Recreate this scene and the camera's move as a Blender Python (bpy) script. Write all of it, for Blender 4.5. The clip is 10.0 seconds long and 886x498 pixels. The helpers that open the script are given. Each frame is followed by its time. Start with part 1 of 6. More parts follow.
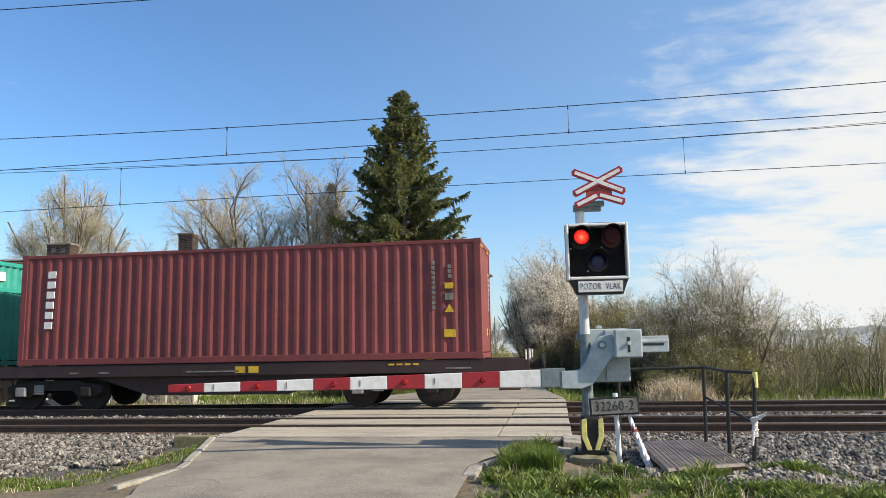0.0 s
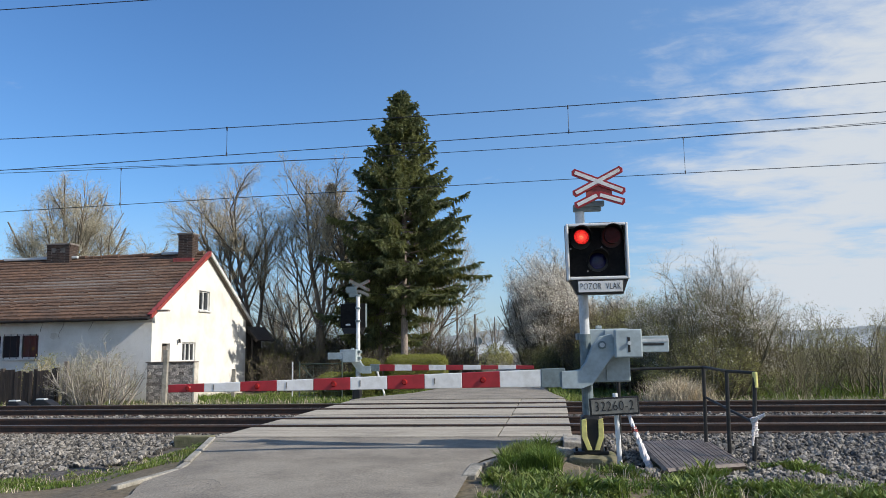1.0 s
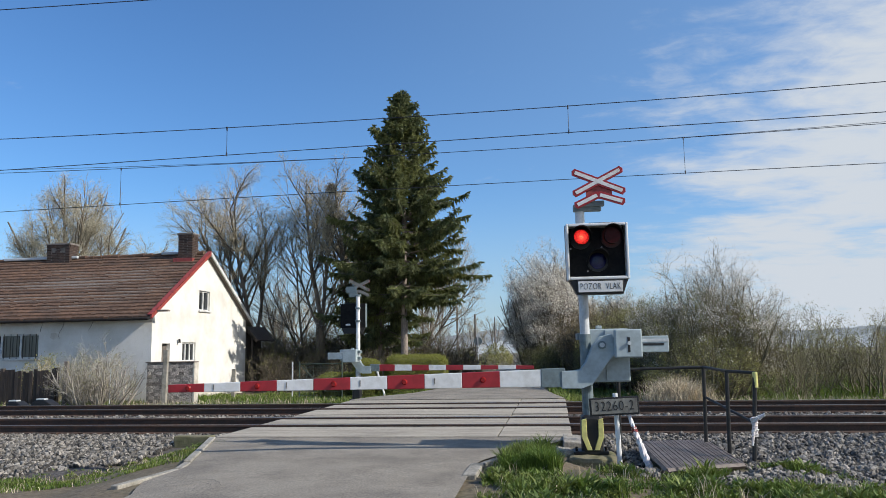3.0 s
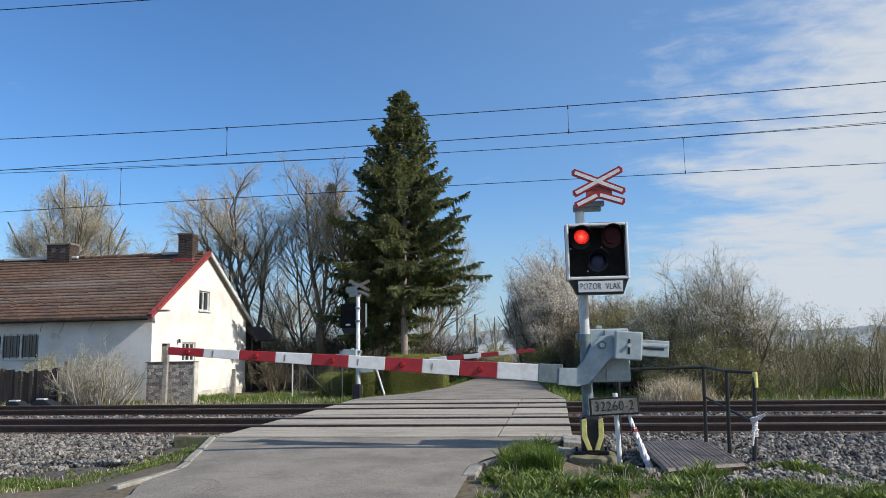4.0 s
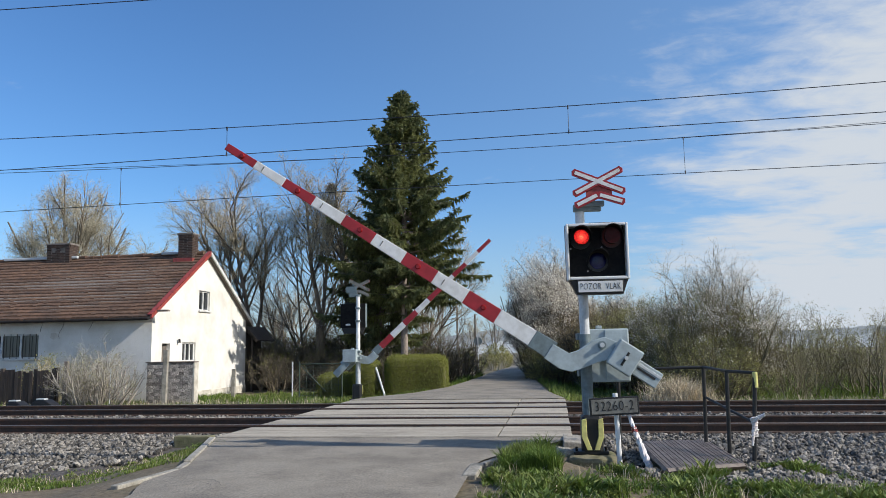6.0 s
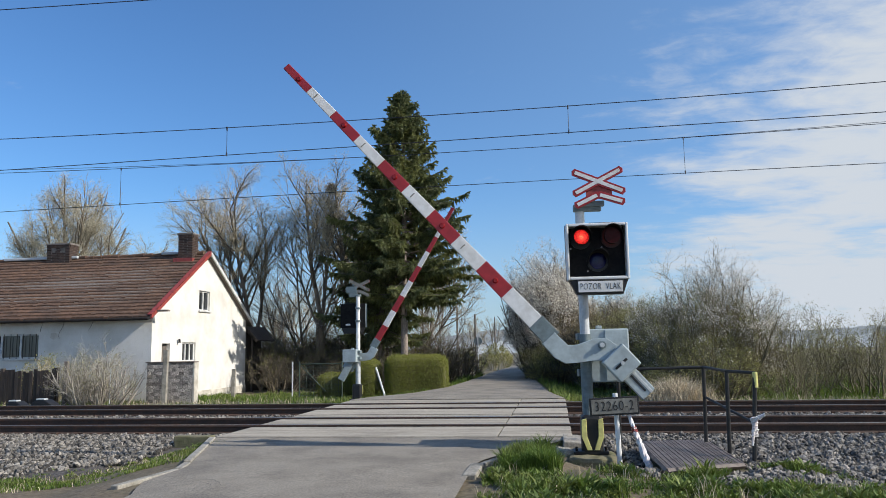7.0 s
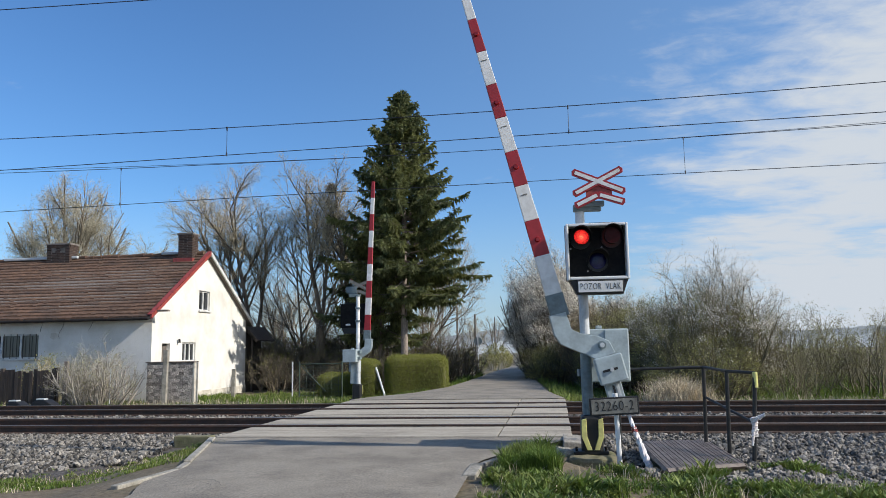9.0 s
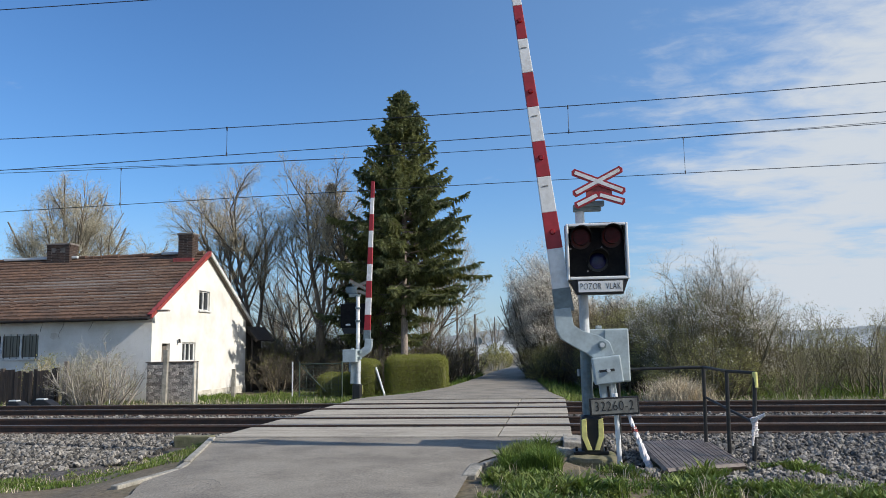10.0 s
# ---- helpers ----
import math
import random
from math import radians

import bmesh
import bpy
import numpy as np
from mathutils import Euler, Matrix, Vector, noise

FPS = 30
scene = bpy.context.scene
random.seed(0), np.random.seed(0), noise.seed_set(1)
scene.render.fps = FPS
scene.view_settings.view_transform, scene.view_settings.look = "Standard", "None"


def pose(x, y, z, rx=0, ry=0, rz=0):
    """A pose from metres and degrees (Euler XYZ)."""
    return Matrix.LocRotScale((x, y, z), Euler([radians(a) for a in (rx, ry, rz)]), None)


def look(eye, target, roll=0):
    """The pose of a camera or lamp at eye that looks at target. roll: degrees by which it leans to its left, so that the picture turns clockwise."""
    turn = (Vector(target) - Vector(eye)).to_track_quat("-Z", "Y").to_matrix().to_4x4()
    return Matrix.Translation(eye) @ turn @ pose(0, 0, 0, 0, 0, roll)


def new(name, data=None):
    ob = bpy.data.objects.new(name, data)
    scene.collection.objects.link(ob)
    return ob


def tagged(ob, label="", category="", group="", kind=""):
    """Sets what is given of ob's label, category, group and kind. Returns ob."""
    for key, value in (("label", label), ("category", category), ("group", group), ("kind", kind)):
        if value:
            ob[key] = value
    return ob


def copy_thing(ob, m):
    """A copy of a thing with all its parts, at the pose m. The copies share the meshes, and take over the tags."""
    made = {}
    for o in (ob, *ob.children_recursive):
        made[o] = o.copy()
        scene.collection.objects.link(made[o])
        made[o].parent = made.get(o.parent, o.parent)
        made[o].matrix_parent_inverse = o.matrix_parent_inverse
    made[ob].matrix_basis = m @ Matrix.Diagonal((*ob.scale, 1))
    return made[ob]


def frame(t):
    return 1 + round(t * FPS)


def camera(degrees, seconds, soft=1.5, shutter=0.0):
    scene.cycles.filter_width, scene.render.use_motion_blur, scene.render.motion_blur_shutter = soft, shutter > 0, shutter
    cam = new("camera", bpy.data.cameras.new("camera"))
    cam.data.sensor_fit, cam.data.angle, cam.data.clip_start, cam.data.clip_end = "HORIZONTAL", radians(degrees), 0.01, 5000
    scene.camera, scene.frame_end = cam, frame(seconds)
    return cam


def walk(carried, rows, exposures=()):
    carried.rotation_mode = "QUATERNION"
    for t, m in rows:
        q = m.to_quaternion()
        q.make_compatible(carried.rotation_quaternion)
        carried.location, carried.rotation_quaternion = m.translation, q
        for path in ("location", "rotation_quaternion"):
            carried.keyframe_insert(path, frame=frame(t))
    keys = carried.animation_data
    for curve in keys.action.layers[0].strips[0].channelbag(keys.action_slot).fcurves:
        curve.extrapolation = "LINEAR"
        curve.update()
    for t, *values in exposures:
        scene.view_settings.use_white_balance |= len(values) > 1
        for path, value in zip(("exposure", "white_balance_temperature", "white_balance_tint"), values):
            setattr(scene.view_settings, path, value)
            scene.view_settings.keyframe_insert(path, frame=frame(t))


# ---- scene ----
cam = camera(61.9, 10.0, soft=0.9)
EYE = Vector((0.0, 0.0, 1.42))
VIEW = look(EYE, EYE + Vector((-0.145775, 0.98032, 0.133127)) * 20, -1.06)
walk(cam, [(0.0, VIEW), (10.0, VIEW)], exposures=[(0.0, 0.42, 7350, 10), (0.5, 0.20, 6950, 10), (1.0, 0.05, 6580, 10), (1.6, 0.0, 6500, 10), (10.0, 0.0, 6500, 10)])

# ---------------------------------------------------------------- light
SUN_EL, SUN_SIDE = 33.0, 9.0       # height, and how far it stands towards the near side of the track
SUN_WAY = Vector((math.cos(radians(SUN_EL)) * math.cos(radians(SUN_SIDE)),
                  -math.cos(radians(SUN_EL)) * math.sin(radians(SUN_SIDE)), math.sin(radians(SUN_EL))))
sun_data = bpy.data.lights.new("sun", "SUN")
sun_data.energy, sun_data.angle, sun_data.color = 4.9, radians(0.6), (1.0, 0.945, 0.86)
sun_ob = new("sun", sun_data)
sun_ob.matrix_world = look(SUN_WAY * 60, (0, 0, 0))


def make_world():
    w = bpy.data.worlds.new("sky")
    scene.world = w
    w.use_nodes = True
    nt = w.node_tree
    nt.nodes.clear()
    N, L = nt.nodes.new, nt.links.new
    sky = N("ShaderNodeTexSky")
    sky.sky_type, sky.sun_disc = "NISHITA", False
    sky.sun_elevation, sky.sun_rotation = radians(SUN_EL), radians(90 + SUN_SIDE)
    sky.altitude, sky.air_density, sky.dust_density, sky.ozone_density = 200, 1.1, 0.15, 3.0
    tc = N("ShaderNodeTexCoord")
    sep = N("ShaderNodeSeparateXYZ")
    L(tc.outputs["Generated"], sep.inputs[0])

    def math_node(op, a, b=None, c=None):
        m = N("ShaderNodeMath")
        m.operation = op
        for i, v in enumerate((a, b, c)):
            if v is None:
                continue
            if hasattr(v, "links"):
                L(v, m.inputs[i])
            else:
                m.inputs[i].default_value = v
        return m.outputs[0]
    # a thin sheet of cloud seen in perspective, thicker towards the sun's side
    up = math_node("ADD", math_node("MAXIMUM", sep.outputs["Z"], 0.0), 0.16)
    px = math_node("DIVIDE", sep.outputs["X"], up)
    py = math_node("DIVIDE", sep.outputs["Y"], up)
    comb = N("ShaderNodeCombineXYZ")
    L(px, comb.inputs[0]), L(py, comb.inputs[1])

    def noise_of(sx, sy, scale, detail, rough):
        mp = N("ShaderNodeMapping")
        mp.inputs["Scale"].default_value = (sx, sy, 1)
        mp.inputs["Rotation"].default_value = (0, 0, 0.35)
        L(comb.outputs[0], mp.inputs["Vector"])
        n = N("ShaderNodeTexNoise")
        n.inputs["Scale"].default_value, n.inputs["Detail"].default_value, n.inputs["Roughness"].default_value = scale, detail, rough
        n.inputs["Distortion"].default_value = 0.4
        L(mp.outputs[0], n.inputs["Vector"])
        return n.outputs["Fac"]
    n1 = noise_of(1.0, 1.25, 1.25, 7, 0.58)
    n2 = noise_of(1.2, 1.9, 4.6, 7, 0.62)
    wisp = math_node("ADD", math_node("MULTIPLY", n1, 0.65), math_node("MULTIPLY", n2, 0.35))
    side = N("ShaderNodeMapRange")
    side.interpolation_type = "SMOOTHSTEP"
    side.inputs["From Min"].default_value, side.inputs["From Max"].default_value = -0.12, 0.46
    L(sep.outputs["X"], side.inputs["Value"])
    low = N("ShaderNodeMapRange")
    low.inputs["From Min"].default_value, low.inputs["From Max"].default_value = 0.5, 0.02
    L(sep.outputs["Z"], low.inputs["Value"])
    amount = math_node("ADD", math_node("MULTIPLY", side.outputs[0], 0.255), math_node("MULTIPLY", low.outputs[0], 0.035))
    amount = math_node("ADD", amount, math_node("MULTIPLY", math_node("MULTIPLY", side.outputs[0], low.outputs[0]), 0.20))
    edge = N("ShaderNodeMapRange")
    edge.interpolation_type = "SMOOTHSTEP"
    edge.inputs["From Min"].default_value, edge.inputs["From Max"].default_value = 0.63, 0.90
    L(math_node("ADD", wisp, amount), edge.inputs["Value"])
    mix = N("ShaderNodeMix")
    mix.data_type = "RGBA"
    L(edge.outputs[0], mix.inputs["Factor"])
    tint = N("ShaderNodeMix")
    tint.data_type, tint.blend_type = "RGBA", "MULTIPLY"
    tint.inputs["Factor"].default_value = 1.0
    tint.inputs["B"].default_value = (0.70, 1.05, 1.40, 1)
    L(sky.outputs[0], tint.inputs["A"])
    # pale haze low over the horizon
    hz = N("ShaderNodeMapRange")
    hz.interpolation_type = "SMOOTHSTEP"
    hz.inputs["From Min"].default_value, hz.inputs["From Max"].default_value = 0.22, -0.02
    hz.inputs["To Max"].default_value = 0.75
    L(sep.outputs["Z"], hz.inputs["Value"])
    haze = N("ShaderNodeMix")
    haze.data_type = "RGBA"
    L(hz.outputs[0], haze.inputs["Factor"])
    L(tint.outputs["Result"], haze.inputs["A"])
    haze.inputs["B"].default_value = (4.1, 5.05, 5.95, 1)
    # a broad thin veil that grows towards the sun's side
    veil_way = N("ShaderNodeMapRange")
    veil_way.interpolation_type = "SMOOTHSTEP"
    veil_way.inputs["From Min"].default_value, veil_way.inputs["From Max"].default_value = -0.55, 0.30
    veil_way.inputs["To Max"].default_value = 0.26
    L(sep.outputs["X"], veil_way.inputs["Value"])
    veil = N("ShaderNodeMix")
    veil.data_type = "RGBA"
    L(veil_way.outputs[0], veil.inputs["Factor"])
    L(haze.outputs["Result"], veil.inputs["A"])
    veil.inputs["B"].default_value = (3.1, 4.85, 7.0, 1)
    L(veil.outputs["Result"], mix.inputs["A"])
    mix.inputs["B"].default_value = (5.7, 6.2, 6.8, 1)
    bg = N("ShaderNodeBackground")
    bg.inputs["Strength"].default_value = 0.11
    L(mix.outputs["Result"], bg.inputs["Color"])
    out = N("ShaderNodeOutputWorld")
    L(bg.outputs[0], out.inputs["Surface"])


make_world()

# ---------------------------------------------------------------- materials


def mat(name, color, color2=None, rough=0.7, metal=0.0, grain=40.0, blotch=1.5, amount=0.35, bump=0.15, bump_scale=None,
        per_object=0.0, per_island=0.0, stretch=(1, 1, 1), through_light=0.0, emit=None, emit_strength=0.0, blotch_at=(0.42, 0.66), gloss=0.5):
    """A surface with fine grain, broad stains in a second colour, and relief. Scales are in cycles per metre."""
    m = bpy.data.materials.new(name)
    m.use_nodes = True
    nt = m.node_tree
    N, L = nt.nodes.new, nt.links.new
    b = nt.nodes["Principled BSDF"]
    color2 = color2 or tuple(c * 0.6 for c in color)
    tc = N("ShaderNodeTexCoord")
    mp = N("ShaderNodeMapping")
    mp.inputs["Scale"].default_value = stretch
    L(tc.outputs["Object"], mp.inputs["Vector"])
    shift = mp.outputs[0]
    if per_object:
        oi = N("ShaderNodeObjectInfo")
        add = N("ShaderNodeVectorMath")
        add.operation = "MULTIPLY_ADD"
        add.inputs[1].default_value = (37, 23, 11)
        L(oi.outputs["Random"], add.inputs[0])
        L(shift, add.inputs[2])
        shift = add.outputs[0]
    big = N("ShaderNodeTexNoise")
    big.inputs["Scale"].default_value, big.inputs["Detail"].default_value, big.inputs["Roughness"].default_value = blotch, 7, 0.62
    L(shift, big.inputs["Vector"])
    fine = N("ShaderNodeTexNoise")
    fine.inputs["Scale"].default_value, fine.inputs["Detail"].default_value = grain, 5
    L(shift, fine.inputs["Vector"])
    ramp = N("ShaderNodeMapRange")
    ramp.inputs["From Min"].default_value, ramp.inputs["From Max"].default_value = blotch_at
    ramp.inputs["To Max"].default_value = 1.0
    L(big.outputs["Fac"], ramp.inputs["Value"])
    mix = N("ShaderNodeMix")
    mix.data_type = "RGBA"
    mix.inputs["A"].default_value, mix.inputs["B"].default_value = (*color, 1), (*color2, 1)
    L(ramp.outputs[0], mix.inputs["Factor"])
    val = N("ShaderNodeMapRange")
    val.inputs["From Min"].default_value, val.inputs["From Max"].default_value = 0.25, 0.75
    val.inputs["To Min"].default_value, val.inputs["To Max"].default_value = 1 - amount, 1 + amount
    L(fine.outputs["Fac"], val.inputs["Value"])
    bright = val.outputs[0]
    for want, kind in ((per_object, "ShaderNodeObjectInfo"), (per_island, "ShaderNodeNewGeometry")):
        if want:
            src = N(kind)
            r = N("ShaderNodeMapRange")
            r.inputs["To Min"].default_value, r.inputs["To Max"].default_value = 1 - want, 1 + want
            L(src.outputs["Random" if per_object and kind == "ShaderNodeObjectInfo" else "Random Per Island"], r.inputs["Value"])
            mul = N("ShaderNodeMath")
            mul.operation = "MULTIPLY"
            L(bright, mul.inputs[0]), L(r.outputs[0], mul.inputs[1])
            bright = mul.outputs[0]
    sc = N("ShaderNodeVectorMath")
    sc.operation = "SCALE"
    L(mix.outputs["Result"], sc.inputs[0]), L(bright, sc.inputs["Scale"])
    L(sc.outputs[0], b.inputs["Base Color"])
    b.inputs["Roughness"].default_value, b.inputs["Metallic"].default_value = rough, metal
    b.inputs["Specular IOR Level"].default_value = gloss
    rr = N("ShaderNodeMapRange")
    rr.inputs["To Min"].default_value, rr.inputs["To Max"].default_value = max(0.05, rough - 0.12), min(1, rough + 0.12)
    L(big.outputs["Fac"], rr.inputs["Value"])
    L(rr.outputs[0], b.inputs["Roughness"])
    if bump:
        bp = N("ShaderNodeBump")
        bp.inputs["Strength"].default_value, bp.inputs["Distance"].default_value = bump, 0.02
        h = fine
        if bump_scale:
            h = N("ShaderNodeTexNoise")
            h.inputs["Scale"].default_value, h.inputs["Detail"].default_value = bump_scale, 6
            L(shift, h.inputs["Vector"])
        L(h.outputs["Fac"], bp.inputs["Height"])
        L(bp.outputs[0], b.inputs["Normal"])
    if emit:
        b.inputs["Emission Color"].default_value, b.inputs["Emission Strength"].default_value = (*emit, 1), emit_strength
    if through_light:
        tr = N("ShaderNodeBsdfTranslucent")
        L(sc.outputs[0], tr.inputs["Color"])
        ms = N("ShaderNodeMixShader")
        ms.inputs[0].default_value = through_light
        L(b.outputs[0], ms.inputs[1]), L(tr.outputs[0], ms.inputs[2])
        L(ms.outputs[0], nt.nodes["Material Output"].inputs["Surface"])
    return m


M = dict(
    asphalt=mat("asphalt", (0.285, 0.252, 0.204), (0.195, 0.172, 0.142), 0.92, grain=45, blotch=1.1, amount=0.42, bump=0.45, bump_scale=110),
    panel=mat("concrete_panel", (0.42, 0.37, 0.295), (0.27, 0.24, 0.195), 0.88, grain=26, blotch=1.6, amount=0.26, bump=0.18, per_object=0.07, stretch=(0.5, 2.2, 1)),
    kerb=mat("kerb_concrete", (0.36, 0.335, 0.285), (0.20, 0.185, 0.155), 0.9, grain=35, blotch=4, amount=0.25, bump=0.3, per_object=0.08),
    concrete=mat("rough_concrete", (0.36, 0.33, 0.28), (0.20, 0.18, 0.15), 0.92, grain=25, blotch=3, amount=0.35, bump=0.5),
    sleeper=mat("sleeper_concrete", (0.34, 0.30, 0.26), (0.20, 0.17, 0.14), 0.9, grain=25, blotch=3, amount=0.3, bump=0.3, per_object=0.12),
    stone=mat("ballast_stone", (0.222, 0.202, 0.174), (0.075, 0.07, 0.064), 0.92, grain=50, blotch=6, amount=0.35, bump=0.5, per_island=0.75),
    ballast=mat("ballast_bed", (0.10, 0.088, 0.078), (0.055, 0.048, 0.043), 0.95, grain=22, blotch=14, amount=0.5, bump=0.9),
    rail=mat("rusty_rail", (0.055, 0.036, 0.028), (0.09, 0.05, 0.034), 0.75, grain=30, blotch=4, amount=0.3, bump=0.25),
    railtop=mat("polished_rail_head", (0.42, 0.41, 0.40), (0.30, 0.28, 0.26), 0.32, metal=0.9, grain=60, blotch=3, amount=0.12, bump=0.03, stretch=(0.1, 8, 1)),
    soil=mat("ground_soil", (0.16, 0.125, 0.082), (0.085, 0.085, 0.04), 0.95, grain=14, blotch=0.5, amount=0.45, bump=0.7),
    grass=mat("grass_blade", (0.12, 0.19, 0.03), (0.19, 0.215, 0.055), 0.6, grain=4, blotch=0.9, amount=0.2, bump=0, per_island=0.4, through_light=0.35),
    straw=mat("dry_straw", (0.60, 0.52, 0.38), (0.44, 0.36, 0.24), 0.8, grain=5, blotch=1, amount=0.2, bump=0, per_island=0.35, through_light=0.2),
    galv=mat("galvanised_steel", (0.58, 0.60, 0.61), (0.46, 0.49, 0.50), 0.5, metal=0.05, grain=25, blotch=6, amount=0.12, bump=0.05),
    grey=mat("pale_grey_enamel", (0.40, 0.47, 0.49), (0.31, 0.36, 0.375), 0.45, grain=18, blotch=4, amount=0.1, bump=0.05),
    greydark=mat("dark_grey_enamel", (0.17, 0.22, 0.235), (0.12, 0.15, 0.155), 0.5, grain=18, blotch=5, amount=0.15, bump=0.05),
    white=mat("white_paint", (0.80, 0.80, 0.79), (0.66, 0.65, 0.62), 0.45, grain=14, blotch=5, amount=0.06, bump=0.04),
    red=mat("red_paint", (0.36, 0.022, 0.03), (0.28, 0.02, 0.025), 0.45, grain=14, blotch=5, amount=0.1, bump=0.04),
    redlens=mat("red_reflector", (0.30, 0.012, 0.012), None, 0.2, grain=80, blotch=10, amount=0.2, bump=0.1),
    black=mat("black_paint", (0.014, 0.014, 0.015), (0.022, 0.021, 0.02), 0.5, grain=20, blotch=5, amount=0.2, bump=0.05),
    ink=mat("black_lettering", (0.02, 0.02, 0.02), None, 0.6, grain=20, blotch=5, amount=0.1, bump=0),
    plate=mat("weathered_sign_plate", (0.25, 0.245, 0.215), (0.12, 0.11, 0.095), 0.6, grain=12, blotch=7, amount=0.15, bump=0.05),
    yellow=mat("pale_yellow_paint", (0.74, 0.70, 0.24), (0.55, 0.50, 0.2), 0.5, grain=15, blotch=7, amount=0.12, bump=0.05),
    marker=mat("yellow_marking_paint", (0.72, 0.46, 0.03), (0.5, 0.32, 0.03), 0.55, grain=15, blotch=7, amount=0.15, bump=0.03),
    lens_dark=mat("unlit_red_lens", (0.05, 0.004, 0.004), None, 0.3, grain=60, blotch=9, amount=0.3, bump=0.3, gloss=0.15),
    lens_blue=mat("unlit_blue_lens", (0.012, 0.016, 0.085), None, 0.15, grain=60, blotch=9, amount=0.3, bump=0.3),
    wire=mat("dark_copper_wire", (0.04, 0.045, 0.06), None, 0.6, metal=0.3, bump=0),
    boxcar=mat("brown_container_paint", (0.195, 0.042, 0.042), (0.145, 0.036, 0.036), 0.6, grain=10, blotch=1.1, amount=0.14, bump=0.04),
    teal=mat("teal_container_paint", (0.02, 0.33, 0.27), (0.015, 0.24, 0.2), 0.5, grain=10, blotch=1.3, amount=0.1, bump=0.04),
    chassis=mat("wagon_brown_steel", (0.045, 0.022, 0.022), (0.028, 0.016, 0.015), 0.65, grain=16, blotch=2, amount=0.25, bump=0.1),
    bogie=mat("grimy_bogie_steel", (0.013, 0.011, 0.0105), (0.024, 0.018, 0.015), 0.9, grain=16, blotch=5, amount=0.4, bump=0.2),
    brake=mat("bright_worn_steel", (0.32, 0.30, 0.29), (0.2, 0.18, 0.17), 0.5, metal=0.4, bump=0.1),
    render_white=mat("white_render", (0.80, 0.78, 0.735), (0.65, 0.625, 0.565), 0.9, grain=22, blotch=0.9, amount=0.05, bump=0.2),
    plinth=mat("stained_plinth_render", (0.66, 0.63, 0.56), (0.42, 0.38, 0.31), 0.9, grain=14, blotch=2.2, amount=0.12, bump=0.25),
    rubble=mat("coarse_rough_cast", (0.36, 0.33, 0.30), (0.13, 0.115, 0.105), 0.95, grain=13, blotch=8, amount=0.4, bump=1.0),
    tile=mat("clay_roof_tile", (0.150, 0.083, 0.05), (0.088, 0.056, 0.04), 0.9, grain=7, blotch=1.1, amount=0.4, bump=0.3, per_object=0.14, per_island=0.10, stretch=(0.9, 1, 1)),
    redtrim=mat("red_painted_verge", (0.34, 0.06, 0.05), (0.22, 0.045, 0.04), 0.55, grain=12, blotch=5, amount=0.12, bump=0.08),
    brick=mat("sooty_brick", (0.085, 0.055, 0.043), (0.04, 0.033, 0.03), 0.9, grain=25, blotch=3, amount=0.3, bump=0.3, per_object=0.3),
    mortar=mat("grey_mortar", (0.24, 0.215, 0.19), None, 0.95, grain=30, blotch=6, amount=0.25, bump=0.3),
    frame=mat("white_window_frame", (0.72, 0.72, 0.70), None, 0.5, grain=20, blotch=4, amount=0.05, bump=0.03),
    woodgrey=mat("weathered_wood", (0.19, 0.16, 0.135), (0.10, 0.083, 0.07), 0.88, grain=10, blotch=3, amount=0.3, bump=0.3, stretch=(6, 6, 0.5), per_object=0.2),
    wooddark=mat("tarred_fence_wood", (0.042, 0.033, 0.028), (0.07, 0.055, 0.046), 0.9, grain=10, blotch=3, amount=0.35, bump=0.4, stretch=(6, 6, 0.5), per_object=0.3),
    bark=mat("willow_bark", (0.20, 0.165, 0.12), (0.11, 0.09, 0.068), 0.92, grain=12, blotch=2, amount=0.3, bump=0.5, stretch=(3, 3, 0.6)),
    twig=mat("budding_twig", (0.48, 0.41, 0.27), (0.38, 0.32, 0.21), 0.85, grain=6, blotch=0.7, amount=0.2, bump=0, per_island=0.3),
    # budding twigs of distant plants, their colour paled to stand in for haze
    twigfar=mat("haze_tinted_far_twig", (0.46, 0.42, 0.31), (0.38, 0.35, 0.26), 0.85, grain=6, blotch=0.5, amount=0.2, bump=0, per_island=0.3),
    shrub=mat("shrub_twig", (0.21, 0.185, 0.115), (0.14, 0.12, 0.078), 0.9, grain=6, blotch=0.8, amount=0.2, bump=0, per_island=0.3),
    spruce=mat("spruce_needles", (0.205, 0.235, 0.115), (0.275, 0.285, 0.10), 0.6, grain=3, blotch=0.45, amount=0.25, bump=0, per_island=0.45, through_light=0.5),
    sprucebark=mat("spruce_bark", (0.34, 0.28, 0.24), (0.19, 0.16, 0.135), 0.92, grain=14, blotch=3, amount=0.3, bump=0.5, stretch=(3, 3, 1)),
    hedge=mat("clipped_hedge_leaf", (0.20, 0.21, 0.03), (0.14, 0.16, 0.024), 0.6, grain=4, blotch=0.9, amount=0.15, bump=0, per_island=0.2, through_light=0.3),
    weed=mat("weed_leaf", (0.115, 0.18, 0.035), (0.21, 0.24, 0.055), 0.6, grain=4, blotch=1.5, amount=0.2, bump=0, per_island=0.3, through_light=0.3),
    greytwig=mat("grey_lilac_twig", (0.40, 0.365, 0.31), (0.28, 0.25, 0.21), 0.9, grain=6, blotch=1.2, amount=0.2, bump=0, per_island=0.3),
    signback=mat("matt_black_sheet", (0.012, 0.012, 0.013), (0.02, 0.019, 0.018), 0.85, grain=20, blotch=5, amount=0.2, bump=0.05, gloss=0.12),
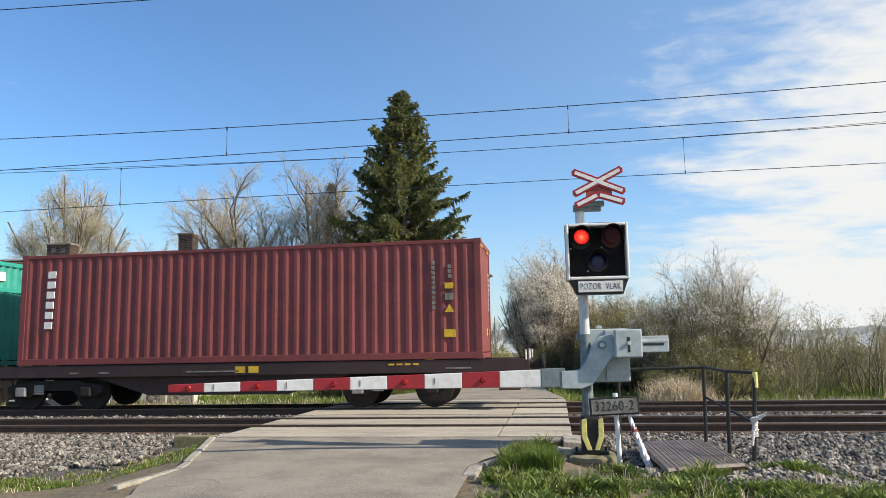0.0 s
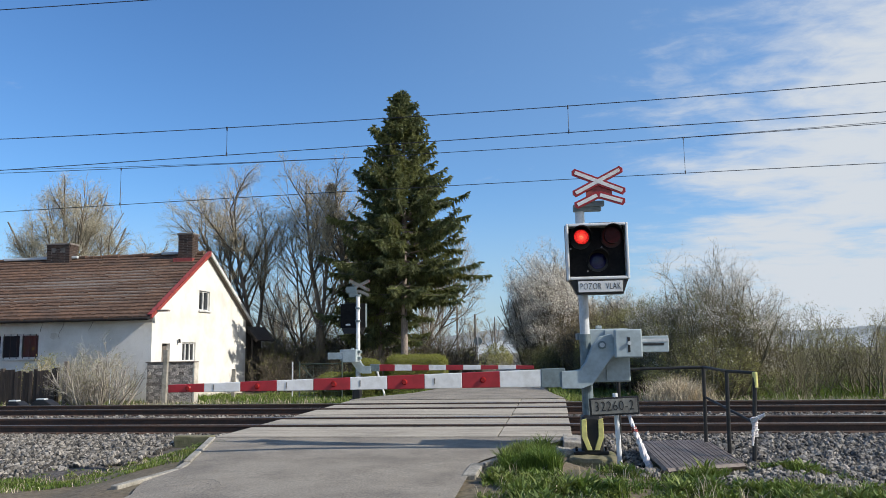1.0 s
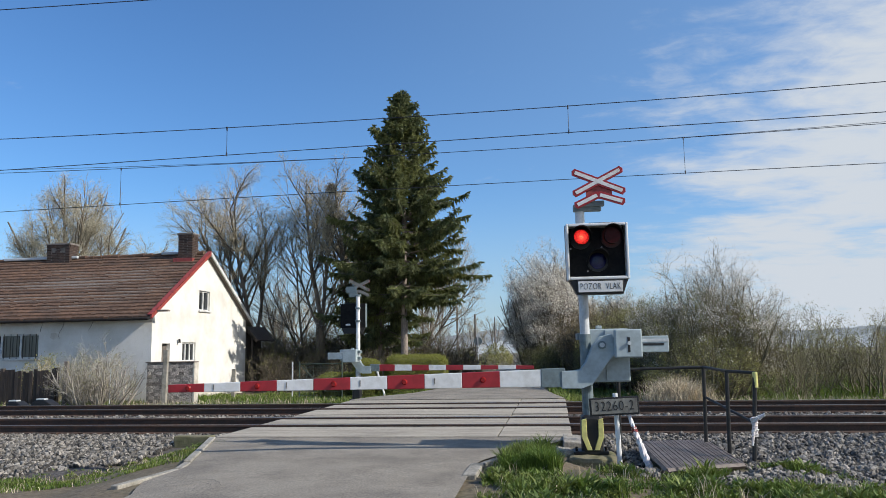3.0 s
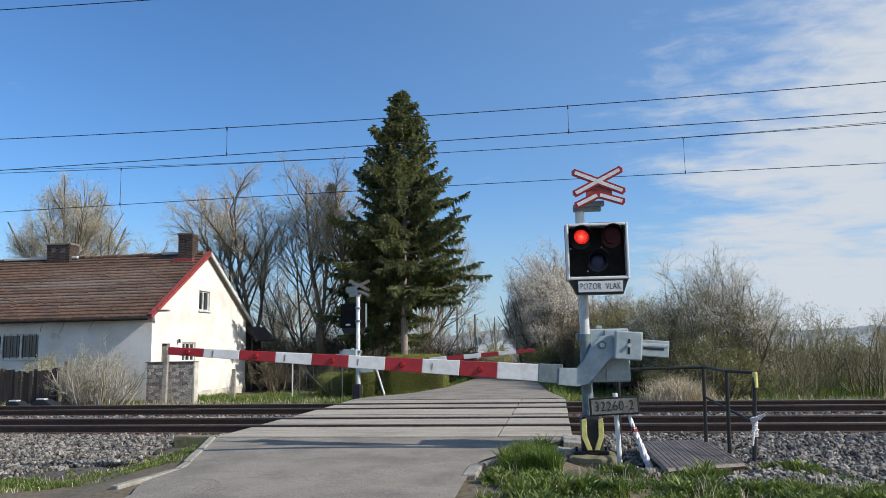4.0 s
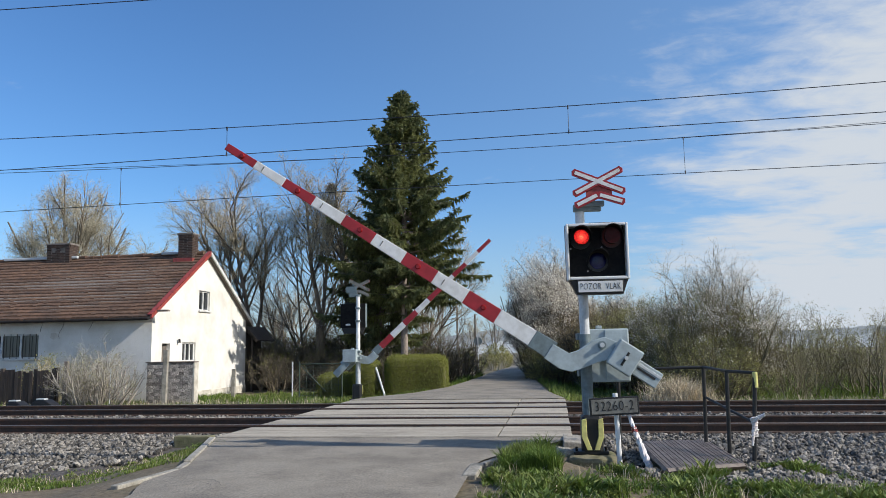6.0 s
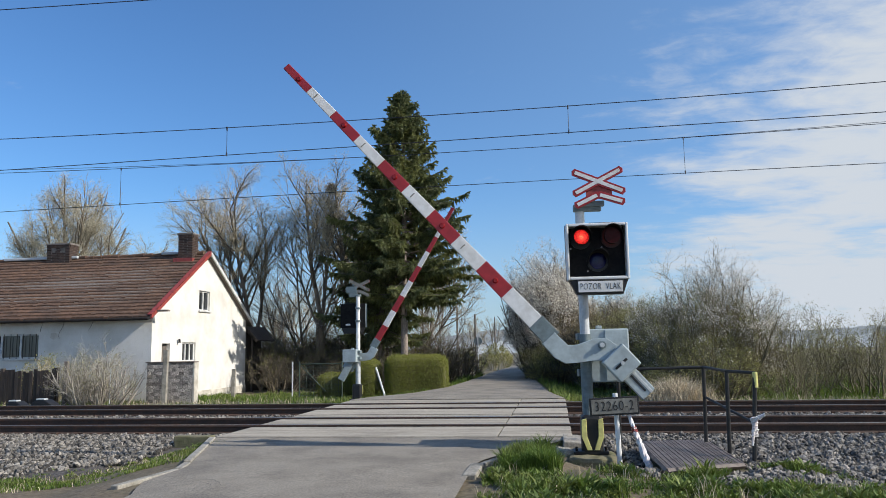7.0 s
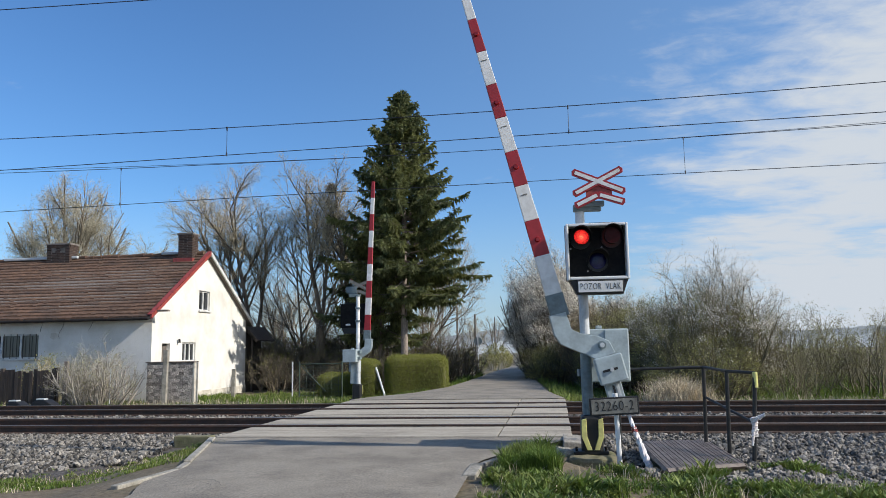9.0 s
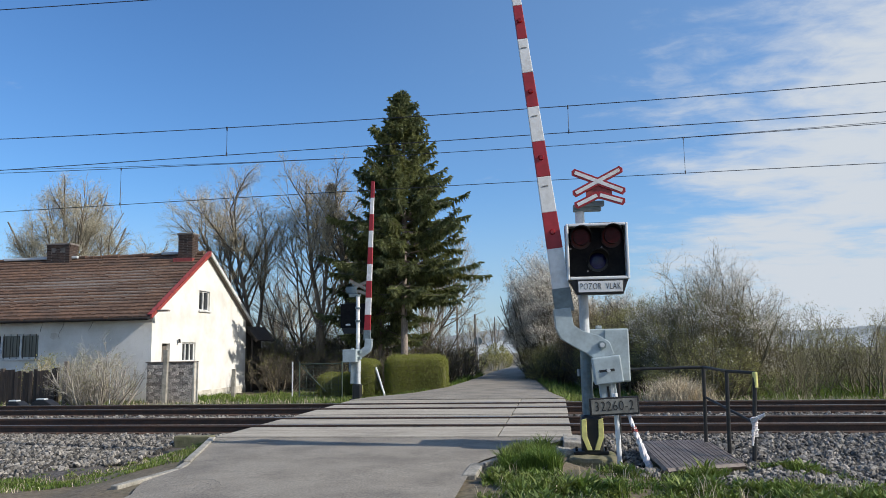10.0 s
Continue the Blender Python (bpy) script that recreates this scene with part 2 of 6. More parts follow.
    darktwig=mat("dark_thorn_twig", (0.15, 0.125, 0.09), (0.09, 0.075, 0.055), 0.9, grain=6, blotch=1.2, amount=0.2, bump=0, per_island=0.3),
    mossy=mat("mossy_concrete", (0.21, 0.185, 0.115), (0.12, 0.12, 0.055), 0.95, grain=20, blotch=5, amount=0.3, bump=0.6),
    wallstone=mat("pale_rubble_stone", (0.50, 0.45, 0.40), (0.24, 0.21, 0.185), 0.95, grain=13, blotch=8, amount=0.35, bump=0.8, per_object=0.45),
    youngleaf=mat("young_leaf", (0.33, 0.315, 0.11), (0.24, 0.24, 0.085), 0.6, grain=3, blotch=0.8, amount=0.2, bump=0, per_island=0.4, through_light=0.3),
    tanbud=mat("tan_bud", (0.34, 0.25, 0.12), (0.24, 0.20, 0.085), 0.6, grain=3, blotch=0.8, amount=0.2, bump=0, per_island=0.35, through_light=0.3),
    blossom=mat("white_blossom", (0.86, 0.82, 0.74), (0.68, 0.62, 0.52), 0.7, grain=3, blotch=0.9, amount=0.12, bump=0, per_island=0.3, through_light=0.3),
    # distance haze is painted into this pale blue-grey base colour
    haze_wood=mat("haze_painted_far_wood", (0.50, 0.53, 0.54), (0.42, 0.45, 0.46), 1.0, grain=0.25, blotch=0.05, amount=0.15, bump=0),
    grate=mat("brown_steel_grating", (0.19, 0.155, 0.135), (0.13, 0.105, 0.09), 0.6, metal=0.2, grain=20, blotch=4, amount=0.25, bump=0.15),
    tape=mat("torn_plastic_tape", (0.74, 0.70, 0.68), (0.6, 0.5, 0.48), 0.4, grain=10, blotch=9, amount=0.1, bump=0.2),
    wiremesh=mat("green_wire_mesh", (0.06, 0.085, 0.065), None, 0.5, bump=0),
)


def glass_material():
    m = bpy.data.materials.new("window_glass")
    m.use_nodes = True
    b = m.node_tree.nodes["Principled BSDF"]
    b.inputs["Base Color"].default_value = (0.03, 0.035, 0.04, 1)
    b.inputs["Roughness"].default_value = 0.05
    b.inputs["Specular IOR Level"].default_value = 0.8
    return m


M["glass"] = glass_material()


def lamp_material():
    """A lit red lens: a hot centre, a moulded pattern and a darker rim."""
    m = bpy.data.materials.new("glowing_red_lamp")
    m.use_nodes = True
    nt = m.node_tree
    N, L = nt.nodes.new, nt.links.new
    b = nt.nodes["Principled BSDF"]
    b.inputs["Base Color"].default_value = (0.2, 0.005, 0.005, 1)
    tc = N("ShaderNodeTexCoord")
    dist = N("ShaderNodeVectorMath")
    dist.operation = "LENGTH"
    L(tc.outputs["Object"], dist.inputs[0])
    ramp = N("ShaderNodeValToRGB")
    ramp.color_ramp.elements[0].position, ramp.color_ramp.elements[0].color = 0.018, (1.0, 0.22, 0.10, 1)
    ramp.color_ramp.elements[1].position, ramp.color_ramp.elements[1].color = 0.11, (0.45, 0.006, 0.008, 1)
    e = ramp.color_ramp.elements.new(0.05)
    e.color = (1.0, 0.05, 0.03, 1)
    L(dist.outputs["Value"], ramp.inputs[0])
    cells = N("ShaderNodeTexVoronoi")
    cells.inputs["Scale"].default_value = 42
    L(tc.outputs["Object"], cells.inputs["Vector"])
    s = N("ShaderNodeMapRange")
    s.inputs["From Max"].default_value = 0.7
    s.inputs["To Min"].default_value, s.inputs["To Max"].default_value = 2.0, 0.7
    L(cells.outputs["Distance"], s.inputs["Value"])
    L(ramp.outputs[0], b.inputs["Emission Color"])
    L(s.outputs[0], b.inputs["Emission Strength"])
    return m


M["glow"] = lamp_material()

# ---------------------------------------------------------------- builders


def mesh_from(name, bm, material):
    me = bpy.data.meshes.new(name)
    bm.normal_update()
    bm.to_mesh(me)
    bm.free()
    me.materials.append(material)
    return me


def thing(name, label="", category="", group="", kind="", at=None):
    """An empty at the base of a thing, that carries its parts."""
    ob = new(name)
    ob.empty_display_size = 0.2
    if at is not None:
        ob.matrix_basis = at
    return tagged(ob, label, category, group, kind)


def part(name, bm, material, parent=None, label="", at=None, smooth=False):
    me = bm if isinstance(bm, bpy.types.Mesh) else mesh_from(name, bm, material)
    if smooth:
        me.polygons.foreach_set("use_smooth", [True] * len(me.polygons))
    ob = new(name, me)
    if parent is not None:
        ob.parent = parent
    if at is not None:
        ob.matrix_basis = at
    return tagged(ob, label)


def solo(name, bm, material, label, category, group="", kind="", at=None, smooth=False):
    return tagged(part(name, bm, material, None, label, at, smooth), label, category, group, kind)


def box(bm, x0, x1, y0, y1, z0, z1, bevel=0.0, m=None):
    r = bmesh.ops.create_cube(bm, size=1.0)
    vs = r["verts"]
    for v in vs:
        v.co = Vector(((x0 + x1) / 2 + v.co.x * (x1 - x0), (y0 + y1) / 2 + v.co.y * (y1 - y0), (z0 + z1) / 2 + v.co.z * (z1 - z0)))
    if bevel:
        es = list({e for v in vs for e in v.link_edges})
        vs = [v for v in bmesh.ops.bevel(bm, geom=es, offset=bevel, segments=2, affect="EDGES", profile=0.5)["verts"]]
    if m is not None:
        for v in vs:
            v.co = m @ v.co
    return bm


def boxed(x0, x1, y0, y1, z0, z1, bevel=0.0, m=None):
    return box(bmesh.new(), x0, x1, y0, y1, z0, z1, bevel, m)


def tube(bm, a, b, r0, r1=None, n=10):
    a, b = Vector(a), Vector(b)
    r1 = r0 if r1 is None else r1
    q = (b - a).to_track_quat("Z", "Y").to_matrix().to_4x4()
    m = Matrix.Translation((a + b) / 2) @ q
    bmesh.ops.create_cone(bm, cap_ends=True, segments=n, radius1=r0, radius2=r1, depth=(b - a).length, matrix=m)
    return bm


def tubed(a, b, r0, r1=None, n=10):
    return tube(bmesh.new(), a, b, r0, r1, n)


def prism(bm, outline, y0, y1, bevel=0.0):
    """A plate with this outline in x and z, from y0 to y1."""
    lo = [bm.verts.new((x, y0, z)) for x, z in outline]
    hi = [bm.verts.new((x, y1, z)) for x, z in outline]
    n = len(outline)
    faces = [bm.faces.new(lo), bm.faces.new(hi[::-1])]
    for i in range(n):
        faces.append(bm.faces.new((lo[i], hi[i], hi[(i + 1) % n], lo[(i + 1) % n])))
    bmesh.ops.recalc_face_normals(bm, faces=faces)
    if bevel:
        es = list({e for f in faces[:2] for e in f.edges})
        bmesh.ops.bevel(bm, geom=es, offset=bevel, segments=2, affect="EDGES", profile=0.5)
    return bm


def raw(name, verts, faces, material, smooth=False):
    me = bpy.data.meshes.new(name)
    me.from_pydata(verts, [], faces)
    me.materials.append(material)
    if smooth:
        me.polygons.foreach_set("use_smooth", [True] * len(me.polygons))
    return me


def text_part(body, size, width, material, parent, at, name="lettering", label=""):
    """Raised letters that read in the x-z plane and face -y."""
    cu = bpy.data.curves.new("lettering", "FONT")
    cu.space_character = 1.12
    cu.body, cu.size, cu.align_x, cu.align_y, cu.extrude, cu.offset = body, size, "CENTER", "CENTER", 0.002, -0.002
    tmp = bpy.data.objects.new("lettering_tmp", cu)
    me = bpy.data.meshes.new_from_object(tmp)
    bpy.data.objects.remove(tmp)
    xs = [v.co.x for v in me.vertices]
    k = width / (max(xs) - min(xs))
    me.transform(Matrix.Diagonal((k, 1, 1, 1)))
    me.transform(Matrix.Rotation(radians(90), 4, "X"))
    me.materials.clear()
    me.materials.append(material)
    return part(name, me, material, parent, label, at)


# ---------------------------------------------------------------- lie of the land
TRACK_NEAR, TRACK_FAR, HALF = 14.83, 18.82, 0.7525


def lerp_table(v, table):
    return float(np.interp(v, [a for a, _ in table], [b for _, b in table]))


def road_z(y):
    return lerp_table(y, ((-20, -0.22), (6, -0.16), (9.5, -0.11), (12.4, -0.06), (12.5, 0.0), (21.1, 0.0), (26, -0.10), (46, -0.30), (140, -0.9)))


def road_left(y):
    return lerp_table(y, ((-20, -4.6), (7.9, -4.75), (8.6, -5.05), (9.8, -5.03), (12.46, -6.0), (21.1, -5.95), (23, -5.8), (26, -5.0), (30, -4.45), (36, -4.4), (56, -4.65), (74, -4.35), (84, -2.6), (140, 30)))


def road_right(y):
    return lerp_table(y, ((-20, -1.0), (10.2, -1.12), (11, -0.75), (12.0, -0.1), (12.46, 0.2), (21.1, 0.2), (23, 0.0), (27, -0.4), (43, -1.4), (56, -2.1), (74, -1.7), (84, 0.2), (140, 34)))


def ground_z(x, y):
    if y < 16.8:
        side = lerp_table(x, ((-9, -0.46), (-6.3, -0.36), (-5, -0.2), (-1, -0.15), (3.0, -0.16), (4.6, -0.34), (9, -0.42)))
        z = side + 0.04 * noise.noise((x * 0.8, y * 0.8, 3)) + 0.02 * noise.noise((x * 3, y * 3, 1))
        z -= max(0.0, min(1.0, (y - 11.6) / 1.0)) * 0.35
        # hollow round the foot of the signal
        z -= 0.17 * max(0.0, 1 - ((x - 0.95) / 1.2) ** 2) * max(0.0, min(1.0, (y - 9.75) / 0.6))
    else:
        z = lerp_table(y, ((16.8, -0.85), (22, -0.6), (24, -0.5), (30, -0.55), (45, -0.75), (90, -1.2), (400, -2.0), (4000, -6.0)))
        z += 0.05 * noise.noise((x * 0.4, y * 0.4, 5))
    out = max(road_left(y) - x, x - road_right(y))
    if out < 1.4 and not 12.2 < y < 21.5:
        k = min(1.0, max(0.0, out / 1.4))
        z = z * k + (road_z(y) - 0.05) * (1 - k)
    if out < 0.05:
        z = min(z, road_z(y) - 0.06)
    return z


def spaced(edges):
    out = []
    for a, b, n in edges:
        out += list(np.linspace(a, b, n, endpoint=False))
    return out + [edges[-1][1]]


def build_ground():
    xs = spaced(((-3000, -300, 6), (-300, -60, 8), (-60, -14, 30), (-14, 10, 110), (10, 60, 30), (60, 300, 8), (300, 3000, 6)))
    ys = spaced(((-400, -20, 5), (-20, 6, 12), (6, 24, 80), (24, 50, 50), (50, 140, 24), (140, 4000, 12)))
    verts = [(x, y, ground_z(x, y)) for y in ys for x in xs]
    w = len(xs)
    faces = [(j * w + i, j * w + i + 1, (j + 1) * w + i + 1, (j + 1) * w + i) for j in range(len(ys) - 1) for i in range(w - 1)]
    ob = new("ground", raw("ground", verts, faces, M["soil"], True))
    tagged(ob, "brown earth with sparse spring grass beside the railway", "ground", kind="structure")


build_ground()


def road_strip(name, y0, y1, n, label, cols=14):
    ys = np.linspace(y0, y1, n)
    verts, faces = [], []
    for y in ys:
        a, b = road_left(y), road_right(y)
        for i in range(cols + 1):
            f = i / cols
            x = a + (b - a) * f
            crown = 0.03 * (1 - (2 * f - 1) ** 2)
            verts.append((x, y, road_z(y) - 0.012 + (crown if not 11.5 < y < 22 else 0) + 0.006 * noise.noise((x * 0.7, y * 0.7, 0))))
    w = cols + 1
    for j in range(n - 1):
        for i in range(cols):
            faces.append((j * w + i, j * w + i + 1, (j + 1) * w + i + 1, (j + 1) * w + i))
    ob = new(name, raw(name, verts, faces, M["asphalt"], True))
    return tagged(ob, label, "road", kind="structure")


road_strip("road", -18, 12.44, 90, "worn grey asphalt road leading onto the level crossing")
road_strip("road_beyond", 21.1, 138, 120, "narrow grey country road running away between hedges", 8)


def build_cracks():
    """Dark thin cracks wandering over the near road."""
    verts, faces = [], []
    rng = random.Random(11)

    def crack(x, y, ang, steps, step, w):
        pts = []
        for _ in range(steps):
            pts.append((x, y))
            ang += rng.uniform(-0.7, 0.7)
            x, y = x + math.cos(ang) * step, y + math.sin(ang) * step
        for k, (px, py) in enumerate(pts):
            ww = w * rng.uniform(0.4, 1.2) * (1 - 0.6 * k / len(pts))
            f = (px - road_left(py)) / (road_right(py) - road_left(py))
            z = road_z(py) - 0.012 + 0.03 * (1 - (2 * f - 1) ** 2) + 0.009
            base = len(verts)
            verts.extend(((px, py - ww, z), (px, py + ww, z)))
            if k:
                faces.append((base - 2, base, base + 1, base - 1))
    for x, y, a, n in ((-4.6, 8.35, 0.1, 16), (-4.3, 8.0, 0.7, 9), (-3.9, 8.25, -0.9, 6), (-4.5, 8.55, 0.0, 14), (-2.6, 7.75, 0.1, 15), (-1.9, 7.95, 0.9, 5)):
        crack(x, y, a, n, 0.09, 0.008)
    ob = new("road_cracks", raw("road_cracks", verts, faces, M["ballast"]))
    tagged(ob, "fine dark cracks in the worn asphalt road", "cracks", kind="stuff")


build_cracks()

# ballast bed under both tracks


def build_ballast():
    prof = ((9.75, -0.5), (10.6, -0.37), (11.6, -0.29), (12.7, -0.205), (13.2, -0.19), (16.8, -0.2), (20.6, -0.19), (21.2, -0.22), (22.8, -0.62))
    for name, x0, x1 in (("ballast_bed", -300, -6.2), ("ballast_bed_right", 0.4, 200)):
        xs = sorted(set([x0, x1] + list(np.linspace(max(x0, -14), min(x1, 12), 60))))
        verts, faces = [], []
        for x in xs:
            pull = max(0, 1 - min(abs(x + 6.2), abs(x - 0.4)) / 1.2) if -9 < x < 3 else 0
            for y, z in prof:
                yy = y + (pull * 1.9 if y < 12 else 0) * (12.5 - y) / 2.75
                zz = z if z < -0.45 else z + 0.02 * noise.noise((x * 2, y * 2, 0))
                verts.append((x, yy, zz))
        w = len(prof)
        for j in range(len(xs) - 1):
            for i in range(w - 1):
                faces.append((j * w + i, (j + 1) * w + i, (j + 1) * w + i + 1, j * w + i + 1))
        ob = new(name, raw(name, verts, faces, M["ballast"], True))
        tagged(ob, "dark grey bed of crushed railway ballast", "ballast", kind="structure")
    # the slab bed that carries the crossing panels
    ob = part("crossing_bed", boxed(-6.15, 0.35, 12.5, 21.0, -0.6, -0.2), M["ballast"])
    tagged(ob, "dark packed ballast under the crossing panels", "ballast", kind="structure")


build_ballast()


def bed_z(y):
    return lerp_table(y, ((9.75, -0.5), (10.6, -0.37), (11.6, -0.29), (12.7, -0.205), (13.2, -0.19), (20.6, -0.19), (21.2, -0.22), (22.8, -0.62)))


def scatter_stones(name, spots, size, label, seed):
    """Angular stones: a few broken lumps, turned and set at each spot."""
    rng = np.random.default_rng(seed)
    verts_all, faces_all, off = [], [], 0
    bm = bmesh.new()
    bmesh.ops.create_icosphere(bm, subdivisions=1, radius=1)
    base = np.array([v.co[:] for v in bm.verts])
    tri = np.array([[v.index for v in f.verts] for f in bm.faces])
    bm.free()
    for x, y, z in spots:
        v = base * rng.uniform(0.55, 1.2, (len(base), 1)) * rng.uniform(0.5, 1.3, 3)
        q, _ = np.linalg.qr(rng.normal(size=(3, 3)))
        v = v @ q * size * rng.uniform(0.55, 1.45) + (x, y, z)
        verts_all.append(v)
        faces_all.append(tri + off)
        off += len(base)
    ob = new(name, raw(name, np.concatenate(verts_all).tolist(), np.concatenate(faces_all).tolist(), M["stone"]))
    return tagged(ob, label, "stones", kind="stuff")


def build_stones():
    rng = random.Random(5)
    spots = []

    def fill(n, x0, x1, y0, y1, keep=lambda x, y: True):
        k = 0
        while k < n:
            x, y = rng.uniform(x0, x1), rng.uniform(y0, y1)
            k += 1
            if keep(x, y):
                z = max(bed_z(y), ground_z(x, y) + 0.0)
                spots.append((x, y, z + rng.uniform(-0.005, 0.025)))
    edge = lambda x, y: y > 9.85 + 0.4 * noise.noise((x * 0.7, 0, 4)) + max(0, (x + 8.6)) * 0.85 and not (x > -6.75 and y < 12.9)
    fill(11500, -13.2, -6.1, 9.9, 13.95, edge)
    edge_r = lambda x, y: y > 9.3 + 0.6 * noise.noise((x * 0.8, 2, 4)) and not (1.2 < x < 2.3 and y < 12.1) and (x > 0.95 or y > 12.1)
    fill(15500, 0.45, 10.5, 9.2, 13.95, edge_r)
    fill(1500, 1.5, 3.5, 8.55, 9.7, lambda x, y: ((x - 2.45) / 0.95) ** 2 + ((y - 9.08) / 0.5) ** 2 < 1)
    fill(3800, -16, -6.1, 15.7, 17.95)
    fill(3800, 0.4, 13, 15.7, 17.95)
    fill(1500, -16, -6.1, 14.2, 15.5)
    fill(1500, 0.4, 11, 14.2, 15.5)
    scatter_stones("ballast_stones", spots, 0.039, "pale grey crushed stones of the track ballast", 3)


build_stones()

# ---------------------------------------------------------------- rails and sleepers


def rail_profile():
    half = [(0.0, 0.0), (0.028, 0.0), (0.036, -0.008), (0.036, -0.036), (0.012, -0.05), (0.009, -0.13), (0.07, -0.158), (0.072, -0.17)]
    return half + [(-a, b) for a, b in reversed(half[1:])]


def build_tracks():
    for centre, label in ((TRACK_NEAR, "railway track of rusty rails on concrete sleepers, the closer one"), (TRACK_FAR, "railway track of rusty rails on concrete sleepers, the further one")):
        tr = thing("railway_track", label, "track", "parallel tracks", at=pose(0, centre, 0))
        for s in (-HALF, HALF):
            prof = rail_profile()
            n = len(prof)
            verts = [(x, s + a, b) for x in (-300, 200) for a, b in prof]
            faces = [(i, (i + 1) % n, n + (i + 1) % n, n + i) for i in range(n)] + [tuple(range(n)), tuple(range(2 * n - 1, n - 1, -1))]
            r = part("rail", raw("rail", verts, faces, M["rail"]), M["rail"], tr)
            top = bmesh.new()
            box(top, -300, 200, s - 0.026, s + 0.026, 0.0015, 0.004)
            part("running_surface", top, M["railtop"], r, "polished bright rail head")
        prof = [(-0.14, -0.36), (0.14, -0.36), (0.11, -0.175), (-0.11, -0.175)]
        bm = bmesh.new()
        prism(bm, prof, -1.3, 1.3)
        me = mesh_from("sleeper", bm, M["sleeper"])
        clip_me = mesh_from("rail_clip", boxed(-0.06, 0.06, -0.035, 0.035, -0.18, -0.135), M["rail"])
        for i in range(-34, 26):
            x = i * 0.6 + 0.1
            if -6.1 < x < 0.35:
                continue
            sl = part("sleeper", me, M["sleeper"], tr, at=pose(x, 0, 0))
            for d in (-HALF - 0.11, -HALF + 0.11, HALF - 0.11, HALF + 0.11):
                part("rail_clip", clip_me, M["rail"], sl, at=pose(0, d, 0))


build_tracks()

# ---------------------------------------------------------------- crossing panels and kerbs


def build_crossing():
    cr = thing("crossing_deck", "weathered pale concrete panels forming the level crossing deck", "crossing deck", kind="structure")
    rows = ((12.46, 13.985), (14.155, 15.505), (15.66, 16.57), (16.60, 17.985), (18.15, 19.495), (19.655, 21.06))
    xs = (-5.92, -1.0, 0.22)
    drop = {0: -0.030, 1: -0.028, 2: -0.045, 3: -0.026, 4: -0.028, 5: -0.026}
    rng = random.Random(3)
    for k, (y0, y1) in enumerate(rows):
        for a, b in zip(xs, xs[1:]):
            t = drop[k] + rng.uniform(-0.006, 0.004)
            bm = boxed(a + 0.01, b - 0.01, y0, y1, -0.18, 0.0 + t, 0.006)
            part("concrete_panel", bm, M["panel"], cr)
    # angled end ramps at the corner by the signal
    bm = bmesh.new()
    box(bm, 0.06, 0.42, 11.75, 12.7, -0.2, -0.02, 0.02, pose(0, 0, 0, 0, 4, 0))
    part("end_block", bm, M["concrete"], cr)


build_crossing()


def kerb_run(pts, label, width=0.11, rise=0.015):
    for (x0, y0), (x1, y1) in zip(pts, pts[1:]):
        d = math.hypot(x1 - x0, y1 - y0)
        n = max(1, round(d / 1.0))
        for k in range(n):
            ax, ay = x0 + (x1 - x0) * k / n, y0 + (y1 - y0) * k / n
            bx, by = x0 + (x1 - x0) * (k + 1) / n, y0 + (y1 - y0) * (k + 1) / n
            ln = math.hypot(bx - ax, by - ay)
            z0, z1 = road_z(ay), road_z(by)
            bm = boxed(0, ln - 0.01, 0, width, -0.2, rise, 0.015)
            m = pose(ax, ay, z0, 0, -math.degrees(math.atan2(z1 - z0, ln)), math.degrees(math.atan2(by - ay, bx - ax)))
            solo("kerb_stone", bm, M["kerb"], label, "kerb", "kerb stones", at=m)


kerb_run([(-6.02, 12.42), (-5.28, 10.1)], "pale weathered concrete kerb stone beside the road")
kerb_run([(-5.28, 10.1), (-5.16, 9.6), (-5.35, 8.45)], "chipped concrete kerb stone sunk into the verge", 0.11, -0.012)
kerb_run([(-1.02, 9.2), (-1.0, 10.05)], "short pale kerb stone at the road edge", 0.17, 0.005)
kerb_run([(-0.98, 10.15), (-0.62, 10.95)], "short pale kerb stone at the road edge", 0.10, -0.01)
solo("concrete_slab", boxed(-6.74, -6.06, 12.52, 12.75, -0.5, -0.035, 0.02), M["mossy"], "mossy concrete retaining slab beside the crossing", "slab")

# ---------------------------------------------------------------- warning signals and barriers


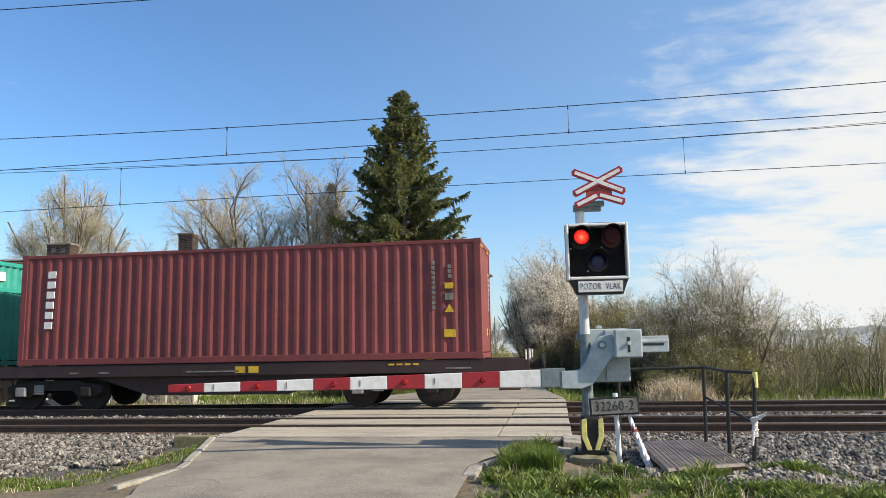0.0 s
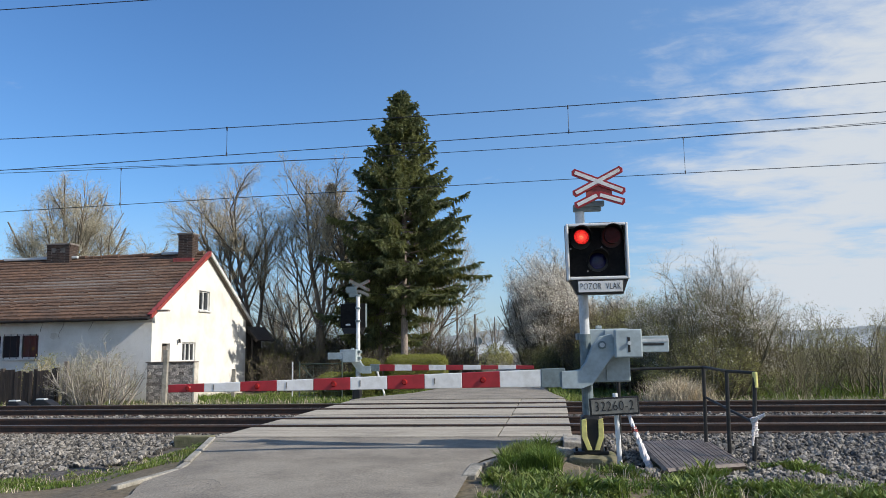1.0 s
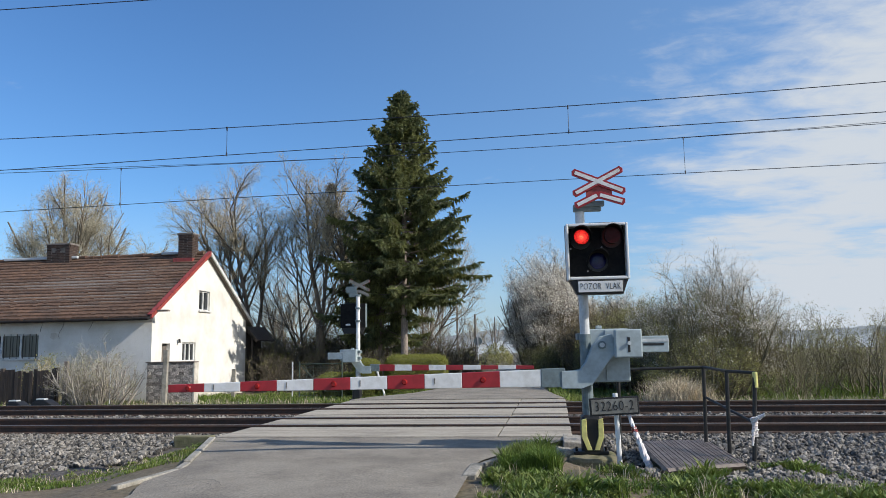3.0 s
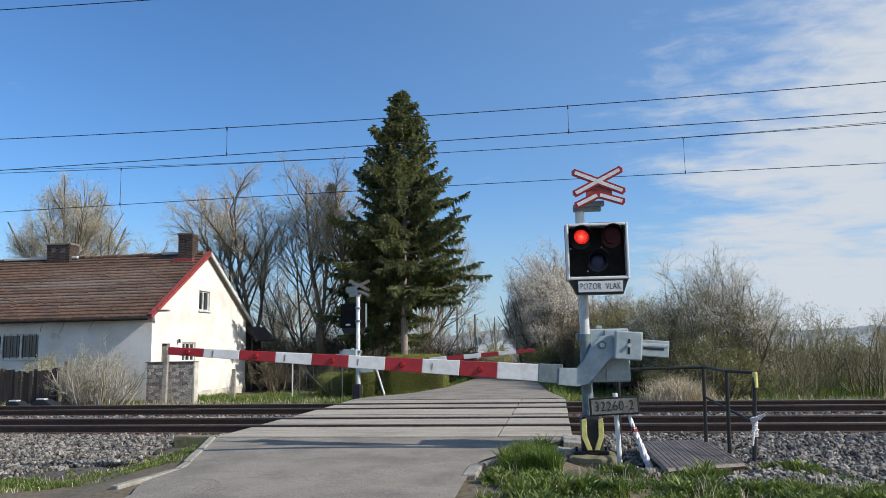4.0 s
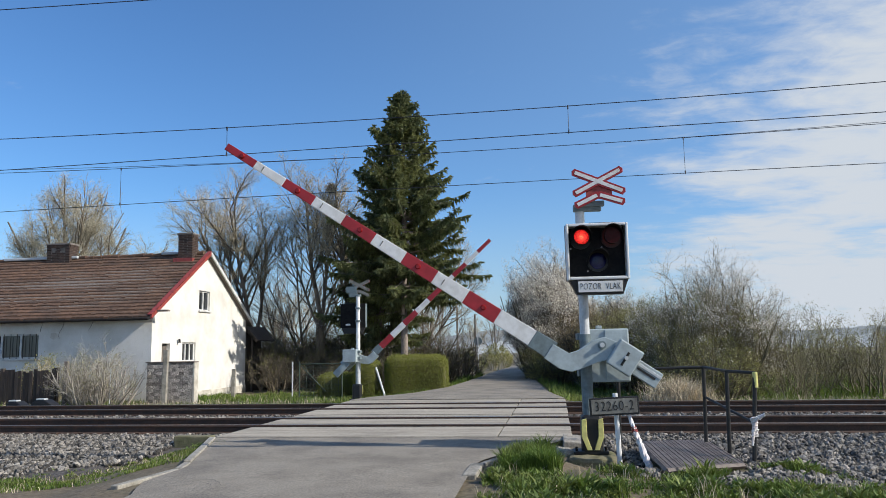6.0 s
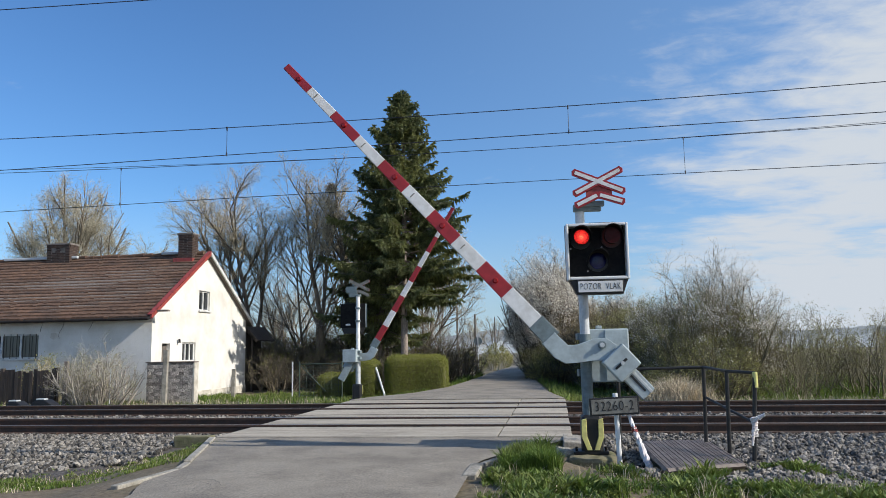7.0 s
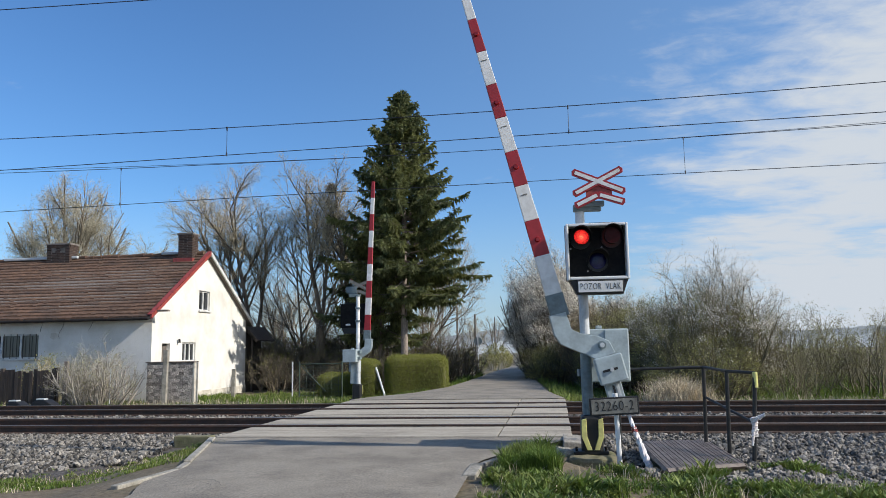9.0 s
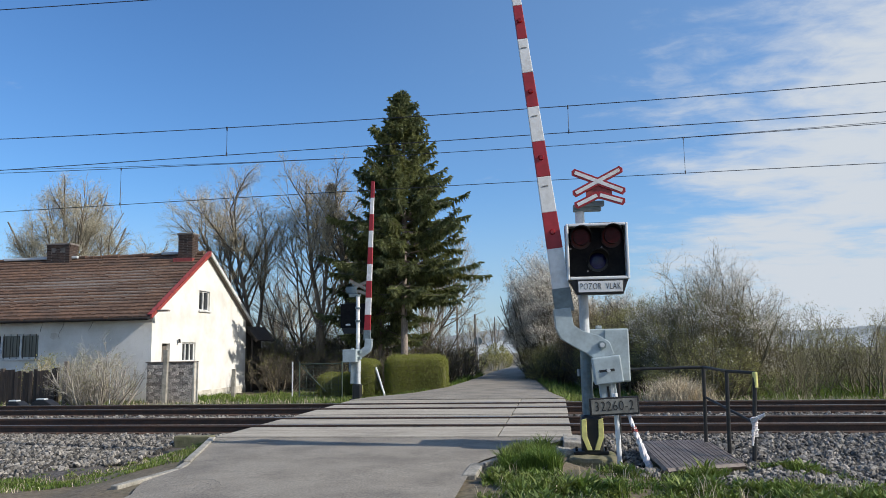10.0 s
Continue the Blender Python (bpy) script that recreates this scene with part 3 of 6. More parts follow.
def lamp_unit(parent, x, z, y, which):
    """A dark lens in a black hood; the red ones have a turning lamp disc behind the rim."""
    hood = bmesh.new()
    segs = 24
    r = 0.15
    ang = [radians(-20 + 220 * i / segs) for i in range(segs + 1)]
    rows = []
    for rr in (r, r + 0.012):
        for yy in (0.0, -1.0):
            row = []
            for a in ang:
                depth = 0.29 * (0.5 + 0.5 * max(0, math.sin(a)))
                row.append(hood.verts.new((math.cos(a) * rr, yy * depth, math.sin(a) * rr)))
            rows.append(row)
    for p, q in ((rows[0], rows[1]), (rows[3], rows[2]), (rows[1], rows[3])):
        for i in range(segs):
            hood.faces.new((p[i], p[i + 1], q[i + 1], q[i]))
    lamp = part("lamp", tubed((0, 0.012, 0), (0, -0.012, 0), r + 0.012, n=28), M["black"], parent, at=pose(x, y, z))
    part("hood", hood, M["signback"], lamp)
    if which == "blue":
        bm = bmesh.new()
        bmesh.ops.create_uvsphere(bm, u_segments=24, v_segments=10, radius=0.125, matrix=Matrix.Translation((0, -0.012, 0)) @ Matrix.Diagonal((1, 0.28, 1, 1)))
        part("lens", bm, M["lens_blue"], lamp, "dark blue unlit lens", smooth=True)
        return None
    # a two-faced disc: the glowing face is turned outwards while the lamp is lit
    disc = bmesh.new()
    tube(disc, (0, 0.003, 0), (0, 0.012, 0), 0.112, n=28)
    lens = part("lens", disc, M["lens_dark"], lamp, "red signal lens", at=pose(0, -0.14, 0))
    face = bmesh.new()
    ring = 28
    cvert = face.verts.new((0, -0.022, 0))
    prev = None
    for k, rr in enumerate((0.04, 0.075, 0.102, 0.112)):
        yy = (-0.02, -0.016, -0.006, 0.002)[k]
        row = [face.verts.new((math.cos(2 * math.pi * i / ring) * rr, yy, math.sin(2 * math.pi * i / ring) * rr)) for i in range(ring)]
        for i in range(ring):
            j = (i + 1) % ring
            if prev is None:
                face.faces.new((cvert, row[i], row[j]))
            else:
                face.faces.new((prev[i], row[i], row[j], prev[j]))
        prev = row
    bmesh.ops.recalc_face_normals(face, faces=face.faces[:])
    # short tube added to keep the turned-away glow off the hood and board
    rim = bmesh.new()
    loops = [[rim.verts.new((math.cos(2 * math.pi * i / ring) * rr, yy, math.sin(2 * math.pi * i / ring) * rr)) for i in range(ring)]
             for rr, yy in ((0.113, 0.012), (0.113, -0.062), (0.119, -0.062), (0.119, 0.012))]
    for p, q in zip(loops, loops[1:] + loops[:1]):
        for i in range(ring):
            j = (i + 1) % ring
            rim.faces.new((p[i], p[j], q[j], q[i]))
    bmesh.ops.recalc_face_normals(rim, faces=rim.faces[:])
    part("lens_rim", rim, M["signback"], lens, "short black baffle added round the lens against stray glow")
    return lens, face


LENSES = {}


def build_signal(name, at, label, side):
    """The post with its light board, plate and St Andrew's cross. Local x to the right as drivers see it, front towards -y."""
    sg = thing(name, label, "crossing signal", "crossing signals", at=at)
    part("post", tubed((0, 0, 0.0), (0, 0, 3.62), 0.075, 0.07, 18), M["galv" if side == "near" else "white"], sg, smooth=False)
    part("lower_sleeve", tubed((0, 0, 0.5), (0, 0, 1.74), 0.084, n=18), M["greydark" if side == "near" else "galv"], sg, "painted lower part of the post")
    # board
    bd = part("light_board", boxed(-0.22, 0.63, -0.16, -0.10, 2.56, 3.33, 0.01), M["signback"], sg, "black light board in a white frame")
    fr = bmesh.new()
    for a, b, c, d in ((-0.245, -0.208, 2.53, 3.37), (0.623, 0.66, 2.53, 3.37), (-0.208, 0.623, 2.53, 2.575), (-0.208, 0.623, 3.325, 3.37)):
        box(fr, a, b, -0.34, -0.10, c, d, 0.012)
    part("frame", fr, M["white" if side == "near" else "greydark"], bd, "white enamelled hooded frame" if side == "near" else "weathered grey hooded frame")
    part("back_cover", boxed(-0.25, 0.665, -0.098, -0.075, 2.52, 3.375, 0.008), M["signback"], bd, "black back cover")
    if side == "far":
        part("back_label", boxed(0.30, 0.47, -0.0745, -0.068, 2.60, 2.66, 0.002), M["white"], bd, "small white plate on the back cover")
    for zc in (2.75, 3.2):
        part("board_clamp", boxed(-0.09, 0.09, -0.10, 0.085, zc - 0.03, zc + 0.03, 0.008), M["greydark"], bd)
    for k, (x, z, which) in enumerate(((-0.02, 3.165, "left"), (0.435, 3.175, "right"), (0.22, 2.82, "blue"))):
        got = lamp_unit(bd, x, z, -0.175, which)
        if got:
            lens, face = got
            g = part("glow_face", face, M["glow"], lens, "glowing red face of the lamp", smooth=True)
            LENSES[(side, which)] = lens
        part("screw", tubed((x - 0.15, -0.175, z - 0.15), (x - 0.15, -0.165, z - 0.15), 0.014, n=8), M["brake"], bd)
    # plate under the board
    pl = part("plate", boxed(-0.115, 0.565, -0.345, -0.315, 2.325, 2.525, 0.008), M["black"], sg, "black-edged warning plate")
    part("plate_face", boxed(-0.095, 0.545, -0.351, -0.3445, 2.345, 2.505, 0.002), M["white"], pl, "white plate face")
    br = bmesh.new()
    prism(br, [(-0.22, 2.528), (0.635, 2.528), (0.56, 2.315), (-0.11, 2.315)], -0.312, -0.12, 0.006)
    part("plate_bracket", br, M["black"], pl)
    if side == "near":
        text_part("POZOR  VLAK", 0.135, 0.58, M["ink"], pl, pose(0.225, -0.3525, 2.425), label="black capital letters")
    # cross
    arm = bmesh.new()
    box(arm, -0.10, 0.32, -0.10, 0.02, 3.60, 3.70, 0.01, None)
    box(arm, 0.05, 0.36, -0.16, -0.06, 3.66, 3.74, 0.01)
    part("cross_bracket", arm, M["greydark"], sg)
    part("cable_stay", boxed(0.12, 0.52, -0.13, -0.09, 3.385, 3.41, 0.004), M["black"], sg, "black cable stay over the board")
    part("post_cap", tubed((0, 0, 3.62), (0, 0, 3.66), 0.09, n=14), M["greydark"], sg)

    def slat(ax, az, bx, bz, y):
        if side == "far":
            ax, bx = ax - 0.27, bx - 0.27
        d = Vector((bx - ax, 0, bz - az))
        ln, ang = d.length, math.degrees(math.atan2(bz - az, bx - ax))
        o = [(-ln / 2, -0.055), (ln / 2, -0.055), (ln / 2 + 0.025, 0.0), (ln / 2, 0.055), (-ln / 2, 0.055), (-ln / 2 - 0.025, 0.0)]
        i = [(-ln / 2 + 0.025, -0.026), (ln / 2 - 0.025, -0.026), (ln / 2 - 0.025, 0.026), (-ln / 2 + 0.025, 0.026)]
        m = pose((ax + bx) / 2, y, (az + bz) / 2, 0, -ang, 0)
        s = part("cross_slat", prism(bmesh.new(), o, -0.01, 0.01, 0.004), M["red"], sg, "white slat with a red border", at=m)
        part("white_stripe", prism(bmesh.new(), i, -0.0135, -0.009), M["white"], s)
        part("slat_back", prism(bmesh.new(), o, 0.0105, 0.016), M["plate"], s, "grey back of the slat")
    slat(-0.085, 3.845, 0.625, 4.205, -0.20)
    slat(-0.09, 4.185, 0.655, 3.86, -0.2006)
    slat(-0.065, 3.665, 0.275, 3.825, -0.20)
    slat(0.275, 3.825, 0.645, 3.70, -0.2006)
    part("cross_backing", boxed(0.09, 0.48, -0.185, -0.17, 3.76, 3.99, 0.005), M["redtrim" if side == "near" else "greydark"], sg)
    # foot with hazard strips
    ft = part("foot", boxed(-0.12, 0.19, -0.165, 0.12, 0.0, 0.56, 0.05), M["black"], sg, "black steel foot")
    part("foot_plate", boxed(-0.24, 0.26, -0.16, 0.2, 0.0, 0.05, 0.01), M["black"], sg)
    for s, off in ((-1, -0.085), (1, 0.155)):
        o = [(off - 0.035, 0.50), (off + 0.035, 0.52), (off + 0.04, 0.26), (off - s * 0.07 + 0.035, 0.07), (off - s * 0.07 - 0.035, 0.07), (off - 0.04, 0.26)]
        part("hazard_strip", prism(bmesh.new(), o, -0.20, -0.17, 0.006), M["yellow"], ft, "pale yellow bent hazard strip")
    for x in (-0.2, 0.22):
        part("anchor_bolt", tubed((x, -0.1, 0.05), (x, -0.1, 0.11), 0.02, n=6), M["bogie"], sg)
    return sg


def build_machine(name, at, label, width, bottom, top):
    """The barrier drive box. The arm, a thing of its own on the drive's shaft, points along -x when closed."""
    mc = thing(name, label, "barrier drive", "barrier drives", at=at)
    part("housing", boxed(-0.22, width, 0.02, 0.50, bottom, top, 0.02), M["grey"], mc, "pale grey steel housing")
    part("housing_cover", boxed(0.08, width - 0.02, -0.004, 0.022, bottom + 0.02, top - 0.02, 0.006), M["grey"], mc)
    part("lifting_eye", boxed(-0.03, 0.05, 0.05, 0.15, top, top + 0.05, 0.01), M["grey"], mc)
    part("shaft", tubed((0, 0.05, 0), (0, -0.16, 0), 0.06, n=18), M["greydark"], mc)
    part("mounting_bracket", boxed(-0.32, -0.1, 0.05, 0.30, bottom + 0.09, bottom + 0.19, 0.01), M["greydark"], mc)
    part("mounting_bracket", boxed(-0.32, -0.1, 0.05, 0.30, 0.08, 0.18, 0.01), M["greydark"], mc)
    return mc


def build_arm(name, at, label, y_arm, length, first, off0, off1, h0, h1, count, mirror):
    s = 1 if mirror else -1          # the way the closed arm points
    an = thing(name, label, "barrier", "crossing barriers", at=at)

    def X(v):
        return s * v
    # crank
    outline = [(0.60, -0.62), (0.60, -0.375), (0.33, -0.36), (0.24, -0.25), (0.14, -0.02), (0.03, 0.12), (-0.16, 0.16), (-0.20, -0.12), (-0.08, -0.25), (0.04, -0.42), (0.16, -0.57), (0.32, -0.625)]
    for y0, y1 in ((y_arm - 0.06, y_arm - 0.02), (y_arm + 0.06, y_arm + 0.10)):
        bm = bmesh.new()
        prism(bm, [(X(a), b) for a, b in outline], y0, y1, 0.006)
        part("crank_plate", bm, M["grey"], an, "pale grey cranked steel plate")
    part("pivot_bolt", tubed((0, y_arm - 0.12, 0), (0, y_arm + 0.14, 0), 0.035, n=10), M["galv"], an)
    part("pivot_washer", tubed((0, y_arm - 0.085, 0), (0, y_arm - 0.06, 0), 0.062, n=16), M["greydark"], an)
    # counterweight
    cw = part("counterweight", boxed(*sorted((X(-0.17), X(-0.56))), y_arm - 0.20, y_arm - 0.065, -0.19, 0.22, 0.02), M["grey"], an, "pale grey counterweight box")
    part("weight_bolt", boxed(*sorted((X(-0.35), X(-0.385))), y_arm - 0.206, y_arm - 0.19, -0.11, 0.11, 0.004), M["black"], cw)
    part("weight_nut", tubed((X(-0.37), y_arm - 0.23, 0.02), (X(-0.37), y_arm - 0.2, 0.02), 0.03, n=6), M["galv"], cw)
    bar = bmesh.new()
    box(bar, *sorted((X(-0.16), X(-0.97))), y_arm - 0.05, y_arm + 0.06, -0.12, 0.12, 0.012)
    bar_ob = part("weight_beam", bar, M["grey"], an, "slotted grey counterweight beam")
    part("beam_slot", boxed(*sorted((X(-0.6), X(-0.9))), y_arm - 0.056, y_arm - 0.045, -0.02, 0.012, 0.002), M["black"], bar_ob)
    part("beam_cover", boxed(*sorted((X(-0.58), X(-0.97))), y_arm - 0.06, y_arm - 0.048, 0.03, 0.075, 0.004), M["galv"], bar_ob)
    # sleeve
    slope = (off1 - off0) / (length - first)

    def mid(v):
        return off0 + slope * (v - first)

    def tall(v):
        return h0 + (h1 - h0) * (v - first) / (length - first)

    def piece(nm, a, b, material, grow=0.0, lab="", bev=0.008):
        bm = bmesh.new()
        za, zb, ha, hb = mid(a), mid(b), tall(a) / 2 + grow, tall(b) / 2 + grow
        prism(bm, [(X(a), za - ha), (X(b), zb - hb), (X(b), zb + hb), (X(a), za + ha)], y_arm - 0.045 - grow * 0.5, y_arm + 0.045 + grow * 0.5, bev)
        return part(nm, bm, material, an, lab)
    piece("sleeve", 0.55, 0.90, M["greydark"], 0.010, "dark grey coupling sleeve")
    piece("stripe", 0.90, first, M["white"], 0, "white arm section")
    step = (length - first) / count
    for k in range(count):
        a, b = first + k * step, first + (k + 1) * step
        is_red = k % 2 == 0
        p = piece("stripe", a + (0.001 if k else 0), b, M["red" if is_red else "white"], 0, "red arm section" if is_red else "white arm section")
        c = (a + b) / 2 + (0.02 if k % 4 else -0.03)
        if is_red:
            bm = tubed((X(c), y_arm - 0.075, mid(c)), (X(c), y_arm - 0.043, mid(c)), 0.03, 0.045, 14)
            part("warning_lamp", bm, M["redlens"], p, "small unlit red lamp")
        else:
            part("reflector", boxed(*sorted((X(c + 0.1), X(c + 0.115))), y_arm - 0.052, y_arm - 0.044, mid(c) - 0.045, mid(c) + 0.045, 0.002), M["plate"], p)
    return an


NEAR_AT = pose(0.44, 11.35, -0.15, 0, 0, 3)
FAR_AT = pose(-6.88, 25.5, -0.32, 0, 0, 180)
build_signal("crossing_signal", NEAR_AT, "level crossing signal with red lamps and cross on a steel post", "near")
build_signal("crossing_signal", FAR_AT, "level crossing signal seen from behind beyond the tracks", "far")

NEAR_PIVOT, FAR_PIVOT = (0.651, 11.35, 1.425), (-7.0, 25.35, 1.217)
build_machine("barrier_drive", pose(*NEAR_PIVOT, 0, 0, 5), "pale grey barrier drive box on the signal post", 0.44, -0.55, 0.24)
build_machine("barrier_drive", pose(*FAR_PIVOT, 0, 0, 180), "pale grey barrier drive box beyond the tracks", 0.26, -0.22, 0.22)
ARM_NEAR = build_arm("crossing_barrier", pose(*NEAR_PIVOT, 0, 0, 5), "red and white striped barrier arm with cranked counterweight", -0.15, 6.506, 1.505, -0.475, -0.536, 0.235, 0.115, 9, False)
ARM_FAR = build_arm("crossing_barrier", pose(*FAR_PIVOT, 0, 0, 180), "red and white striped barrier arm beyond the tracks", -0.15, 6.24, 0.84, -0.43, -0.49, 0.225, 0.11, 9, False)

def rough_block(x0, x1, y0, y1, z0, z1, seed, wear=0.06):
    """A cast block with broken edges and an uneven skin."""
    bm = bmesh.new()
    bmesh.ops.create_cube(bm, size=1.0)
    bmesh.ops.subdivide_edges(bm, edges=bm.edges[:], cuts=7, use_grid_fill=True)
    for v in bm.verts:
        c = v.co.copy()
        edge = sum(abs(t) > 0.44 for t in c)
        c *= 1 - (0.07 * (edge >= 2) + 0.06 * (edge == 3))
        p = Vector(((x0 + x1) / 2 + c.x * (x1 - x0), (y0 + y1) / 2 + c.y * (y1 - y0), (z0 + z1) / 2 + c.z * (z1 - z0)))
        n = Vector((noise.noise(p * 4 + Vector((seed, 0, 0))), noise.noise(p * 4 + Vector((0, seed, 5))), 0.5 * noise.noise(p * 5 + Vector((3, 0, seed)))))
        v.co = p + n * wear
    return bm


solo("concrete_footing", rough_block(-0.36, 0.36, -0.52, 0.42, -0.5, 0.035, 4), M["mossy"], "broken concrete footing under the crossing signal", "footing", at=pose(0.44, 11.35, -0.185, 0, 0, 4))
solo("concrete_lump", rough_block(-0.17, 0.15, -0.3, 0.25, -0.3, 0.12, 9), M["concrete"], "broken lump of pale concrete beside the crossing deck", "concrete", at=pose(0.08, 11.55, -0.22, 0, 8, 20))
solo("concrete_footing", boxed(-0.25, 0.3, -0.25, 0.3, -0.4, 0.02, 0.05), M["concrete"], "worn concrete footing beyond the tracks", "footing", at=pose(-6.88, 25.5, -0.35))
# number plate on its leaning white post
np_post = thing("number_sign", "grey number plate with black digits on a white post", "sign", at=pose(0.80, 10.75, -0.30, 0, 0, 3))
part("post", tubed((0.03, 0.04, -0.25), (0, 0.04, 1.05), 0.035, n=12), M["white"], np_post, "white tubular post")
pb = part("plate", boxed(-0.327, 0.353, -0.02, 0.02, 0.752, 1.0, 0.008), M["black"], np_post, "black plate border", at=pose(0, 0, 0, 0, -2.5, 0))
part("plate_face", boxed(-0.302, 0.328, -0.026, -0.0195, 0.776, 0.976, 0.002), M["plate"], pb, "weathered grey plate face")
text_part("32260-2", 0.19, 0.53, M["ink"], pb, pose(0.013, -0.0275, 0.876), label="black digits")
part("clamp", tubed((0, 0.0, 1.0), (0, 0.075, 1.0), 0.02, n=8), M["galv"], np_post)
# leaning stick wound with barrier tape
st = thing("taped_stick", "leaning stick wrapped in torn white and red tape", "stick", at=pose(0.93, 10.98, -0.20))


def tape_wrap(a, b, r0, r1, seed):
    """A crumpled, bulging wrap of film round a straight stick."""
    bm = bmesh.new()
    a, b = Vector(a), Vector(b)
    d = (b - a).normalized()
    u = d.orthogonal().normalized()
    v = d.cross(u)
    rows = []
    for k in range(15):
        f = k / 14
        c = a.lerp(b, f)
        row = []
        for i in range(9):
            w = 2 * math.pi * i / 9 + 0.1 * k
            r = (r0 + (r1 - r0) * f) * (1 + 0.75 * noise.noise((i * 1.7 + seed, k * 0.9, seed)))
            row.append(bm.verts.new(c + u * math.cos(w) * r + v * math.sin(w) * r))
        rows.append(row)
    for p, q in zip(rows, rows[1:]):
        for i in range(9):
            bm.faces.new((p[i], p[(i + 1) % 9], q[(i + 1) % 9], q[i]))
    bm.faces.new(rows[0][::-1]), bm.faces.new(rows[-1])
    return bm


part("stick_core", tubed((0.29, -0.66, -0.16), (-0.03, -0.05, 0.86), 0.014, 0.012, 7), M["woodgrey"], st)
part("wrapping", tape_wrap((0.27, -0.62, -0.08), (0.13, -0.35, 0.36), 0.052, 0.034, 3), M["tape"], st, "torn white plastic tape")
part("wrapping", tape_wrap((0.13, -0.35, 0.36), (0.0, -0.10, 0.78), 0.034, 0.022, 5), M["tape"], st, "torn white plastic tape")
part("red_band", tape_wrap((0.108, -0.31, 0.42), (0.088, -0.27, 0.50), 0.038, 0.033, 8), M["redtrim"], st, "torn red strip of tape")

# ---------------------------------------------------------------- footbridge plate and handrail


def build_platform():
    pl = thing("grating_platform", "worn brown steel grating laid over the ballast beside the signal", "grating")
    a, b, c, d = Vector((1.27, 9.45, -0.06)), Vector((1.21, 12.0, -0.05)), Vector((2.24, 12.15, -0.05)), Vector((2.26, 9.9, -0.06))
    n = 48
    for k in range(n):
        f0, f1 = k / n, (k + 0.93) / n
        bm = bmesh.new()
        q = [a.lerp(d, f0), a.lerp(d, f1), b.lerp(c, f1), b.lerp(c, f0)]
        lo = [bm.verts.new(v - Vector((0, 0, 0.03))) for v in q]
        hi = [bm.verts.new(v + Vector((0, 0, 0.004 * math.sin(k * 2.3)))) for v in q]
        bm.faces.new(hi), bm.faces.new(lo[::-1])
        for i in range(4):
            bm.faces.new((lo[i], lo[(i + 1) % 4], hi[(i + 1) % 4], hi[i]))
        part("grating_bar", bm, M["grate"], pl)
    for p, q in ((a, b), (d, c), (a, d), (b, c)):
        bm = bmesh.new()
        tube(bm, p - Vector((0, 0, 0.035)), q - Vector((0, 0, 0.035)), 0.035, n=4)
        part("edge_beam", bm, M["grate"], pl)
    for f in (0.1, 0.9):
        for u, v in ((a, b), (d, c)):
            p = u.lerp(v, f)
            part("support_leg", tubed(p - Vector((0, 0, 0.4)), p - Vector((0, 0, 0.04)), 0.03, n=8), M["grate"], pl)


build_platform()


def build_handrail():
    hr = thing("handrail", "black tubular steel handrail with a yellow-topped end post", "handrail")
    tops = [Vector((0.95, 11.95, 1.04)), Vector((2.22, 11.9, 1.06)), Vector((2.35, 10.95, 1.03)), Vector((2.60, 10.45, 1.02))]
    feet = [-0.2, -0.08, -0.09, -0.35]
    for k, (t, z) in enumerate(zip(tops, feet)):
        p = part("post", tubed((t.x - 0.03 - 0.07 * (k == 3), t.y, z), (t.x, t.y, t.z), 0.028, n=10), M["black"], hr)
        if k == 3:
            part("post_top", tubed((t.x, t.y, t.z - 0.19), (t.x, t.y, t.z + 0.01), 0.032, n=10), M["yellow"], p, "pale yellow post top")
    for p, q in zip(tops, tops[1:]):
        part("rail", tubed(p, q, 0.022, n=10), M["black"], hr)
    part("brace", tubed(tops[1] - Vector((0, 0, 0.45)), Vector((2.55, 10.45, 0.37)), 0.02, n=8), M["black"], hr)
    bm = tape_wrap((0, 0, -0.16), (-0.01, -0.02, 0.09), 0.03, 0.042, 6)
    tape = solo("tied_tape", bm, M["tape"], "knot of torn white tape tied round the rail post", "tape", at=pose(2.545, 10.40, 0.36))
    part("loose_end", tape_wrap((0.0, -0.03, 0.06), (0.12, -0.06, 0.13), 0.03, 0.02, 2), M["tape"], tape)
    part("loose_end", tape_wrap((-0.03, -0.04, -0.05), (-0.06, -0.06, -0.27), 0.025, 0.012, 4), M["tape"], tape)


build_handrail()

# ---------------------------------------------------------------- overhead line


def wire(name, y, pts, r, label):
    """A hanging wire through heights at given stations."""
    xs = [p[0] for p in pts]
    co = np.polyfit(xs, [p[1] for p in pts], 2)
    lo, hi, sag = -40, 36, co
    verts, faces = [], []
    stations = np.linspace(lo, hi, 50)
    for x in stations:
        z = float(np.polyval(co, x))
        for k in range(6):
            a = k * math.pi / 3
            verts.append((x, y + r * math.cos(a), z + r * math.sin(a)))
    for j in range(len(stations) - 1):
        for k in range(6):
            faces.append((j * 6 + k, j * 6 + (k + 1) % 6, (j + 1) * 6 + (k + 1) % 6, (j + 1) * 6 + k))
    ob = new(name, raw(name, verts, faces, M["wire"]))
    return ob, co


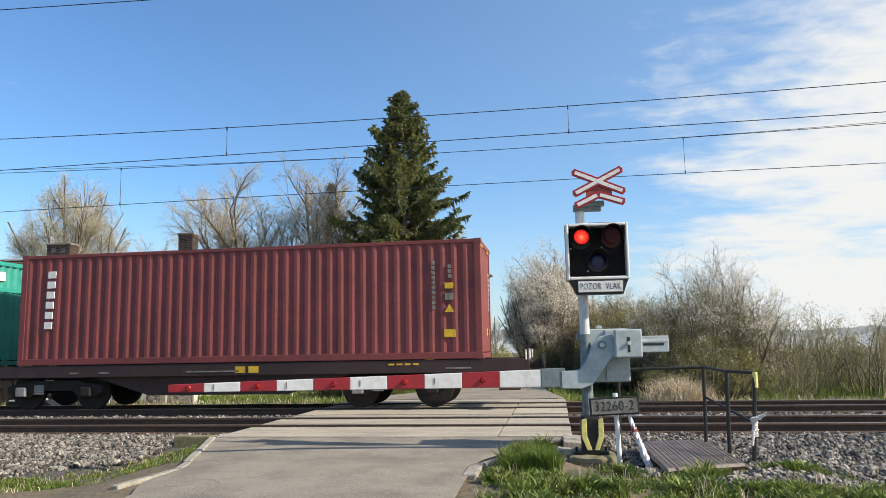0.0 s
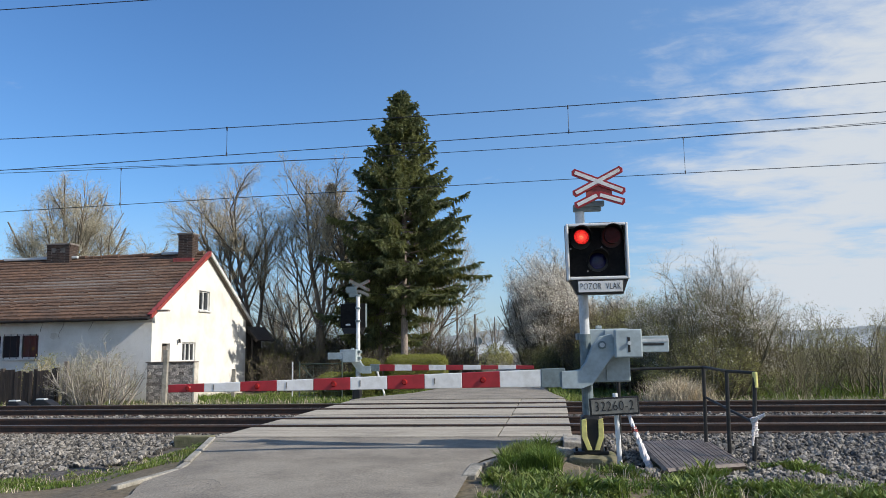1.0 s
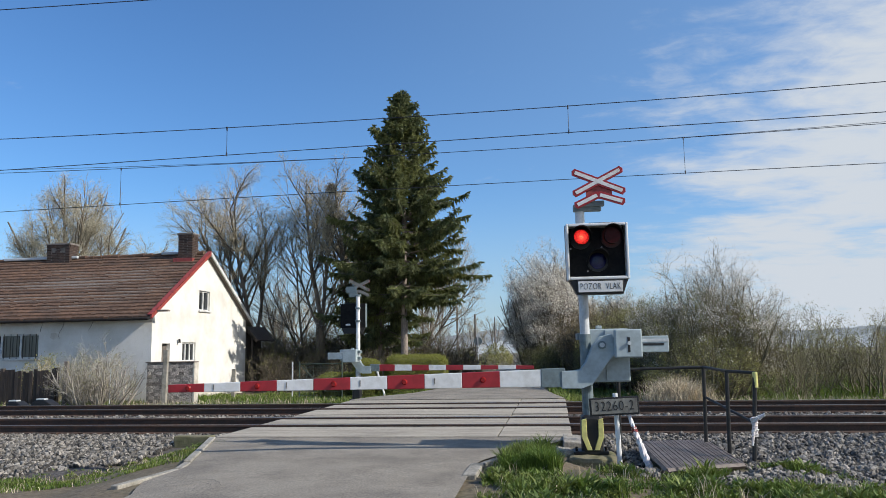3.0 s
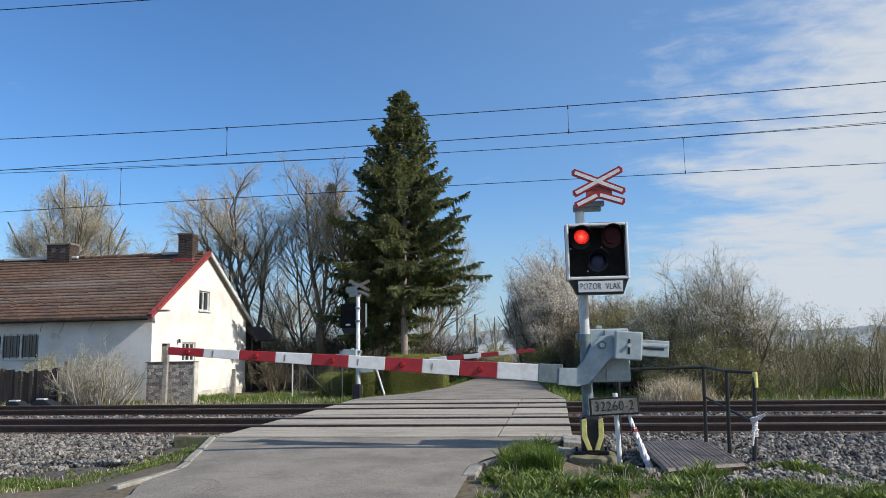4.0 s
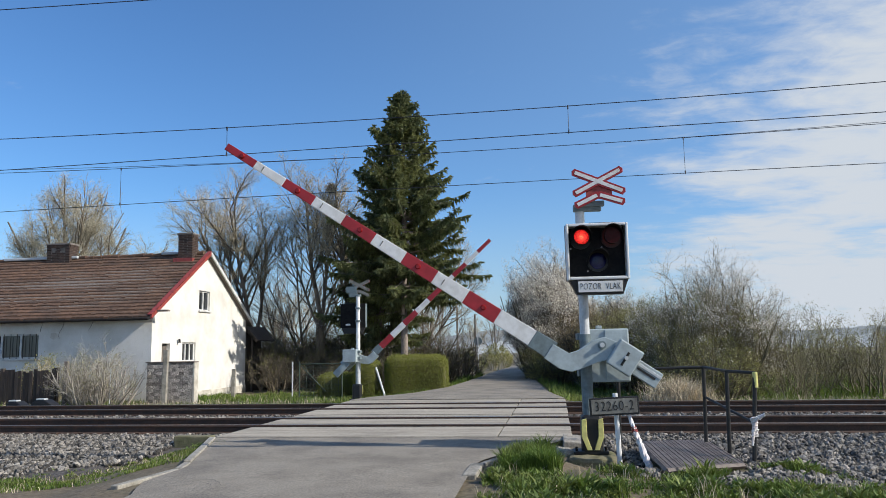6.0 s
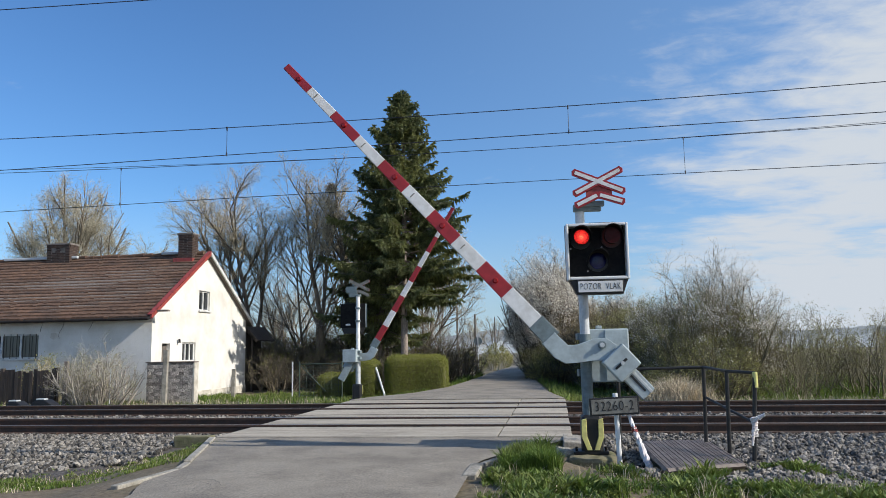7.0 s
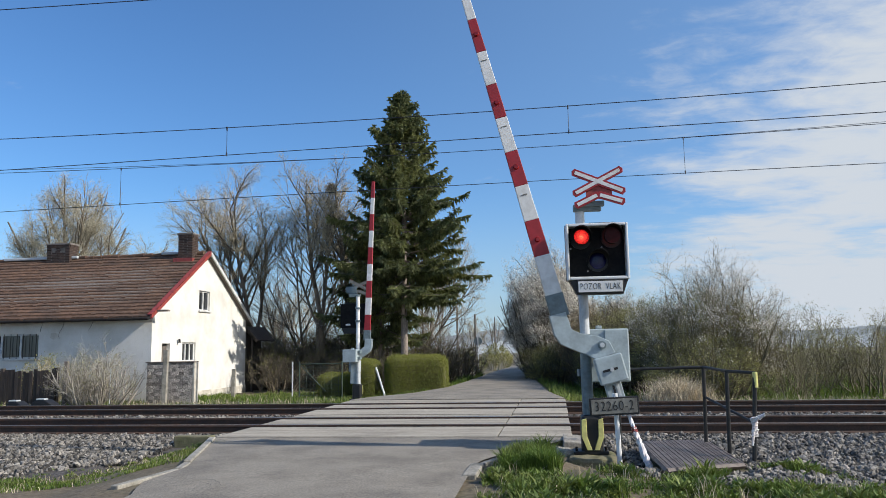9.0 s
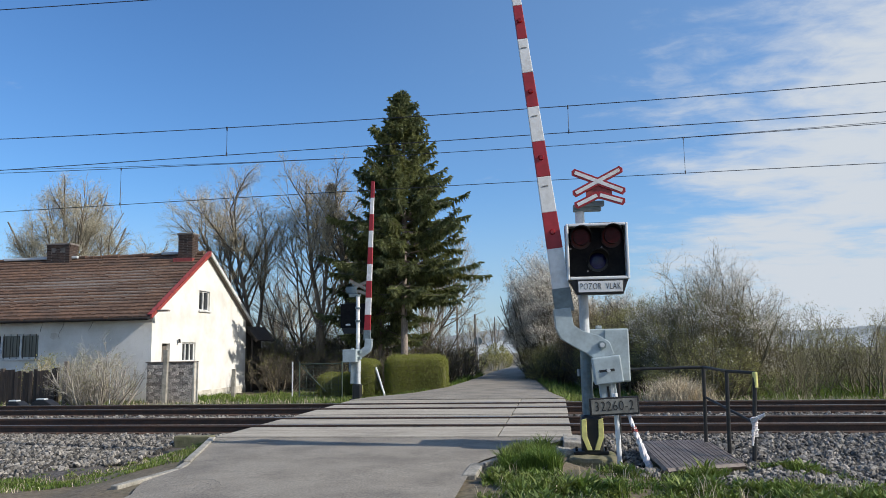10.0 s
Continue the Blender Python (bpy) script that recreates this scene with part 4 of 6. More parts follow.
def build_catenary():
    for y, contact, mess, drops, label in (
            (TRACK_NEAR, ((-12.43, 5.64), (-6.95, 5.68), (0.42, 5.73), (6.44, 5.76)), ((-12.48, 6.38), (-6.94, 6.29), (-3.17, 6.28), (0.43, 6.29), (6.5, 6.36)), (-6.94, 0.43), "overhead contact line above the closer track"),
            (TRACK_FAR, ((-15.69, 5.54), (-11.94, 5.58), (3.37, 5.66), (8.06, 5.66)), ((-15.76, 6.69), (-11.96, 6.61), (-8.82, 6.59), (-2.75, 6.55), (3.39, 6.555), (8.15, 6.65)), (-11.95, 3.38), "overhead contact line above the further track")):
        cat = thing("overhead_line", label, "overhead wire", "overhead lines")
        c, cc = wire("contact_wire", y, contact, 0.0085, "")
        m, mc = wire("messenger_wire", y, mess, 0.0085, "")
        c.parent = m.parent = cat
        for x in drops:
            z0, z1 = float(np.polyval(cc, x)), float(np.polyval(mc, x))
            part("dropper", tubed((x, y, z0), (x, y, z1), 0.006, n=5), M["wire"], cat)
            part("clamp", tubed((x, y, z0 - 0.02), (x, y, z0 + 0.06), 0.016, n=6), M["wire"], cat)
            part("clamp", tubed((x, y, z1 - 0.06), (x, y, z1 + 0.02), 0.016, n=6), M["wire"], cat)
        if y == TRACK_FAR:
            s, _ = wire("stitch_wire", y + 0.12, ((-15.87, 6.82), (-10.56, 6.665), (-2.77, 6.585), (3.4, 6.60), (8.1, 6.72)), 0.006, "")
            s.parent = cat
    f, _ = wire("feeder_wire", TRACK_NEAR - 2.3, ((-10.7, 8.28), (-9.2, 8.24), (-7.66, 8.2)), 0.0085, "")
    tagged(f, "single dark feeder wire high beside the track", "overhead wire")


build_catenary()

# ---------------------------------------------------------------- house
GX, GY0, GY1, EAVE, RIDGE, HOUSE_LEFT, BASE = -16.0, 27.75, 36.9, 3.12, 5.98, -34.0, -0.62
RIDGE_Y = (GY0 + GY1) / 2


def wall_with_holes(bm, length, outline_top, holes, thick, base):
    """An upright wall along +x from 0 to length, its outside at y = 0 and its inside at y = thick; outline_top gives its height."""
    xs = sorted({0.0, length, *[h[0] for h in holes], *[h[1] for h in holes], *[p[0] for p in outline_top]})

    def top(x):
        return lerp_table(x, outline_top)
    for a, b in zip(xs, xs[1:]):
        spans = [(h[2], h[3]) for h in holes if h[0] <= a + 1e-6 and h[1] >= b - 1e-6]
        zs = [base]
        for lo, hi in sorted(spans):
            zs += [lo, hi]
        zs.append(None)
        for lo, hi in zip(zs[0::2], zs[1::2]):
            za, zb = (top(a), top(b)) if hi is None else (hi, hi)
            prism(bm, [(a, lo), (b, lo), (b, zb), (a, za)], 0, thick)
    bmesh.ops.remove_doubles(bm, verts=bm.verts[:], dist=1e-4)
    return bm


def window(parent, x0, x1, z0, z1, wall_y, panes, barred=False, cross=False):
    w = part("window", boxed(x0, x1, wall_y + 0.11, wall_y + 0.13, z0, z1), M["glass"], parent, "dark reflecting window glass")
    t = 0.07
    for a, b, c, d in ((x0, x0 + t, z0, z1), (x1 - t, x1, z0, z1), (x0 + t, x1 - t, z0, z0 + t), (x0 + t, x1 - t, z1 - t, z1)):
        part("window_frame", boxed(a, b, wall_y + 0.07, wall_y + 0.11, c, d, 0.005), M["frame"], w)
    for k in range(1, panes):
        x = x0 + (x1 - x0) * k / panes
        part("mullion", boxed(x - 0.045, x + 0.045, wall_y + 0.075, wall_y + 0.11, z0 + t, z1 - t), M["frame"], w)
    if barred:
        for k in range(9):
            x = x0 + (x1 - x0) * (k + 0.5) / 9
            part("bar", tubed((x, wall_y + 0.04, z0), (x, wall_y + 0.04, z1), 0.014, n=6), M["black"], w)
    part("sill", boxed(x0 - 0.06, x1 + 0.06, wall_y - 0.07, wall_y + 0.08, z0 - 0.06, z0, 0.008), M["frame"], parent, "pale window sill")
    return w


def brick_stack(name, parent, x0, x1, y0, y1, z0, z1, open_top):
    """A chimney of single bricks round a mortar core."""
    ch = part(name, boxed(x0 + 0.012, x1 - 0.012, y0 + 0.012, y1 - 0.012, z0, z1 - 0.02), M["mortar"], parent, "sooty brick chimney")
    course = 0.078
    nz = int((z1 - z0) / course)
    meshes = {}

    def bmesh_brick(w, d):
        key = (round(w, 3), round(d, 3))
        if key not in meshes:
            meshes[key] = mesh_from("brick", boxed(-w / 2, w / 2, -d / 2, d / 2, 0, 0.064), M["brick"])
        return meshes[key]
    for k in range(nz):
        z = z0 + k * course
        out = 0.03 if k >= nz - 2 else 0.0
        gap = open_top and nz - 5 <= k < nz - 2
        n = max(2, round((x1 - x0) / 0.25))
        w = (x1 - x0) / n
        for i in range(n):
            if gap and i % 2:
                continue
            x = x0 + w * (i + 0.5) + (0.03 if k % 2 else -0.03) * (0 < i < n - 1)
            part("brick", bmesh_brick(w - 0.014, 0.11), M["brick"], ch, at=pose(x, y0 + 0.05 - out, z))
        m = max(2, round((y1 - y0) / 0.25))
        d = (y1 - y0) / m
        for j in range(m):
            y = y0 + d * (j + 0.5)
            part("brick", bmesh_brick(0.11, d - 0.014), M["brick"], ch, at=pose(x1 - 0.05 + out, y, z))
    part("cap", boxed(x0 - 0.05, x1 + 0.05, y0 - 0.05, y1 + 0.05, z1 - 0.03, z1 + 0.05, 0.01), M["mortar"], ch, "sooty chimney cap")
    return ch


def build_house():
    h = thing("house", "old white rendered railway cottage with a brown tiled roof", "house", at=pose(0, 0, 0))
    half = (GY1 - GY0) / 2
    # gable wall faces +x: built along x, then turned
    m = Matrix.Translation((GX, GY0, 0)) @ Matrix.Rotation(radians(90), 4, "Z")
    holes = [(31.68 - GY0, 32.74 - GY0, 3.33, 4.25), (30.25 - GY0, 31.45 - GY0, 1.05, 1.88), (28.55 - GY0, 29.2 - GY0, 0.3, 1.83)]
    bm = wall_with_holes(bmesh.new(), GY1 - GY0, ((0, EAVE), (half, RIDGE - 0.06), (GY1 - GY0, EAVE)), holes, 0.35, BASE - 0.3)
    g = part("gable_wall", bm, M["render_white"], h, "bright white rendered gable wall", at=m)
    window(g, *holes[0], 0.0, 2)
    window(g, *holes[1], 0.0, 3)
    dr = part("door", boxed(holes[2][0], holes[2][1], 0.15, 0.2, 0.3, 1.83), M["woodgrey"], g, "narrow grey wooden door")
    part("wall_lamp", tubed((2.05, -0.1, 1.86), (2.05, -0.1, 2.02), 0.06, 0.04, 8), M["black"], g, "small black wall lamp")
    part("plinth", boxed(1.5, GY1 - GY0 + 0.02, -0.03, 0.0, BASE - 0.3, -0.28, 0.01), M["plinth"], g, "stained plinth")
    # front wall faces the track
    ln = GX - 0.35 - HOUSE_LEFT
    m = Matrix.Translation((HOUSE_LEFT, GY0, 0))
    hole = [(-23.6 - HOUSE_LEFT, -20.98 - HOUSE_LEFT, 1.3, 2.32), (-30.5 - HOUSE_LEFT, -28.6 - HOUSE_LEFT, 1.3, 2.32)]
    f = part("front_wall", wall_with_holes(bmesh.new(), ln, ((0, EAVE), (ln, EAVE)), hole, 0.35, BASE - 0.3), M["render_white"], h, "white rendered front wall", at=m)
    for hh in hole:
        window(f, *hh, 0.0, 3, True)
    part("back_wall", boxed(HOUSE_LEFT, GX - 0.35, GY1 - 0.35, GY1, BASE - 0.3, EAVE), M["render_white"], h)
    part("end_wall", prism(bmesh.new(), [(0, BASE - 0.3), (GY1 - GY0 - 0.7, BASE - 0.3), (GY1 - GY0 - 0.7, EAVE), (half - 0.35, RIDGE - 0.3), (0, EAVE)], 0, 0.35), M["render_white"], h, at=Matrix.Translation((HOUSE_LEFT + 0.35, GY0 + 0.35, 0)) @ Matrix.Rotation(radians(90), 4, "Z"))
    # hairline cracks and patches in the front wall
    rngc = random.Random(4)
    for x, z, n in ((-19.75, 3.0, 7), (-20.9, 2.9, 4), (-18.6, 2.75, 3), (-26.2, 2.8, 6)):
        bm = bmesh.new()
        a = Vector((x - HOUSE_LEFT, -0.003, z))
        for k in range(n):
            b = a + Vector((rngc.uniform(-0.09, 0.05), 0, -0.13))
            tube(bm, a, b, 0.012, 0.008, 4)
            a = b
        part("wall_crack", bm, M["mortar"], f, "dark crack in the render")
    for x, z, w, hgt in ((-17.9, 1.0, 0.9, 0.5), (-19.0, 0.4, 1.2, 0.6), (-20.3, 2.2, 0.5, 0.35)):
        bm = bmesh.new()
        bmesh.ops.create_circle(bm, cap_ends=True, segments=18, radius=1)
        for v in bm.verts:
            k = 0.75 + 0.3 * noise.noise((v.co.x * 2 + x, v.co.y * 2, 3))
            v.co = Vector((x - HOUSE_LEFT + v.co.x * w / 2 * k, -0.004, z + v.co.y * hgt / 2 * k))
        part("damp_patch", bm, M["plinth"], f, "flaking damp patch of render")
    # roof of lapped tile courses
    slope = math.atan2(RIDGE - EAVE, half)
    run = half + 0.42
    for side in (-1, 1):
        rf = part("roof", bmesh.new(), M["woodgrey"], h, "brown clay tile roof slope")
        bm = bmesh.new()
        y_e = RIDGE_Y + side * run
        z_e = RIDGE - run * math.tan(slope)
        x0, x1 = HOUSE_LEFT - 0.3, GX + 0.16
        q = [(x0, RIDGE_Y, RIDGE + 0.02), (x1, RIDGE_Y, RIDGE + 0.02), (x1, y_e, z_e + 0.02), (x0, y_e, z_e + 0.02)]
        lo = [bm.verts.new((a, b, c - 0.10)) for a, b, c in q]
        hi = [bm.verts.new((a, b, c)) for a, b, c in q]
        bm.faces.new(hi), bm.faces.new(lo[::-1])
        for i in range(4):
            bm.faces.new((lo[i], lo[(i + 1) % 4], hi[(i + 1) % 4], hi[i]))
        bmesh.ops.recalc_face_normals(bm, faces=bm.faces[:])
        bm.to_mesh(rf.data), bm.free()
        rf.data.materials.clear(), rf.data.materials.append(M["woodgrey"])
        courses = 20 if side < 0 else 8
        rng = random.Random(7)
        for k in range(courses):
            a, b = k / courses, (k + 1.18) / courses
            verts, faces = [], []
            n = 88 if side < 0 else 20
            for i in range(n):
                wide = (x1 - 0.1 - x0) / n
                xa = x0 + wide * (i + 0.5 * (k % 2)) * 0.994
                slip = rng.choice((0, 0, 0, 0, 0, 0.012)) * rng.random()
                tip = rng.uniform(-0.005, 0.005)
                s0 = len(verts)
                for x, tw in ((min(xa + 0.004, x1 - 0.12), -tip), (min(xa + wide - 0.004, x1 - 0.1), tip)):
                    wob = 0.03 * noise.noise((x * 0.35, k * 0.4, 2)) + tw
                    for f_, up in ((a, 0.012), (min(b + slip, 1.02), 0.075), (min(b + slip, 1.02), 0.0)):
                        y = RIDGE_Y + side * run * f_
                        z = RIDGE - run * math.tan(slope) * f_ + 0.02 + up + wob - 0.06 * math.sin(math.pi * f_) * (0.5 + 0.5 * noise.noise((x * 0.12, 0, 8)))
                        verts.append((x, y, z))
                for j in range(2):
                    p = s0 + j
                    faces.append((p, p + 3, p + 4, p + 1) if side > 0 else (p, p + 1, p + 4, p + 3))
            part("tile_course", raw("tile_course", verts, faces, M["tile"]), M["tile"], rf)
    for k in range(42):
        x = HOUSE_LEFT - 0.2 + k * 0.43
        bm = tubed((x, RIDGE_Y, RIDGE + 0.03 + 0.015 * math.sin(k * 1.7)), (x + 0.44, RIDGE_Y, RIDGE + 0.055 + 0.015 * math.sin(k * 1.7)), 0.10, 0.115, 10)
        part("ridge_tile", bm, M["tile"], h)
    # red verge boards, eaves board, flashings
    for side, material in ((-1, "redtrim"), (1, "frame")):
        y_e, z_e = RIDGE_Y + side * (run + 0.02), RIDGE - (run + 0.02) * math.tan(slope)
        o = [(RIDGE_Y, RIDGE + 0.13), (RIDGE_Y, RIDGE - 0.05), (y_e, z_e - 0.05), (y_e, z_e + 0.13)]
        bm = bmesh.new()
        prism(bm, [(y, z) for y, z in o], 0, 0.07)
        bmesh.ops.transform(bm, matrix=Matrix.Translation((GX + 0.17, 0, 0)) @ Matrix(((0, 1, 0, 0), (1, 0, 0, 0), (0, 0, 1, 0), (0, 0, 0, 1))), verts=bm.verts[:])
        bmesh.ops.recalc_face_normals(bm, faces=bm.faces[:])
        part("verge_board", bm, M[material], h, "red painted verge flashing" if side < 0 else "pale verge board")
        if side < 0:
            cap = bmesh.new()
            d = 0.2
            q = [Vector((GX + 0.24, RIDGE_Y, RIDGE + 0.14)), Vector((GX + 0.24 - d, RIDGE_Y, RIDGE + 0.14)), Vector((GX + 0.24 - d, y_e, z_e + 0.14)), Vector((GX + 0.24, y_e, z_e + 0.14))]
            hi = [cap.verts.new(v) for v in q]
            lo = [cap.verts.new(v - Vector((0, 0, 0.03))) for v in q]
            cap.faces.new(hi), cap.faces.new(lo[::-1])
            for i in range(4):
                cap.faces.new((hi[i], lo[i], lo[(i + 1) % 4], hi[(i + 1) % 4]))
            bmesh.ops.recalc_face_normals(cap, faces=cap.faces[:])
            part("verge_flashing", cap, M["redtrim"], h, "red painted metal flashing")
    ye, ze = RIDGE_Y - run, RIDGE - run * math.tan(slope)
    part("gutter", tubed((HOUSE_LEFT, ye - 0.04, ze - 0.03), (GX + 0.1, ye - 0.04, ze - 0.06), 0.06, n=10), M["bogie"], h, "dark rusted eaves gutter")
    part("eaves_stub", boxed(GX + 0.0, GX + 0.7, GY0 - 0.1, GY0 + 0.1, EAVE - 0.03, EAVE + 0.04), M["woodgrey"], h)
    brick_stack("chimney", h, -17.15, -16.45, RIDGE_Y - 0.55, RIDGE_Y + 0.0, RIDGE - 0.45, RIDGE + 0.92, False)
    brick_stack("chimney", h, -24.0, -22.8, RIDGE_Y - 0.35, RIDGE_Y + 0.25, RIDGE - 0.3, RIDGE + 0.72, True)
    part("flashing", boxed(-17.3, -16.35, RIDGE_Y - 0.72, RIDGE_Y - 0.5, RIDGE - 0.42, RIDGE - 0.22, 0.01), M["redtrim"], h, "red lead flashing")
    part("flashing", boxed(-26.4, -22.5, RIDGE_Y - 0.2, RIDGE_Y + 0.16, RIDGE + 0.02, RIDGE + 0.15, 0.03), M["galv"], h, "pale metal ridge flashing")
    part("flashing", boxed(-18.2, -17.3, RIDGE_Y - 0.18, RIDGE_Y + 0.14, RIDGE + 0.04, RIDGE + 0.16, 0.03), M["galv"], h)
    # lean-to behind the gable: a thin dark roof on posts over an open store
    lt = part("lean_to", prism(bmesh.new(), [(GX - 3.0, 2.95), (GX + 0.05, 2.75), (GX + 0.62, 2.02), (GX + 0.58, 1.96), (GX + 0.0, 2.66), (GX - 3.0, 2.86)], GY1 + 0.05, GY1 + 2.5), M["wooddark"], h, "dark wooden lean-to roof")
    for y in (GY1 + 0.2, GY1 + 2.3):
        part("rafter", prism(bmesh.new(), [(GX - 0.05, 2.62), (GX + 0.56, 1.93), (GX + 0.50, 1.90), (GX - 0.05, 2.45)], y, y + 0.08), M["wooddark"], lt)
    for x in (GX - 0.1, GX + 0.22):
        part("lean_to_post", boxed(x, x + 0.1, GY1 + 0.2, GY1 + 0.3, BASE - 0.2, 2.3), M["wooddark"], lt)
    part("lean_to_wall", boxed(GX - 3, GX - 0.12, GY1 + 0.3, GY1 + 2.4, BASE - 0.2, 2.6), M["wooddark"], lt)


build_house()


def build_yard():
    w = thing("yard_wall", "rough-cast stub wall with a pale coping in front of the cottage", "wall", at=pose(0, 0, 0))
    part("wall_body", boxed(-15.4, -13.5, 26.45, 26.7, -0.9, 1.06, 0.02), M["rubble"], w)
    part("coping", boxed(-15.45, -13.45, 26.4, 26.75, 1.062, 1.11, 0.015), M["woodgrey"], w, "thin brown coping")
    stone_rng = random.Random(17)
    shapes = [mesh_from("stone", rough_block(-0.5, 0.5, -0.5, 0.5, -0.5, 0.5, q, 0.22), M["wallstone"]) for q in (1, 2, 3)]
    for row in range(13):
        xs = -15.36 + stone_rng.uniform(-0.05, 0.05)
        while xs < -13.62:
            wd = stone_rng.uniform(0.12, 0.26)
            part("stone", shapes[stone_rng.randrange(3)], M["wallstone"], w, at=pose(xs + wd / 2, 26.45, -0.62 + row * 0.128, 0, stone_rng.uniform(-6, 6), 0) @ Matrix.Diagonal((wd * 0.95, 0.07, 0.125, 1)))
            xs += wd
    part("end_pier", boxed(-13.53, -13.45, 26.41, 26.73, -0.9, 1.058, 0.015), M["plinth"], w, "thin pale end pier")
    part("vent", boxed(-14.02, -13.92, 26.43, 26.5, 0.05, 0.15), M["frame"], w)
    for x, y, z, ht, r in ((-14.42, 26.0, -0.6, 2.15, 0.085), (-13.75, 30.5, -0.65, 1.35, 0.08), (-17.75, 25.0, -0.6, 1.8, 0.07)):
        bm = bmesh.new()
        box(bm, -r, r, -r, r, 0, ht, 0.015)
        solo("concrete_post", bm, M["kerb"] if r > 0.075 else M["woodgrey"], "weathered upright fence post in the grass", "post", "fence posts", at=pose(x, y, z, 0, 1.0, 7))
    fe = thing("board_fence", "dark tarred board fence with uneven tops", "fence", at=pose(-17.95, 25.0, -0.65))
    rng = random.Random(2)
    for k in range(34):
        wd = 0.15
        ht = 1.52 + rng.uniform(-0.06, 0.06)
        bm = boxed(0, wd - 0.015, rng.uniform(-0.015, 0.015), 0.04, 0, ht)
        part("board", bm, M["wooddark"], fe, at=pose(-0.2 - (k + 1) * wd, 0, 0, 0, rng.uniform(-0.8, 0.8), 0))
    for z in (0.4, 1.2):
        part("fence_rail", boxed(-5.4, -0.2, 0.05, 0.11, z, z + 0.08), M["wooddark"], fe)
    for k in range(3):
        part("fence_post", boxed(-0.35 - k * 2.2, -0.22 - k * 2.2, 0.11, 0.24, 0, 1.62), M["wooddark"], fe)
    dv = thing("trackside_device", "low dark trackside equipment with pale caps beyond the rails", "equipment", at=pose(-16.05, 21.6, -0.3))
    for x, w, hgt in ((-0.9, 0.75, 0.30), (0.05, 1.0, 0.34)):
        o = [(x - w / 2, 0), (x + w / 2, 0), (x + w * 0.36, hgt * 0.6), (x + w * 0.12, hgt), (x - w * 0.2, hgt), (x - w * 0.42, hgt * 0.5)]
        hump = part("housing", prism(bmesh.new(), o, -0.2, 0.2, 0.03), M["black"], dv, "dark rounded housing")
        part("cap", boxed(x - 0.16, x + 0.12, -0.21, -0.02, hgt + 0.001, hgt + 0.045, 0.01), M["galv"], hump, "pale cap")
    solo("thin_stake", tubed((0, 0, 0), (0.01, 0, 1.5), 0.022, n=6), M["galv"], "thin pale metal stake in the garden bushes", "stake", at=pose(-16.1, 25.2, -0.6))
    # garden gate of wire mesh
    gt = thing("wire_gate", "green wire mesh garden gate in a thin steel frame", "gate", at=pose(-10.7, 29.4, -0.62))
    for x in (0.0, 0.3, 2.1):
        part("gate_post", tubed((x, 0, 0), (x, 0, 1.6), 0.03, n=8), M["galv" if x == 0.0 else "wiremesh"], gt)
    for z in (0.1, 1.5):
        part("gate_rail", tubed((0.3, 0, z), (2.1, 0, z), 0.02, n=6), M["wiremesh"], gt)
    part("gate_brace", tubed((0.3, 0, 1.5), (1.4, 0, 0.4), 0.018, n=6), M["wiremesh"], gt)
    bm = bmesh.new()
    for k in range(12):
        tube(bm, (0.3 + 0.15 * k, 0, 0.1), (0.3 + 0.15 * k, 0, 1.5), 0.005, n=3)
    for k in range(10):
        tube(bm, (0.3, 0, 0.1 + 0.14 * k), (2.1, 0, 0.1 + 0.14 * k), 0.005, n=3)
    part("mesh", bm, M["wiremesh"], gt)
    # small leaning white stake by the far signal
    solo("white_stake", tubed((0, 0, 0), (-0.38, 0, 1.2), 0.04, n=8), M["white"], "leaning white marker stake beside the hedge", "stake", at=pose(-6.35, 27.5, -0.45))
    for x, y, ht in ((-6.4, 60, 5.0), (-6.55, 50, 5.0), (-7.6, 95, 6.5), (-6.5, 130, 7.0)):
        solo("utility_pole", tubed((0, 0, 0), (0, 0, ht), 0.085, 0.065, 8), M["woodgrey"], "thin weathered wooden pole beside the country road", "pole", "roadside poles", at=pose(x, y, ground_z(x, y)))
    rs = thing("road_sign", "small round road sign seen from behind", "sign", at=pose(-5.8, 56, -1.0))
    part("pole", tubed((0, 0, 0), (0, 0, 3.2), 0.05, n=8), M["galv"], rs)
    part("disc", tubed((0, -0.03, 2.9), (0, 0.0, 2.9), 0.32, n=20), M["greydark"], rs)


build_yard()

# ---------------------------------------------------------------- train


def corrugated(bm, length, z0, z1, deep, pitch, flip=1):
    """A ribbed sheet along x from 0 to length, standing at y = 0, its folds going to y = deep."""
    n = round(length / pitch)
    p = length / n
    rows = []
    for k in range(n):
        x = k * p
        rows += [(x + 0.02 * p, 0), (x + 0.27 * p, 0), (x + 0.5 * p, deep), (x + 0.77 * p, deep)]
    rows.append((length, 0))
    lo = [bm.verts.new((x, y, z0)) for x, y in rows]
    hi = [bm.verts.new((x, y, z1)) for x, y in rows]
    for i in range(len(rows) - 1):
        bm.faces.new((lo[i], lo[i + 1], hi[i + 1], hi[i]))
    return bm


